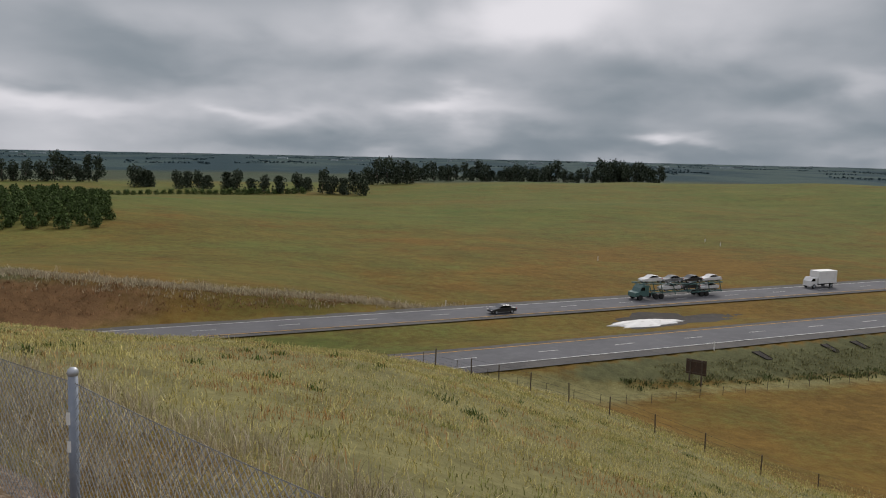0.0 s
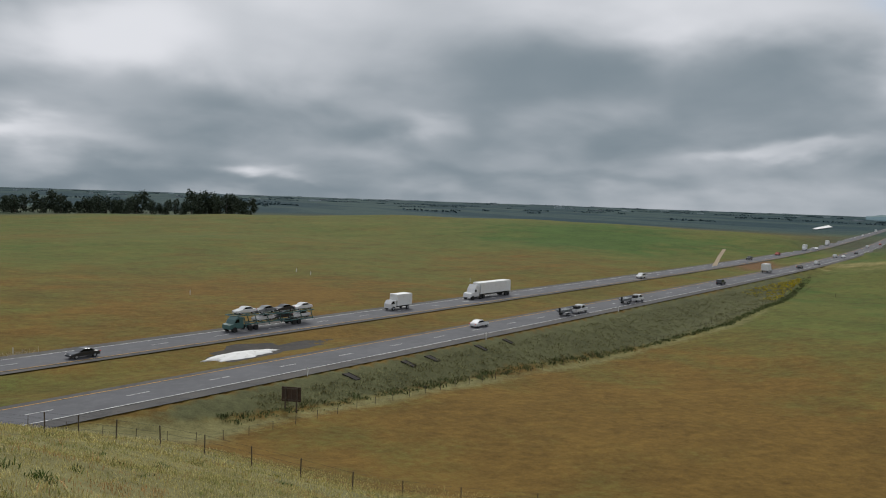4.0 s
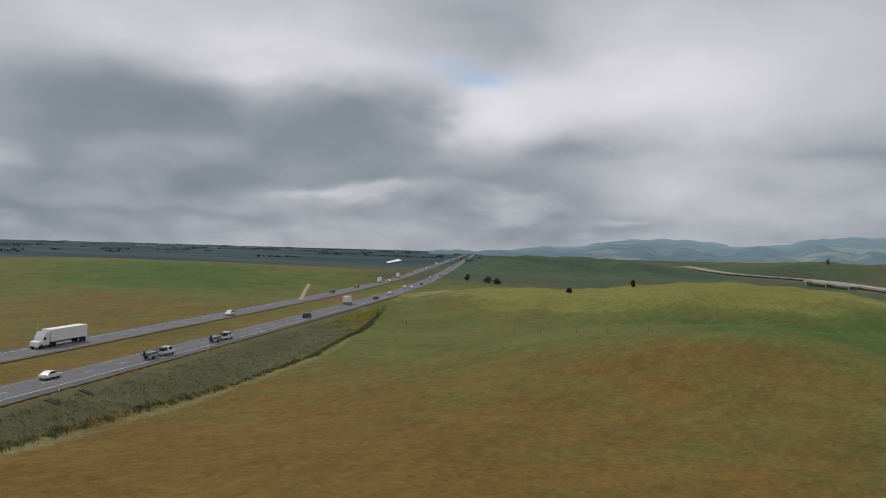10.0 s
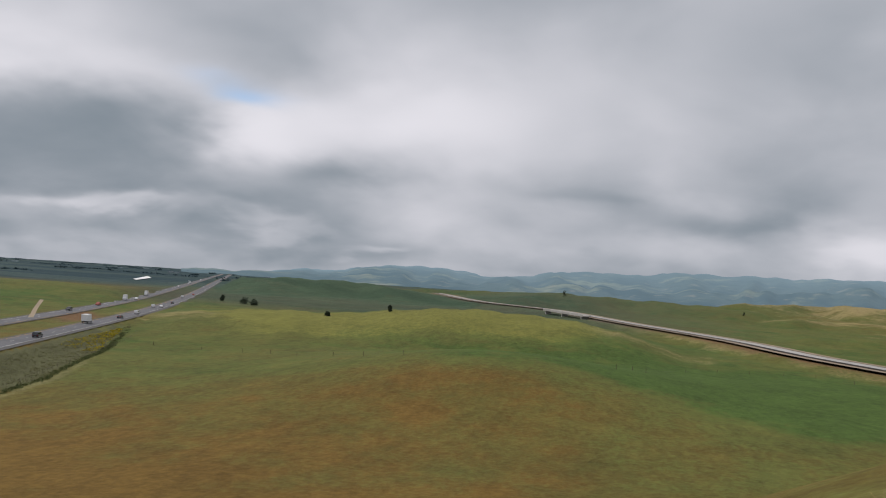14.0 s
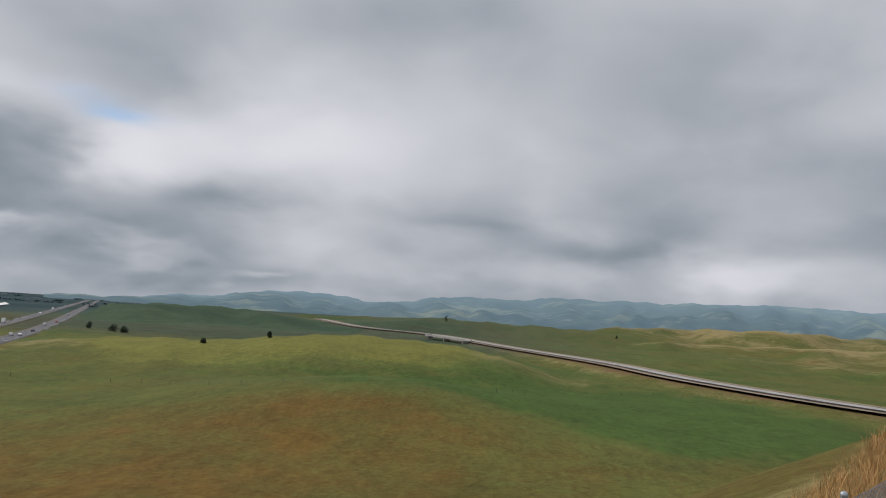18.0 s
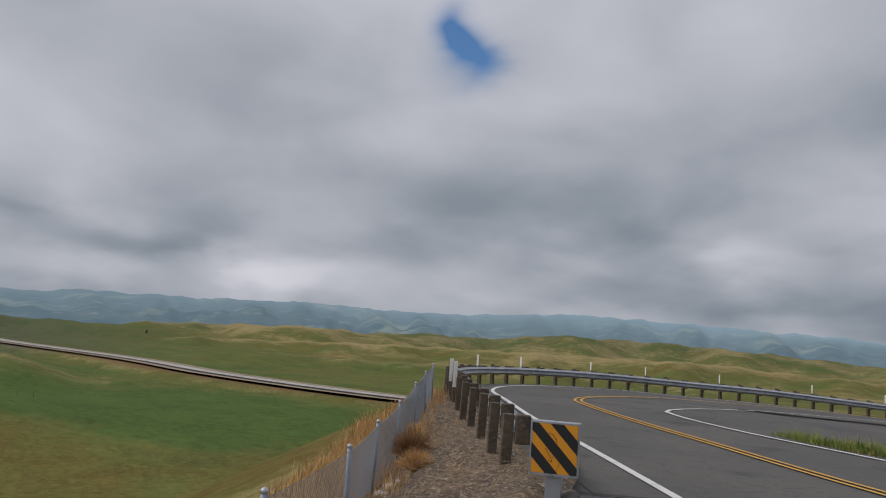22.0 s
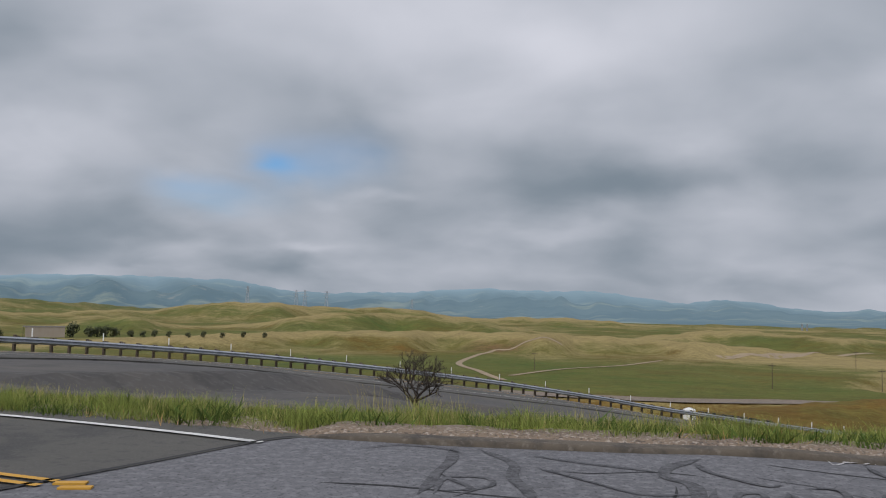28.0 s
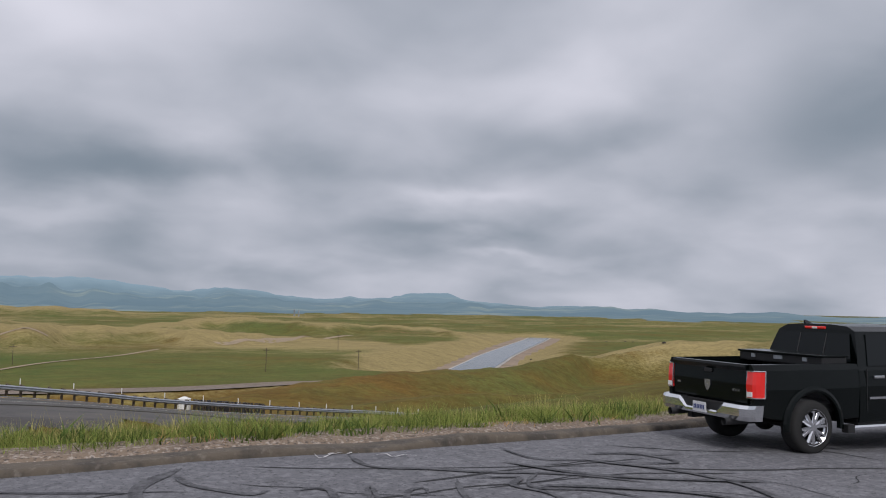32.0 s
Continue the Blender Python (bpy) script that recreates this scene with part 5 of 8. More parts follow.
# ---- gravel shoulder, slope weeds, verge ----
def build_shoulder():
    """The dirt strip between the fence and the road, rough with gravel."""
    fen = resample(FENCE, 0.4)
    fen = fen[(fen[:, 0] > -10)]
    verts, faces = [], []
    K = 26
    rng = np.random.RandomState(3)
    outer = resample(OUTER, 0.25)
    side = sideways(fen, -1.0)[:, :2] - fen[:, :2]
    pts = []
    for p, d in zip(fen, side):
        w = 2.42 + float(np.clip((p[0] - 8.6) * 0.18, 0, 0.85)) + 0.33 * float(np.clip((3.2 - p[0]) / 1.5, 0, 1))
        for k in range(K):
            u = -0.6 + (w + 0.6) * k / (K - 1)
            pts.append((p[0] + d[0] * u, p[1] + d[1] * u))
    pts = np.array(pts)
    z = gzs(pts[:, 0], pts[:, 1]) + 0.075 + rng.normal(0, 0.012, len(pts))
    z += 0.05 * np.sin(pts[:, 0] * 2.1 + pts[:, 1]) * np.sin(pts[:, 1] * 1.7 + 1)
    # the dirt is heaped up behind the dike
    u = np.tile(np.linspace(0, 1, K), len(fen))
    px = np.repeat(fen[:, 0], K)
    heap = np.clip((px - 3.6) / 1.6, 0, 1) * np.clip((15 - px) / 6, 0, 1)
    z += 0.30 * heap * np.exp(-((u - 0.96) / 0.34) ** 2)
    rough = waves(pts[:, 0], pts[:, 1], 1.1, 51) + 0.6 * waves(pts[:, 0], pts[:, 1], 0.45, 52)
    z += 0.035 * rough * np.clip((px - 3) / 3, 0, 1) * (u < 0.95)
    for i in range(len(fen)):
        z[i * K + K - 1] -= 0.05
        for k in range(4):
            z[i * K + k] -= 0.04 * (4 - k)
    n = len(fen)
    faces = [(i * K + k, (i + 1) * K + k, (i + 1) * K + k + 1, i * K + k + 1) for i in range(n - 1) for k in range(K - 1)]
    ob = new("shoulder", mesh_from("shoulder", np.column_stack([pts, z]), faces, MAT["dirt"], True))
    tagged(ob, "brown dirt and gravel shoulder behind the guard rail", "ground", kind="structure")
    # loose gravel
    rr = np.random.RandomState(9)
    v, f = [], []
    for _ in range(16000):
        i = int(rr.triangular(0, n * 0.55, n)) % n
        u = rr.uniform(0.1, 2.4)
        x, y = fen[i][0] + side[i][0] * u, fen[i][1] + side[i][1] * u
        if x < 3.0:
            continue
        k = min(K - 1, max(0, int((u + 0.6) / 3.02 * (K - 1))))
        zz, s = z[i * K + k], rr.uniform(0.006, 0.020)
        b = len(v)
        a = rr.uniform(0, 6.28)
        for t in range(4):
            v.append((x + math.cos(a + t * 1.57) * s, y + math.sin(a + t * 1.57) * s, zz - 0.003))
        v.append((x, y, zz + s * rr.uniform(0.5, 0.9)))
        f += [(b + t, b + (t + 1) % 4, b + 4) for t in range(4)]
    MAT["pebble"] = material("grey_gravel", (0.185, 0.142, 0.095), 0.95, island=0.5)
    tagged(new("gravel", mesh_from("gravel", v, f, MAT["pebble"])), "loose grey-brown gravel on the shoulder", "gravel", kind="stuff")


build_shoulder()


def stones():
    rr = random.Random(12)
    for x, y, s in ((10.55, -4.75, 0.16), (10.85, -4.95, 0.13), (10.3, -4.55, 0.18), (10.1, -4.35, 0.13), (12.3, -5.55, 0.12), (12.6, -5.75, 0.09), (12.0, -5.3, 0.11), (9.4, -4.3, 0.07), (11.5, -5.2, 0.07)):
        bm = bmesh.new()
        bmesh.ops.create_icosphere(bm, subdivisions=2, radius=s)
        for v in bm.verts:
            k = 1 + 0.35 * noise.noise(v.co * (3.1 / s * 0.3) + Vector((x * 7, y * 3, 0)))
            v.co = Vector((v.co.x * k * 1.2, v.co.y * k, v.co.z * k * 0.6))
        ob = part("stone", bm, MAT["stone"])
        ob.matrix_basis = pose(x, y, gz(x, y) + s * 0.35, rr.uniform(-20, 20), rr.uniform(-20, 20), rr.uniform(0, 360))
        tagged(ob, "pale broken stone lying in the dirt by the fence", "stone", "stones by the fence")


stones()


def shrub(name, x, y, z, radius, height, mat, label, stems=70, seed=1, thick=0.006, twig=3):
    """A dry rounded weed: stems that fork outwards from one root."""
    rr = random.Random(seed)
    bm = bmesh.new()
    for _ in range(stems):
        a, up = rr.uniform(0, 6.283), rr.uniform(0.05, 1.0)
        p = Vector((0, 0, 0.02))
        d = Vector((math.cos(a) * (1 - up * 0.6), math.sin(a) * (1 - up * 0.6), 0.25 + up)).normalized()
        L = rr.uniform(0.75, 1.1)
        q = p + Vector((d.x * radius, d.y * radius, d.z * height)) * L * 0.6
        rod(bm, p, q, thick, thick * 0.7, 3)
        for _ in range(twig):
            e = (d + Vector((rr.uniform(-1, 1), rr.uniform(-1, 1), rr.uniform(-0.5, 0.8))) * 0.8).normalized()
            r = q + Vector((e.x * radius, e.y * radius, e.z * height)) * rr.uniform(0.2, 0.45)
            r.z = max(r.z, 0.03)
            rod(bm, q, r, thick * 0.7, thick * 0.3, 3)
    ob = part(name, bm, mat)
    ob.location = (x, y, z)
    return tagged(ob, label, "shrub")


shrub("tumbleweed", 14.4, -6.75, gz(14.4, -6.75), 0.62, 0.62, MAT["dry_shrub"], "round brown dried tumbleweed beside the fence", 240, 4, 0.006, 4)
shrub("tumbleweed", 12.9, -6.2, gz(12.9, -6.2) + 0.02, 0.42, 0.42, MAT["rust_grass"], "small rust-brown tumbleweed beside the fence", 160, 9, 0.005, 4)
shrub("dry_weed", 16.5, -7.6, gz(16.5, -7.6), 0.5, 0.5, MAT["dry_grass"], "pale dried weed clump by the fence", 120, 6)


def scatter(n, test, seed, ext):
    rng = np.random.RandomState(seed)
    x0, y0, x1, y1 = ext
    x, y = rng.uniform(x0, x1, n), rng.uniform(y0, y1, n)
    ok = test(x, y)
    x, y = x[ok], y[ok]
    return np.column_stack([x, y, gzs(x, y), rng.uniform(0.6, 1.25, len(x))])


def fence_band(a, b, xmin=-30, xmax=40):
    def test(x, y):
        o, _ = lot_distance(x, y)
        return (o > a) & (o < b) & (y > -16) & (x > xmin) & (x < xmax) & ((b < 5) | (np.arctan2(x, y) < radians(48)))
    return test


# dry grass along and below the fence
blades("dry_grass", scatter(16000, fence_band(0.10, 2.4, 4, 26), 21, (-10, -13, 27, 14)), MAT["dry_grass"], 0.15, 0.46, 1.1, 0.006, 9, 0.12, 5, "tall orange-brown dry grass along the fence", "grass")
blades("dry_grass", scatter(2500, lambda x, y: (near_line(x, y, FENCE)[0] < 0.5), 22, (8, -13, 26, -2)), MAT["dry_grass"], 0.1, 0.45, 0.7, 0.006, 8, 0.08, 6, "dry straw weeds caught in the fence", "grass")
blades("shoulder_grass", scatter(1300, lambda x, y: (near_line(x, y, FENCE)[0] < 1.5) & (waves(x, y, 1.6, 53) > 0.25), 34, (5, -12, 22, -1)), MAT["rust_grass"], 0.05, 0.2, 1.2, 0.005, 14, 0.09, 24, "rusty dry grass tufts on the dirt shoulder", "grass")
MAT["grey_grass"] = material("grey_dry_weeds", (0.46, 0.40, 0.28), 0.95, island=0.45, spec=0.1)
blades("grey_weeds", scatter(7000, fence_band(0.15, 3.4, -12, 4.5), 27, (-12, -1, 5, 14)), MAT["grey_grass"], 0.10, 0.34, 1.1, 0.004, 11, 0.14, 15, "grey-brown dry weeds behind the fence", "weeds")
# the hillside below: short pale grass in clumps, with rusty and dark patches
MAT["olive_grass"] = material("olive_green_grass", (0.32, 0.325, 0.115), 0.95, island=0.4, spec=0.1)


def clumps(n, a, b, ext, seed, size, pick, cut=0.0):
    """Places on the hillside, thick in clumps and thin between; pick chooses the patches of one kind."""
    sp = scatter(n, fence_band(a, b, -50, 60), seed, ext)
    x, y = sp[:, 0], sp[:, 1]
    c = 0.5 * waves(x, y, size, 61) + 0.5 * waves(x, y, size * 0.45, 62)
    kind = 0.6 * waves(x, y, 7.0, 63) + 0.6 * waves(x, y, 2.6, 64) + 0.25 * waves(x, y, 30, 65)
    sp[:, 3] *= np.clip(0.85 + 0.75 * c, 0.3, 1.8)
    return sp[pick(kind) & (c > cut - 0.7)]


NEAR, FAR = (-34, -2, 30, 36), (-45, 10, 40, 78)
blades("hillside_grass", clumps(52000, 2.0, 31, NEAR, 23, 1.3, lambda k: (k > -0.55) & (k < 0.6)), MAT["pale_grass"], 0.04, 0.12, 1.5, 0.007, 7, 0.12, 7, "pale yellow-green grass on the hillside", "grass")
blades("hillside_grass", clumps(30000, 2.0, 31, NEAR, 28, 1.1, lambda k: k > 0.25), MAT["olive_grass"], 0.04, 0.13, 1.3, 0.008, 8, 0.12, 17, "olive green grass on the hillside", "grass")
blades("rusty_grass", clumps(30000, 2.0, 31, NEAR, 29, 1.1, lambda k: k < -0.50), MAT["rust_grass"], 0.04, 0.14, 1.3, 0.006, 8, 0.12, 18, "rust-brown dry grass patches on the hillside", "grass")
blades("hillside_grass", clumps(26000, 29, 72, FAR, 24, 3.0, lambda k: k < 0.5), MAT["pale_grass"], 0.06, 0.18, 1.3, 0.018, 6, 0.35, 8, "pale yellow-green grass on the hillside", "grass")
blades("hillside_grass", clumps(16000, 29, 72, FAR, 30, 3.0, lambda k: k > 0.2), MAT["olive_grass"], 0.06, 0.18, 1.3, 0.018, 6, 0.35, 19, "olive green grass on the hillside", "grass")
blades("weed_tufts", scatter(260, fence_band(2.2, 40, -40, 40), 25, (-36, -2, 34, 44)), MAT["dark_grass"], 0.04, 0.12, 1.8, 0.012, 46, 0.15, 9, "dark green weed tufts on the hillside", "weeds")
blades("dry_tufts", scatter(700, fence_band(3.0, 55, -40, 40), 26, (-36, -2, 34, 60)), MAT["dry_grass"], 0.08, 0.24, 1.2, 0.007, 16, 0.20, 10, "dry brown weed tufts on the hillside", "weeds")


# ---- grass verge between the kerb and the road below ----
def verge_test(a, b):
    def test(x, y):
        ky = np.interp(x, np.sort(KERB[:, 0]), KERB[np.argsort(KERB[:, 0]), 1])
        ky = np.where(x > 4.8, -13.3 - 0.17 * (x - 5), ky)
        o = ky - y
        w = np.clip((15.0 - x) / 5.0, 0.0, 1)
        return (o > a) & (o < a + (b - a) * w)
    return test


def verge_spots(n, a, b, seed, x0=-26, x1=13.5):
    s = scatter(n, verge_test(a, b), seed, (x0, -21, x1, -13.5))
    return s


MAT["gravel_verge"] = material("brown_verge_gravel", (0.215, 0.160, 0.112), 0.95, spots=(((0.16, 0.12, 0.09), 1.1, 0.4, 0.65, 0.8), ((0.40, 0.35, 0.30), 16, 0.52, 0.62, 0.8), ((0.06, 0.048, 0.04), 22, 0.52, 0.62, 0.8)), bump=0.9, bump_scale=30)
vl = resample(np.array([(13.0, -16.6, 0), (9.5, -15.6, 0), (7, -14.85, 0), (4.9, -14.3, 0), (3, -14.25, 0), (0, -14.35, 0), (-4, -14.85, 0), (-8.2, -15.55, 0), (-14, -16.8, 0), (-26, -19.3, 0)]), 0.4)
rows = [sideways(vl, o) for o in (-0.72, -0.3, 0.0, 0.3, 0.55)]
pts = np.concatenate(rows)
pts[:, 2] = np.where(np.arange(len(pts)) < 4 * len(vl), np.maximum(gzs(pts[:, 0], pts[:, 1]) + 0.05, lot_z(pts[:, 0]) + np.where(pts[:, 0] < 4.9, 0.085, 0.02)), gzs(pts[:, 0], pts[:, 1]) + 0.06) + np.random.RandomState(2).normal(0, 0.012, len(pts))
nv = len(vl)
pts[:nv, 2] = lot_z(pts[:nv, 0]) - 0.06
verge = tagged(new("verge", mesh_from("verge", pts, [(k * nv + i, k * nv + i + 1, (k + 1) * nv + i + 1, (k + 1) * nv + i) for k in range(4) for i in range(nv - 1)], MAT["gravel_verge"], True)), "strip of pale gravel behind the kerb", "ground", kind="structure")
def verge_clumps(n, a, b, seed, x0=-14, x1=15.0, tall=0.5, cut=-9.0):
    sp = verge_spots(n, a, b, seed, x0, x1)
    c = 0.6 * waves(sp[:, 0], sp[:, 1], 2.4, seed + 5) + 0.5 * waves(sp[:, 0], sp[:, 1], 0.9, seed + 6)
    sp[:, 3] *= np.clip(0.9 + tall * c, 0.35, 1.6)
    return sp[c > cut]


MAT["seed_grass"] = material("yellowing_seed_heads", (0.40, 0.355, 0.135), 0.9, island=0.4, spec=0.1)
blades("verge_grass", verge_clumps(48000, 0.80, 2.5, 31), MAT["green_grass"], 0.14, 0.36, 0.9, 0.0050, 11, 0.07, 11, "tall fresh green grass on the verge", "grass")
blades("verge_low_grass", verge_clumps(32000, 0.74, 2.3, 36, tall=0.8), MAT["dark_grass"], 0.08, 0.24, 1.0, 0.008, 9, 0.08, 21, "short dark green grass on the verge", "grass")
blades("verge_seed_grass", verge_clumps(13000, 1.2, 2.6, 37, tall=0.4, cut=-0.3), MAT["seed_grass"], 0.26, 0.44, 0.6, 0.0035, 6, 0.07, 22, "yellowing seed heads above the verge", "grass")
blades("verge_weeds", verge_clumps(5200, 0.75, 1.9, 32, x1=13, tall=0.8, cut=0.12), MAT["dark_grass"], 0.12, 0.30, 1.0, 0.016, 16, 0.11, 12, "dark broad-leaved weeds on the verge", "weeds")
blades("verge_dry_grass", verge_clumps(9000, 0.62, 1.1, 33, x1=13, tall=0.8, cut=0.1), MAT["rust_grass"], 0.06, 0.24, 1.0, 0.006, 9, 0.09, 13, "short rusty dry grass along the gravel", "grass")


def dead_shrub():
    """A leafless thorny shrub: a short trunk that forks into stiff crooked limbs."""
    x, y = 5.4, -27.3
    t = tagged(new("dead_shrub"), "leafless dark thorny shrub behind the verge", "shrub")
    t.location = (x, y, gz(x, y))
    rr = random.Random(17)
    limbs = bmesh.new()

    def grow(bm, p, d, r, L, depth):
        q = p + d * L
        rod(bm, p, q, r, r * 0.72, 4)
        if depth == 0:
            return
        for _ in range(3 if depth > 1 else 2):
            e = (d + Vector((rr.uniform(-1, 1), rr.uniform(-1, 1), rr.uniform(-0.45, 0.85))) * 0.9).normalized()
            grow(bm, q, e, r * 0.62, L * rr.uniform(0.62, 0.85), depth - 1)
    bm = bmesh.new()
    rod(bm, (0, 0, -0.1), (0.05, 0, 0.38), 0.085, 0.06, 7)
    trunk = part("trunk", bm, MAT["dead_wood"], t)
    for k in range(7):
        a = k * 0.9 + rr.uniform(-0.3, 0.3)
        bm = bmesh.new()
        grow(bm, Vector((0.04, 0, 0.12 + 0.05 * k)), Vector((math.cos(a), math.sin(a), rr.uniform(0.3, 1.3))).normalized(), 0.034, 0.47, 5)
        part("limb", bm, MAT["dead_wood"], t)


dead_shrub()

# ---- parked pickup ----
MAT["truck_paint"] = material("black_green_car_paint", (0.0028, 0.0045, 0.0045), 0.22, 0.0, coat=0.06, spec=0.2, spots=(((0.006, 0.0075, 0.007), 1.5, 0.45, 0.7, 0.5),))
MAT["chrome"] = material("chrome", (0.80, 0.81, 0.83), 0.16, 1.0)
MAT["rubber"] = material("tyre_rubber", (0.014, 0.014, 0.014), 0.85, bump=0.2, bump_scale=40)
MAT["black_plastic"] = material("black_plastic", (0.012, 0.012, 0.013), 0.6)
MAT["glass_dark"] = material("tinted_glass", (0.006, 0.008, 0.009), 0.06, spec=0.22)
MAT["tail_red"] = material("red_lamp_lens", (0.75, 0.025, 0.02), 0.15, coat=0.5)
MAT["lens_white"] = material("clear_lamp_lens", (0.75, 0.72, 0.7), 0.2)
MAT["plate"] = material("white_plate", (0.65, 0.65, 0.66), 0.5)
MAT["plate_bar"] = material("plate_bars", (0.05, 0.07, 0.2), 0.6)
MAT["dark_metal"] = material("dull_dark_metal", (0.05, 0.05, 0.052), 0.55, 0.6)


def wheel(parent, x, y, r, w, rim_mat, side, spokes=6):
    """A tyre with a spoked rim; side is +1 where the outer face looks to +x."""
    bm = bmesh.new()
    n = 40
    prof = ((0.60, -0.5), (0.68, -0.52), (0.86, -0.53), (0.97, -0.44), (1.0, -0.25), (1.0, 0.25), (0.97, 0.44), (0.86, 0.53), (0.68, 0.52), (0.60, 0.5))
    rings = [[Vector((o * w, math.cos(t * 6.2832 / n) * q * r, math.sin(t * 6.2832 / n) * q * r)) for q, o in prof] for t in range(n)]
    vs = [[bm.verts.new(p) for p in ring] for ring in rings]
    for i in range(n):
        a, b = vs[i], vs[(i + 1) % n]
        for k in range(len(prof) - 1):
            bm.faces.new((a[k], a[k + 1], b[k + 1], b[k]))
    tyre = part("tyre", bm, MAT["rubber"], parent, smooth=True)
    tyre.location = (x, y, r)
    bm = bmesh.new()
    R = 0.66 * r
    o = side * w * 0.42
    rings = [[Vector((side * d, math.cos(t * 6.2832 / n) * q, math.sin(t * 6.2832 / n) * q)) for q, d in ((R, w * 0.5), (R * 0.95, w * 0.46), (R * 0.9, w * 0.15), (0.02, w * 0.1))] for t in range(n)]
    vs = [[bm.verts.new(p) for p in ring] for ring in rings]
    for i in range(n):
        a, b = vs[i], vs[(i + 1) % n]
        for k in range(3):
            bm.faces.new((a[k], a[k + 1], b[k + 1], b[k]))
    part("rim_barrel", bm, MAT["black_plastic"], tyre, smooth=True)
    bm = bmesh.new()
    for k in range(spokes):
        t = k * 6.2832 / spokes + 0.3
        c, s = math.cos(t), math.sin(t)
        for off in (-0.10, 0.10):
            c2, s2 = math.cos(t + off * 2.2), math.sin(t + off * 2.2)
            a = Vector((o, c * R * 0.22, s * R * 0.22))
            b = Vector((o + side * 0.01, c2 * R * 0.93, s2 * R * 0.93))
            rod(bm, a, b, R * 0.15, R * 0.115, 6)
    bmesh.ops.create_cone(bm, cap_ends=True, segments=16, radius1=R * 0.27, radius2=R * 0.2, depth=0.07, matrix=Matrix.Translation((o, 0, 0)) @ pose(0, 0, 0, 0, 90 * side, 0))
    bmesh.ops.create_cone(bm, cap_ends=False, segments=n, radius1=R * 1.03, radius2=R * 0.86, depth=0.04, matrix=Matrix.Translation((o + side * 0.012, 0, 0)) @ pose(0, 0, 0, 0, -90 * side, 0))
    part("rim", bm, rim_mat, tyre, "polished alloy rim", smooth=False)
    return tyre


def pickup():
    """Crew-cab pickup; x to its right, y ahead, the rear axle over the origin."""
    t = tagged(new("pickup_truck"), "black crew-cab pickup truck with chrome bumper parked by the kerb", "pickup truck")
    t.matrix_basis = pose(-8.05, -13.18, float(lot_z(-8.05)) - 0.01, 0, 0, 84.5) @ Matrix.Scale(0.9, 4)
    P = MAT["truck_paint"]
    # bed: a shell with wheel arches cut from its sides
    W = 0.99
    arch = 0.52

    def side_panel(s):
        bm = bmesh.new()
        n = 18
        low = [(-1.12, 0.62)]
        for k in range(n + 1):
            a = math.pi - k * math.pi / n
            low.append((math.cos(a) * arch, max(0.50, 0.44 + math.sin(a) * arch)))
        low += [(0.95, 0.50)]
        rings = []
        for yy, z0 in low:
            tuck = 0.02 if yy < -0.9 else 0.0
            rings.append([(s * (W - tuck - 0.05), yy, z0), (s * (W - tuck - 0.01), yy, z0 + 0.02), (s * (W - tuck + 0.012), yy, max(z0 + 0.03, 0.98)), (s * (W - tuck - 0.012), yy, 1.26), (s * (W - tuck - 0.05), yy, 1.345), (s * (W - tuck - 0.12), yy, 1.35), (s * (W - tuck - 0.12), yy, 1.28)])
        loft(bm, rings, close=True)
        return part("bed_side", bm, P, t, smooth=False)
    for s in (1, -1):
        b = side_panel(s)
        # arch lip
        bm = bmesh.new()
        rings = []
        for k in range(19):
            a = math.pi * 1.04 - k * math.pi * 1.08 / 18
            rings.append([(s * (W + o), math.cos(a) * (arch + d), 0.44 + math.sin(a) * (arch + d)) for o, d in ((-0.03, -0.02), (0.035, -0.02), (0.045, 0.01), (0.035, 0.055), (-0.005, 0.075), (-0.03, 0.05))])
        loft(bm, rings)
        part("wheel_arch", bm, P, b)
    bm = bmesh.new()
    box(bm, -W + 0.1, -1.05, 0.62, W - 0.1, 0.9, 0.74)
    box(bm, -W + 0.1, 0.80, 0.62, W - 0.1, 0.90, 1.33)
    part("bed_floor", bm, MAT["black_plastic"], t)
    # tailgate with a spoiler lip
    bm = bmesh.new()
    sec = [(-1.06, 0.74), (-1.12, 0.78), (-1.135, 1.05), (-1.12, 1.24), (-1.165, 1.31), (-1.15, 1.345), (-1.06, 1.345)]
    loft(bm, [[(x, a, b) for a, b in sec] for x in (-0.83, -0.4, 0, 0.4, 0.83)])
    gate = part("tailgate", bm, P, t)
    bm = bmesh.new()
    box(bm, -0.09, -1.152, 1.175, 0.09, -1.12, 1.235)
    bevel_all(bm, 0.012, 1)
    part("handle", bm, MAT["black_plastic"], gate)
    # badge: a plain shield, and small maker's bars
    bm = bmesh.new()
    pts = [(-0.065, 1.06), (0.065, 1.06), (0.065, 0.98), (0.03, 0.91), (0, 0.885), (-0.03, 0.91), (-0.065, 0.98)]
    loft(bm, [[(x, y, z) for x, z in pts] for y in (-1.134, -1.150)])
    part("badge", bm, MAT["chrome"], gate, "chrome shield-shaped badge")
    cu = bpy.data.curves.new("lettering", "FONT")
    cu.body, cu.size, cu.extrude, cu.align_x = "4X4", 0.085, 0.004, "CENTER"
    tmp = bpy.data.objects.new("lettering", cu)
    dg = bpy.context.evaluated_depsgraph_get()
    me = bpy.data.meshes.new_from_object(tmp.evaluated_get(dg))
    bpy.data.objects.remove(tmp)
    me.materials.clear()
    me.materials.append(MAT["chrome"])
    ob = part("lettering", me, None, gate, "chrome 4X4 letters")
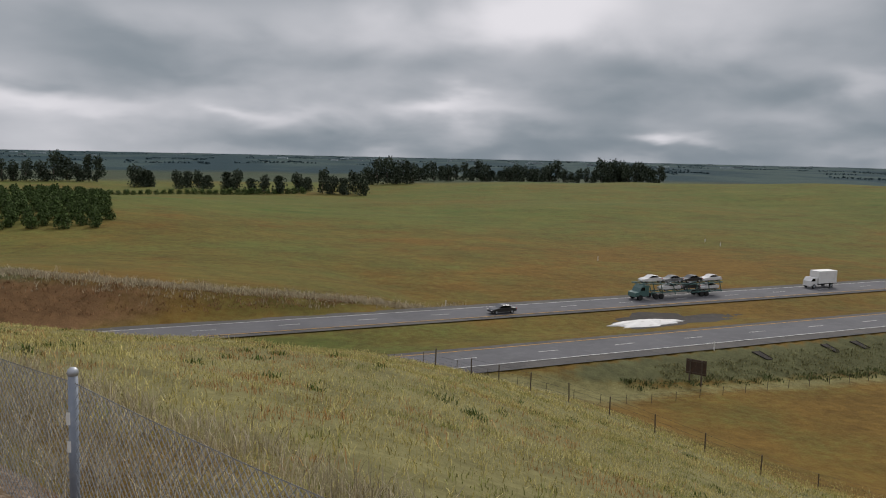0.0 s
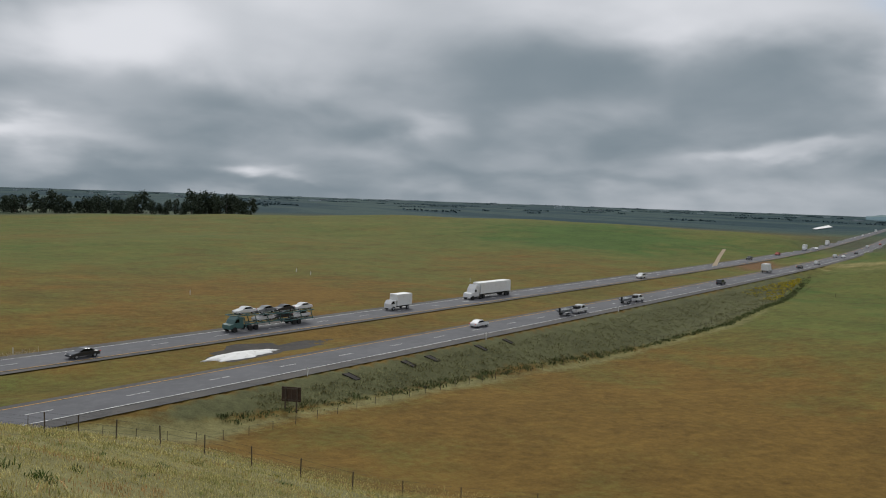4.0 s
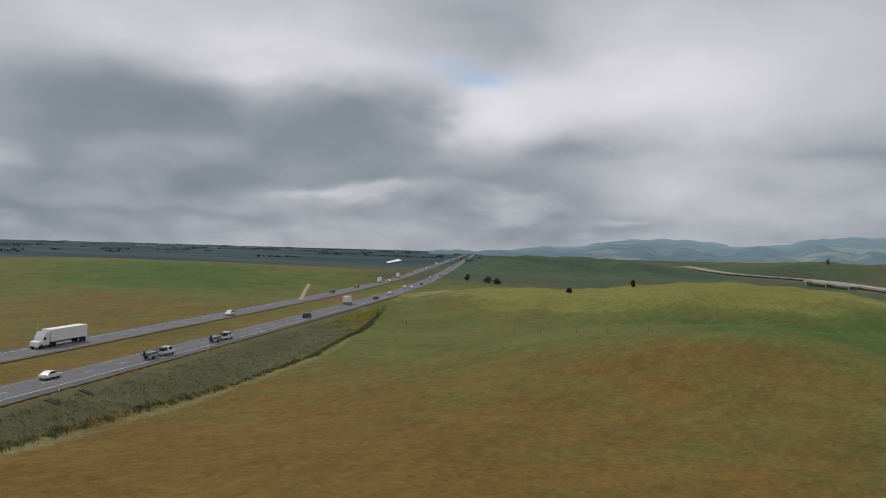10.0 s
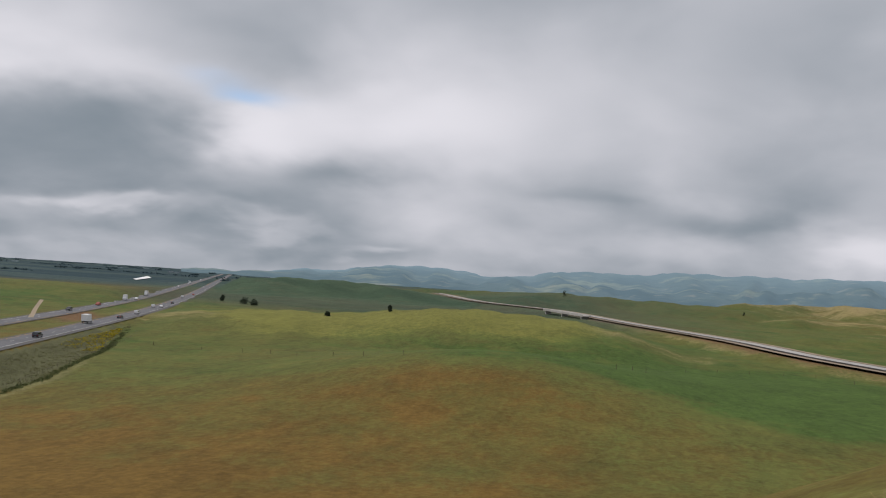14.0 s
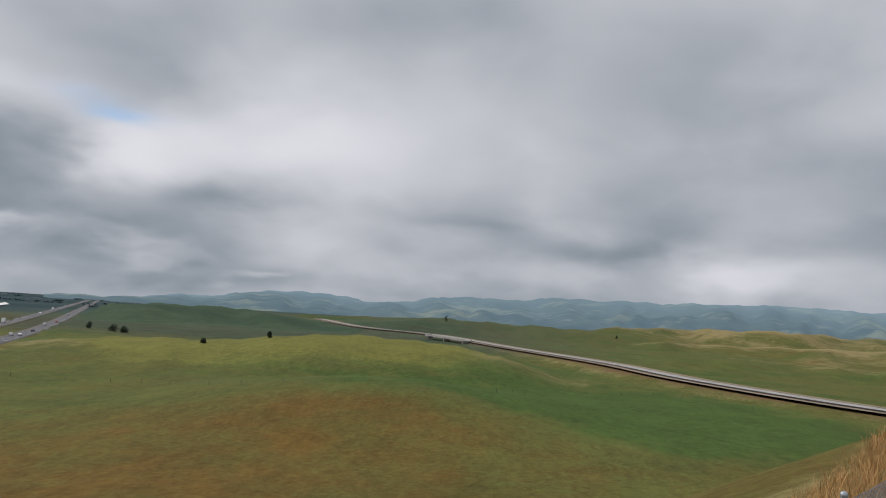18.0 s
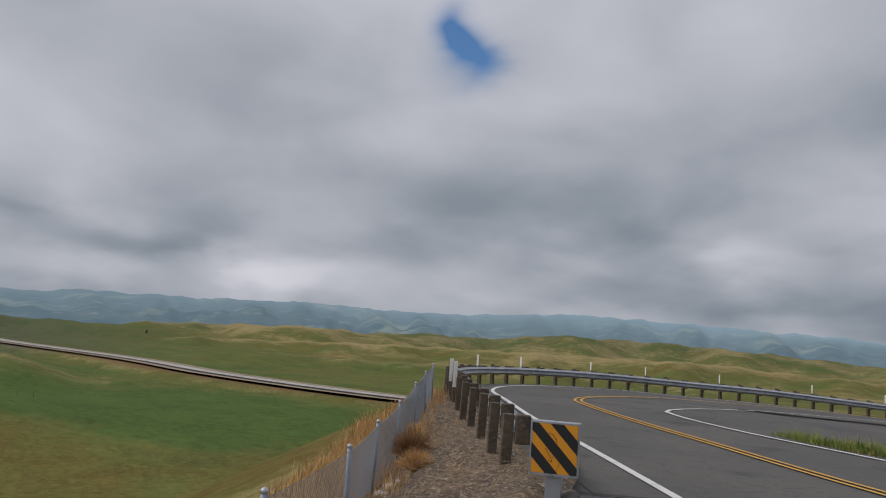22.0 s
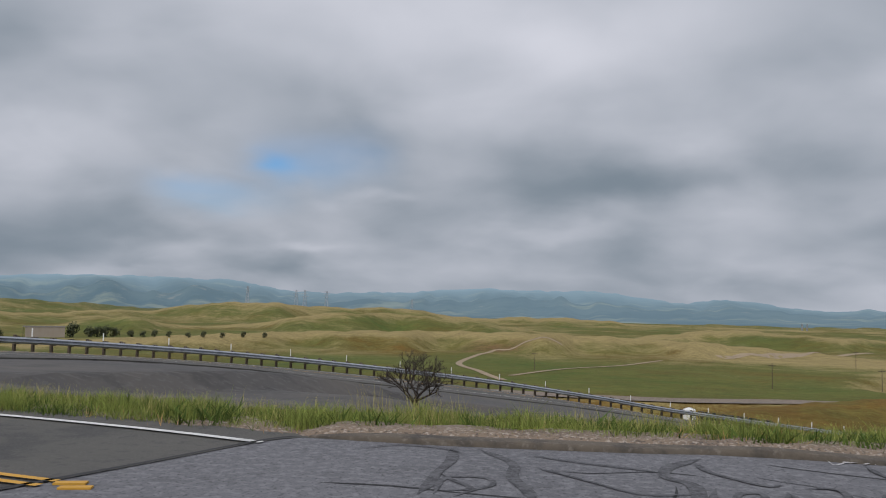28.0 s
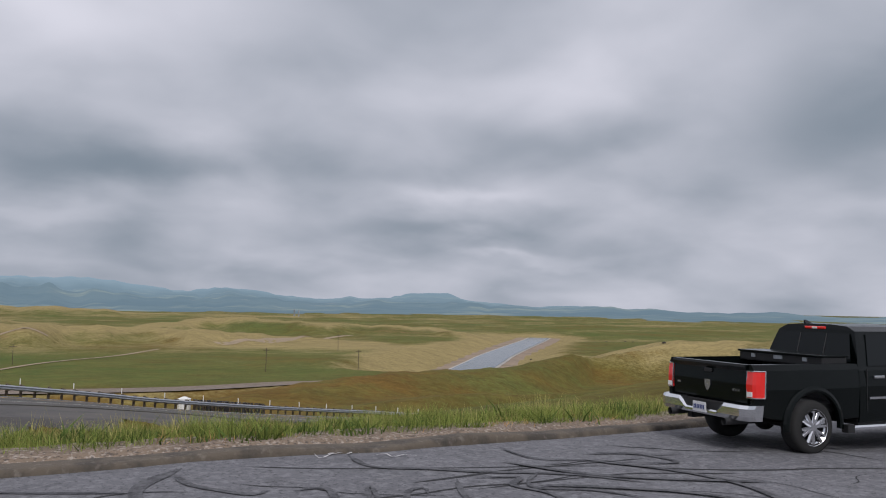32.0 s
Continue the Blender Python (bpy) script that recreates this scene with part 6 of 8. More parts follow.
    ob.matrix_basis = pose(0.62, -1.142, 0.93, 90, 0, 0) @ Matrix.Diagonal((1.15, 0.8, 1, 1))
    bm = bmesh.new()
    box(bm, -0.73, -1.142, 0.955, -0.65, -1.130, 0.985)
    part("name_bar", bm, MAT["chrome"], gate)
    # lamps
    for s in (1, -1):
        bm = bmesh.new()
        plan = [(0.845, -1.150), (0.955, -1.142), (0.995, -1.105), (1.018, -1.05), (1.020, -0.965), (0.95, -0.965), (0.845, -1.05)]
        loft(bm, [[(s * x, y + dy, z) for x, y in plan] for z, dy in ((0.87, 0.0), (1.06, -0.006), (1.25, 0.016))])
        lamp = part("tail_lamp", bm, MAT["tail_red"], t, "red tail lamp with chrome surround")
        bm = bmesh.new()
        c = [(*q, 0.866) for q in plan[:5]] + [(q[0], q[1] + 0.016, 1.254) for q in plan[4::-1]]
        for a, b2 in zip(c, c[1:] + c[:1]):
            rod(bm, (s * a[0], a[1], a[2]), (s * b2[0], b2[1], b2[2]), 0.010, n=6)
        part("lamp_surround", bm, MAT["chrome"], lamp)
        bm = bmesh.new()
        box(bm, min(s * 0.86, s * 0.955), -1.160, 0.885, max(s * 0.86, s * 0.955), -1.10, 0.955)
        part("reversing_lens", bm, MAT["lens_white"], lamp)
    # bumper, with the step for the plate
    bm = bmesh.new()
    rings = []
    for x in (-1.0, -0.97, -0.85, -0.50, -0.42, -0.34, 0.34, 0.42, 0.50, 0.85, 0.97, 1.0):
        ax = abs(x)
        back = -1.30 + (0.16 if ax > 0.98 else 0.05 if ax > 0.9 else 0.0)
        top = 0.76 if ax > 0.45 else (0.70 if ax > 0.40 else 0.62)
        rings.append([(x, back + 0.14, 0.53), (x, back + 0.03, 0.535), (x, back, 0.60), (x, back, top - 0.05), (x, back + 0.03, top), (x, back + 0.17, top)])
    loft(bm, rings)
    bumper = part("rear_bumper", bm, MAT["chrome"], t, "chrome rear bumper", smooth=False)
    bm = bmesh.new()
    box(bm, -0.42, -1.26, 0.61, 0.42, -1.14, 0.745)
    part("step_pad", bm, MAT["black_plastic"], bumper)
    bm = bmesh.new()
    box(bm, -0.152, -1.312, 0.565, 0.152, -1.300, 0.72)
    bevel_all(bm, 0.004, 1)
    plate = part("number_plate", bm, MAT["plate"], bumper, "white plate with plain dark bars")
    for k in range(7):
        bm = bmesh.new()
        box(bm, -0.125 + k * 0.036, -1.316, 0.61, -0.103 + k * 0.036, -1.311, 0.675)
        part("plate_bar", bm, MAT["plate_bar"], plate)
    for s in (1, -1):
        bm = bmesh.new()
        for y0, y1, r0 in ((-0.95, -1.36, 0.055),):
            bmesh.ops.create_cone(bm, cap_ends=False, segments=18, radius1=r0, radius2=r0, depth=0.42, matrix=Matrix.Translation((s * 0.62, -1.17, 0.50)) @ pose(0, 0, 0, 90, 0, 0))
            bmesh.ops.create_cone(bm, cap_ends=True, segments=18, radius1=r0 * 0.85, radius2=r0 * 0.85, depth=0.34, matrix=Matrix.Translation((s * 0.62, -1.16, 0.50)) @ pose(0, 0, 0, 90, 0, 0))
        part("exhaust_tip", bm, MAT["dark_metal"], t)
    # tool box over the bed
    bm = bmesh.new()
    box(bm, -0.88, 0.30, 1.30, 0.88, 0.82, 1.44)
    bevel_all(bm, 0.02, 2)
    tb = part("tool_box", bm, MAT["black_plastic"], t, "black cross-bed tool box")
    bm = bmesh.new()
    box(bm, -0.90, 0.27, 1.44, 0.90, 0.84, 1.475)
    bevel_all(bm, 0.012, 2)
    part("lid", bm, MAT["truck_paint"], tb)
    for x in (-0.55, 0.0, 0.55):
        bm = bmesh.new()
        box(bm, x - (0.09 if x == 0 else 0.045), 0.285, 1.36, x + (0.09 if x == 0 else 0.045), 0.30, 1.42)
        part("latch", bm, MAT["galvanized"], tb)
    # cab
    bm = bmesh.new()
    sec = [(0.98, 0.44), (1.0, 0.60), (1.005, 1.0), (0.985, 1.24), (0.96, 1.30), (0.86, 1.62), (0.78, 1.84), (0.62, 1.915), (0.3, 1.94)]
    full = sec + [(-x, z) for x, z in sec[::-1]]

    def ring(y, lean=0.0, top=1.0):
        return [(x, y + lean * max(0, z - 1.28), 1.28 + (z - 1.28) * top if z > 1.28 else z) for x, z in full]
    loft(bm, [ring(0.95, 0.28), ring(1.2, 0.16), ring(1.9), ring(2.6, -0.02), ring(2.95, -0.75, 0.97)])
    cab = part("cab", bm, P, t, smooth=False)
    bm = bmesh.new()
    sec2 = [(0.95, 0.50), (1.0, 0.65), (1.0, 1.0), (0.96, 1.2), (0.80, 1.28), (0.4, 1.31)]
    f2 = sec2 + [(-x, z) for x, z in sec2[::-1]]
    loft(bm, [[(x, 2.9, z) for x, z in f2], [(x * 0.99, 3.6, z * 0.99) for x, z in f2], [(x * 0.95, 4.35, 0.5 + (z - 0.5) * 0.93) for x, z in f2], [(x * 0.85, 4.55, 0.5 + (z - 0.5) * 0.72) for x, z in f2]])
    hood = part("hood", bm, P, t)
    bm = bmesh.new()
    box(bm, -0.95, 4.45, 0.45, 0.95, 4.68, 0.72)
    bevel_all(bm, 0.03, 2)
    part("front_bumper", bm, MAT["chrome"], t)
    # rear window with its slider, side windows
    bm = bmesh.new()
    rw = [(-0.82, 1.36), (0.82, 1.36), (0.70, 1.80), (-0.70, 1.80)]
    loft(bm, [[(x, 0.95 + 0.28 * (z - 1.28) - d, z) for x, z in rw] for d in (0.004, 0.012)])
    glass = part("rear_window", bm, MAT["glass_dark"], cab)
    for x in (-0.27, 0.27):
        bm = bmesh.new()
        rod(bm, (x, 0.95 + 0.28 * 0.08 - 0.012, 1.37), (x, 0.95 + 0.28 * 0.51 - 0.012, 1.79), 0.011, n=5)
        part("slider_bar", bm, MAT["black_plastic"], glass)
    for s in (1, -1):
        for y0, y1, y2, y3, nm in ((1.16, 1.80, 1.80, 1.30, "rear"), (1.92, 2.93, 2.60, 1.92, "front")):
            bm = bmesh.new()
            q = [(y0, 1.31, 0.962), (y1, 1.31, 0.962), (y2, 1.80, 0.806), (y3, 1.80, 0.806)]
            loft(bm, [[(s * (x + d), y, z) for y, z, x in q] for d in (0.003, 0.010)])
            part("side_window", bm, MAT["glass_dark"], cab)
        for y in (1.10, 1.86, 2.95):
            bm = bmesh.new()
            box(bm, s * 1.003 - 0.006, y - 0.006, 0.62, s * 1.003 + 0.006, y + 0.006, 1.26)
            part("door_seam", bm, MAT["black_plastic"], cab)
        for y in (1.22, 1.98):
            bm = bmesh.new()
            box(bm, min(s * 0.99, s * 1.045), y, 1.12, max(s * 0.99, s * 1.045), y + 0.22, 1.165)
            bevel_all(bm, 0.012, 2)
            part("door_handle", bm, MAT["chrome"] if s > 0 else MAT["black_plastic"], cab)
        bm = bmesh.new()
        box(bm, min(s * 1.0, s * 1.018), 1.14, 0.80, max(s * 1.0, s * 1.018), 2.9, 0.835)
        part("side_moulding", bm, MAT["chrome"], cab)
        bm = bmesh.new()
        rod(bm, (s * 1.02, 0.72, 0.37), (s * 1.02, 3.0, 0.37), 0.055, n=10)
        step = part("side_step", bm, MAT["chrome"], t)
        bm = bmesh.new()
        box(bm, s * 1.02 - 0.06, 0.60, 0.31, s * 1.02 + 0.06, 0.74, 0.43)
        part("step_end", bm, MAT["black_plastic"], step)
        bm = bmesh.new()
        box(bm, min(s * 1.0, s * 1.24), 2.70, 1.30, max(s * 1.0, s * 1.24), 2.80, 1.52)
        bevel_all(bm, 0.03, 2)
        part("mirror", bm, MAT["black_plastic"], t)
    # high brake lamp and aerial
    bm = bmesh.new()
    box(bm, -0.22, 1.10, 1.855, 0.22, 1.16, 1.90)
    bevel_all(bm, 0.012, 1)
    hl = part("high_brake_lamp", bm, MAT["tail_red"], cab)
    bm = bmesh.new()
    box(bm, -0.05, 1.09, 1.862, 0.05, 1.12, 1.893)
    part("cargo_lens", bm, MAT["lens_white"], hl)
    bm = bmesh.new()
    loft(bm, [[(-0.47, 1.35, 1.92), (-0.41, 1.35, 1.92), (-0.41, 1.55, 1.92), (-0.47, 1.55, 1.92)], [(-0.445, 1.33, 2.0), (-0.435, 1.33, 2.0), (-0.435, 1.37, 2.0), (-0.445, 1.37, 2.0)]])
    part("aerial_fin", bm, MAT["black_plastic"], cab)
    # chassis
    bm = bmesh.new()
    for s in (-0.42, 0.42):
        box(bm, s - 0.05, -1.15, 0.42, s + 0.05, 4.3, 0.60)
    rod(bm, (-0.8, 0, 0.40), (0.8, 0, 0.40), 0.07, n=8)
    bmesh.ops.create_uvsphere(bm, u_segments=10, v_segments=8, radius=0.17, matrix=Matrix.Translation((0, 0, 0.40)))
    box(bm, -0.95, 0.95, 0.40, 0.95, 2.95, 0.55)
    part("chassis", bm, MAT["black_plastic"], t)
    for x, y in ((0.85, 0), (-0.85, 0), (0.85, 3.57), (-0.85, 3.57)):
        wheel(t, x, y, 0.405, 0.275, MAT["chrome"], 1 if x > 0 else -1)
    return t


pickup()


# ---- tyre marks and cracks on the lot ----
MAT["tyre_mark"] = material("rubber_on_asphalt", (0.040, 0.040, 0.045), 0.85, spots=(((0.105, 0.105, 0.113), 6.0, 0.43, 0.62, 0.85), ((0.13, 0.13, 0.14), 30, 0.45, 0.68, 0.8)))
MAT["crack"] = material("tar_filled_crack", (0.020, 0.020, 0.022), 0.85)
MAT["chalk"] = material("white_spray_paint", (0.62, 0.60, 0.60), 0.8, spots=(((0.25, 0.23, 0.21), 9, 0.5, 0.66, 0.8),))


def streak(name, pts, width, mat, lift, label, category="tyre mark", group="tyre marks on the lot", seed=1):
    c = resample(spline([(x, y, 0) for x, y in pts], 8), 0.08)
    rng = np.random.RandomState(seed)
    k = len(c)
    ww = width * (0.33 if category == "tyre mark" else 0.5) * (0.75 + 0.5 * np.interp(np.arange(k), np.linspace(0, k, max(2, k // 6)), rng.rand(max(2, k // 6))))
    ww *= np.clip(np.minimum(np.arange(k), np.arange(k)[::-1]) / 4.0, 0.1, 1)
    a, b = sideways(c, ww), sideways(c, -ww)
    v = np.concatenate([a, b])
    v[:, 2] = lot_z(v[:, 0]) + lift
    ob = new(name, mesh_from(name, v, [(i, i + k, i + k + 1, i + 1) for i in range(k - 1)], mat))
    return tagged(ob, label, category, group)



def tyre_marks():
    T, lab = MAT["tyre_mark"], "curling black tyre mark on grey asphalt"
    streak("tyre_mark", ((2.95, -13.31), (2.88, -12.59), (2.95, -11.89), (2.97, -11.3), (3.01, -10.9)), 0.2, T, 0.010, lab, seed=1)
    streak("tyre_mark", ((2.61, -13.25), (2.22, -12.53), (2.2, -11.82), (2.04, -11.2), (1.98, -10.78)), 0.2, T, 0.011, lab, seed=2)
    streak("tyre_mark", ((2.87, -10.92), (2.84, -11.63), (2.47, -11.72), (2.37, -11.42), (2.55, -11.15), (2.69, -10.86)), 0.1, T, 0.011, lab, seed=3)
    streak("tyre_mark", ((2.84, -11.08), (2.56, -11.22), (2.82, -11.63), (2.92, -11.85)), 0.09, T, 0.012, lab, seed=4)
    streak("tyre_mark", ((0.12, -13.25), (0.56, -12.66), (0.68, -12.13), (0.48, -11.82), (0.53, -11.22), (0.76, -10.63)), 0.2, T, 0.012, lab, seed=5)
    streak("tyre_mark", ((0.24, -13.06), (0.17, -12.46), (-0.21, -11.95), (-0.44, -12.06)), 0.12, T, 0.013, lab, seed=6)
    streak("tyre_mark", ((0.28, -11.71), (0.47, -10.98), (0.33, -10.86), (0.13, -11.47), (-0.1, -11.55), (-0.05, -11.21), (-0.22, -11.21), (-0.36, -11.6), (-0.34, -11.05), (-0.28, -10.58)), 0.1, T, 0.014, lab, seed=7)
    streak("tyre_mark", ((-0.59, -11.95), (-0.94, -11.99), (-0.8, -11.18), (-0.99, -11.18), (-1.36, -11.98), (-1.18, -11.19), (-1.37, -11.19), (-1.61, -11.67), (-1.83, -11.77), (-1.74, -11.51)), 0.1, T, 0.014, lab, seed=8)
    streak("tyre_mark", ((-0.35, -11.69), (-0.46, -11.17), (-0.63, -11.02), (-0.94, -11.06), (-1.18, -10.58)), 0.14, T, 0.015, lab, seed=9)
    streak("tyre_mark", ((-1.75, -13.54), (-1.76, -12.86), (-2.3, -12.59), (-2.76, -12.32), (-3.61, -11.97), (-4.23, -11.36)), 0.14, T, 0.015, lab, seed=10)
    streak("tyre_mark", ((-2.33, -12.05), (-2.06, -11.43), (-1.94, -10.91), (-2.19, -10.69)), 0.12, T, 0.016, lab, seed=11)
    streak("tyre_mark", ((-2.53, -12.06), (-3.01, -11.95), (-2.73, -11.63), (-2.88, -11.22), (-2.75, -10.54)), 0.12, T, 0.017, lab, seed=12)
    streak("tyre_mark", ((-3.43, -12.18), (-3.02, -11.79), (-2.89, -11.45), (-3.38, -11.23), (-3.71, -10.77)), 0.08, T, 0.017, lab, seed=13)
    streak("tyre_mark", ((2.09, -13.09), (1.64, -12.76), (0.82, -12.41), (0.59, -12.39)), 0.06, T, 0.018, lab, seed=14)
    streak("tyre_mark", ((2.01, -12.36), (1.46, -11.74), (1.01, -11.28), (0.44, -11.42)), 0.07, T, 0.018, lab, seed=15)
    streak("tyre_mark", ((-3.81, -13.73), (-3.81, -12.87), (-4.43, -12.59), (-5.04, -12.29)), 0.07, T, 0.019, lab, seed=16)
    streak("tyre_mark", ((4.0, -12.96), (3.61, -13.33), (3.05, -13.22), (2.73, -12.85)), 0.06, T, 0.020, lab, seed=17)
    streak("tyre_mark", ((-0.5, -11.01), (-0.96, -10.87), (-1.49, -10.99), (-1.84, -10.84)), 0.07, T, 0.020, lab, seed=18)
    streak("tyre_mark", ((-3.30, -12.8), (-3.76, -11.99), (-4.38, -11.52), (-5.6, -11.0)), 0.15, T, 0.021, lab, seed=39)
    streak("tyre_mark", ((-2.84, -11.48), (-3.22, -11.46), (-4.19, -10.91), (-4.57, -10.35), (-4.40, -10.02), (-3.6, -9.6)), 0.13, T, 0.022, lab, seed=313)
    streak("tyre_mark", ((-4.37, -12.6), (-5.01, -11.76), (-5.15, -10.94), (-4.9, -10.2)), 0.14, T, 0.021, lab, seed=314)
    streak("tyre_mark", ((-4.60, -12.98), (-5.29, -12.84), (-5.45, -12.23), (-4.87, -12.26)), 0.13, T, 0.023, lab, seed=315)
    K, lab = MAT["crack"], "thin dark crack in old asphalt"
    rr = random.Random(44)
    for k in range(26):
        x, y = rr.uniform(-9, 5.0), rr.uniform(-13.3, -8.2)
        a = rr.choice((0.1, 0.2, 2.9, 1.5)) + rr.uniform(-0.35, 0.35)
        pts = [(x, y)]
        for _ in range(rr.randint(3, 6)):
            a += rr.uniform(-0.5, 0.5)
            pts.append((pts[-1][0] + math.cos(a) * 0.35, min(pts[-1][1] + math.sin(a) * 0.35, -5)))
        if max(p[0] for p in pts) > 5.2 or min(p[1] for p in pts) < -13.8:
            continue
        streak("crack", pts, rr.uniform(0.015, 0.04), K, 0.009, lab, "crack", "cracks in the lot", seed=50 + k)
    for k in range(10):
        x, y, a = rr.uniform(-9, 1.0), rr.uniform(-13.0, -7.5), rr.uniform(-0.25, 0.25)
        pts = [(x, y)]
        for _ in range(rr.randint(5, 9)):
            a += rr.uniform(-0.35, 0.35)
            a *= 0.85
            pts.append((min(pts[-1][0] + math.cos(a) * 0.7, 5.0), max(pts[-1][1] + math.sin(a) * 0.7, -13.2)))
        streak("crack", pts, rr.uniform(0.025, 0.055), K, 0.0085, "long tar-sealed crack across old asphalt", "crack", "cracks in the lot", seed=120 + k)
    seam = streak("seam", [(x, y) for x, y in SEAM], 0.07, K, 0.022, "dark tar seam between old and newer asphalt", "seam", "cracks in the lot", seed=90)
    # scrawled white paint at the foot of the kerb
    G, lab = MAT["chalk"], "scrawled white spray paint by the kerb"
    streak("spray_paint", ((-1.41, -13.75), (-1.38, -13.42), (-1.67, -13.75), (-1.54, -13.62), (-1.89, -13.75), (-1.74, -13.57), (-2.01, -13.9), (-1.89, -13.60)), 0.02, G, 0.020, lab, "graffiti", "paint by the kerb", 91)
    streak("spray_paint", ((-2.04, -13.44), (-2.20, -13.54), (-2.20, -13.31), (-2.39, -13.41), (-2.5, -13.3)), 0.02, G, 0.020, lab, "graffiti", "paint by the kerb", 92)
    # yellow line ends over the seam and a raised marker
    for x, y, w in ((6.12, -10.66, 0.10), (5.98, -10.50, 0.09)):
        bm = bmesh.new()
        box(bm, -0.14, -w / 2, 0, 0.14, w / 2, 0.018)
        ob = part("road_stud", bm, MAT["yellow_line"])
        ob.matrix_basis = pose(x, y, 0.006, 0, 0, 14)
        tagged(ob, "yellow raised road marker on the centre line", "road marker", "road studs")


tyre_marks()

# ---- the country round about ----
def on_ray(az, el, fallback=600.0, eye=(0.0, 0.0, 1.66), dmin=45.0):
    """Where a sight line comes down on the ground, past dmin metres."""
    d = np.geomspace(dmin, 4500, 900)
    x, y = eye[0] + d * math.sin(radians(az)), eye[1] + d * math.cos(radians(az))
    z = gzs(x, y)
    h = eye[2] + d * math.tan(radians(el))
    k = np.nonzero((z[1:] >= h[1:]) & (z[:-1] < h[:-1]))[0]
    i = int(k[0]) if len(k) else int(np.argmin(np.abs(d - fallback)))
    return Vector((float(x[i]), float(y[i]), float(z[i])))


def drape(name, pts, width, mat, lift, label, category, step=3.0):
    c = resample(spline([(p[0], p[1], 0) for p in pts], 8), step)
    rows = [sideways(c, o) for o in (width / 2, 0.0, -width / 2)]
    v = np.concatenate(rows)
    v[:, 2] = gzs(v[:, 0], v[:, 1]) + lift
    k = len(c)
    ob = new(name, mesh_from(name, v, [(r * k + i, (r + 1) * k + i, (r + 1) * k + i + 1, r * k + i + 1) for r in range(2) for i in range(k - 1)], mat))
    return tagged(ob, label, category, kind="structure")


MAT["leaf_dark"] = material("dark_eucalyptus_leaves", (0.05, 0.064, 0.042), 0.9, island=0.5, spec=0.15)
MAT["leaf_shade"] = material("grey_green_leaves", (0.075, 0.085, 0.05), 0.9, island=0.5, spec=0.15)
MAT["leaf_orchard"] = material("orchard_leaves", (0.070, 0.105, 0.034), 0.9, island=0.5, spec=0.15)
MAT["bark"] = material("pale_bark", (0.12, 0.095, 0.075), 0.95, spots=(((0.06, 0.05, 0.04), 2, 0.4, 0.7, 0.7),))
MAT["track"] = material("pale_dirt_track", (0.33, 0.255, 0.165), 0.97, spots=(((0.22, 0.17, 0.11), 0.3, 0.4, 0.65, 0.7),))
MAT["concrete"] = material("weathered_concrete", (0.42, 0.40, 0.37), 0.9, spots=(((0.30, 0.28, 0.26), 0.15, 0.4, 0.65, 0.7), ((0.22, 0.20, 0.18), 1.2, 0.55, 0.75, 0.5)))
MAT["bank"] = material("bare_canal_bank", (0.27, 0.20, 0.14), 0.97, spots=(((0.16, 0.13, 0.085), 0.06, 0.45, 0.65, 0.8), ((0.35, 0.29, 0.22), 0.4, 0.5, 0.7, 0.5)))
MAT["water"] = material("still_grey_water", (0.035, 0.05, 0.06), 0.12, bump=0.15, bump_scale=2.5)
MAT["lime"] = material("white_lime", (0.80, 0.79, 0.77), 0.9, spots=(((0.55, 0.52, 0.48), 1.5, 0.55, 0.7, 0.6),))
MAT["dark_pit"] = material("dark_wet_earth_and_shade", (0.035, 0.03, 0.026), 0.95, spots=(((0.07, 0.058, 0.046), 1.0, 0.45, 0.7, 0.7),))
MAT["rust"] = material("brown_rusted_sheet", (0.055, 0.034, 0.024), 0.85, spots=(((0.10, 0.055, 0.035), 2.5, 0.45, 0.7, 0.7),))
MAT["tan_wall"] = material("tan_sheet_wall", (0.33, 0.28, 0.23), 0.8, spots=(((0.30, 0.24, 0.19), 0.5, 0.45, 0.7, 0.6),))
MAT["roof_grey"] = material("grey_sheet_roof", (0.22, 0.20, 0.19), 0.7)
MAT["car_white"] = material("white_car_paint", (0.68, 0.68, 0.68), 0.3, coat=0.4)
MAT["car_black"] = material("black_car_paint", (0.02, 0.022, 0.028), 0.3, coat=0.4)
MAT["car_teal"] = material("teal_truck_paint", (0.05, 0.12, 0.115), 0.4, coat=0.3)
MAT["car_red"] = material("dull_red_paint", (0.30, 0.06, 0.04), 0.4)
MAT["van_box"] = material("white_box_body", (0.72, 0.72, 0.71), 0.5, spots=(((0.55, 0.54, 0.52), 0.7, 0.5, 0.7, 0.5),))
MAT["boat_hull"] = material("grey_boat_cover", (0.20, 0.21, 0.22), 0.6, spots=(((0.08, 0.085, 0.09), 1.5, 0.45, 0.6, 0.8),))


def leaf_mass(bm_v, bm_f, rng, centre, rx, ry, rz, n, size):
    """Leaf sprays on and in a lump of crown, with gaps."""
    for _ in range(n):
        d = rng.normal(0, 1, 3)
        d /= np.linalg.norm(d) + 1e-9
        k = rng.uniform(0.55, 1.08)
        c = np.array(centre) + d * np.array((rx, ry, rz)) * k
        a = rng.normal(0, 1, 3)
        a /= np.linalg.norm(a)
        b = np.cross(a, rng.normal(0, 1, 3))
        b /= np.linalg.norm(b) + 1e-9
        s = size * rng.uniform(0.6, 1.4)
        i = len(bm_v)
        bm_v += [tuple(c + a * s), tuple(c + b * s * 0.7), tuple(c - a * s * 0.9), tuple(c - b * s * 0.6 + a * s * 0.2)]
        bm_f += [(i, i + 1, i + 2, i + 3)]


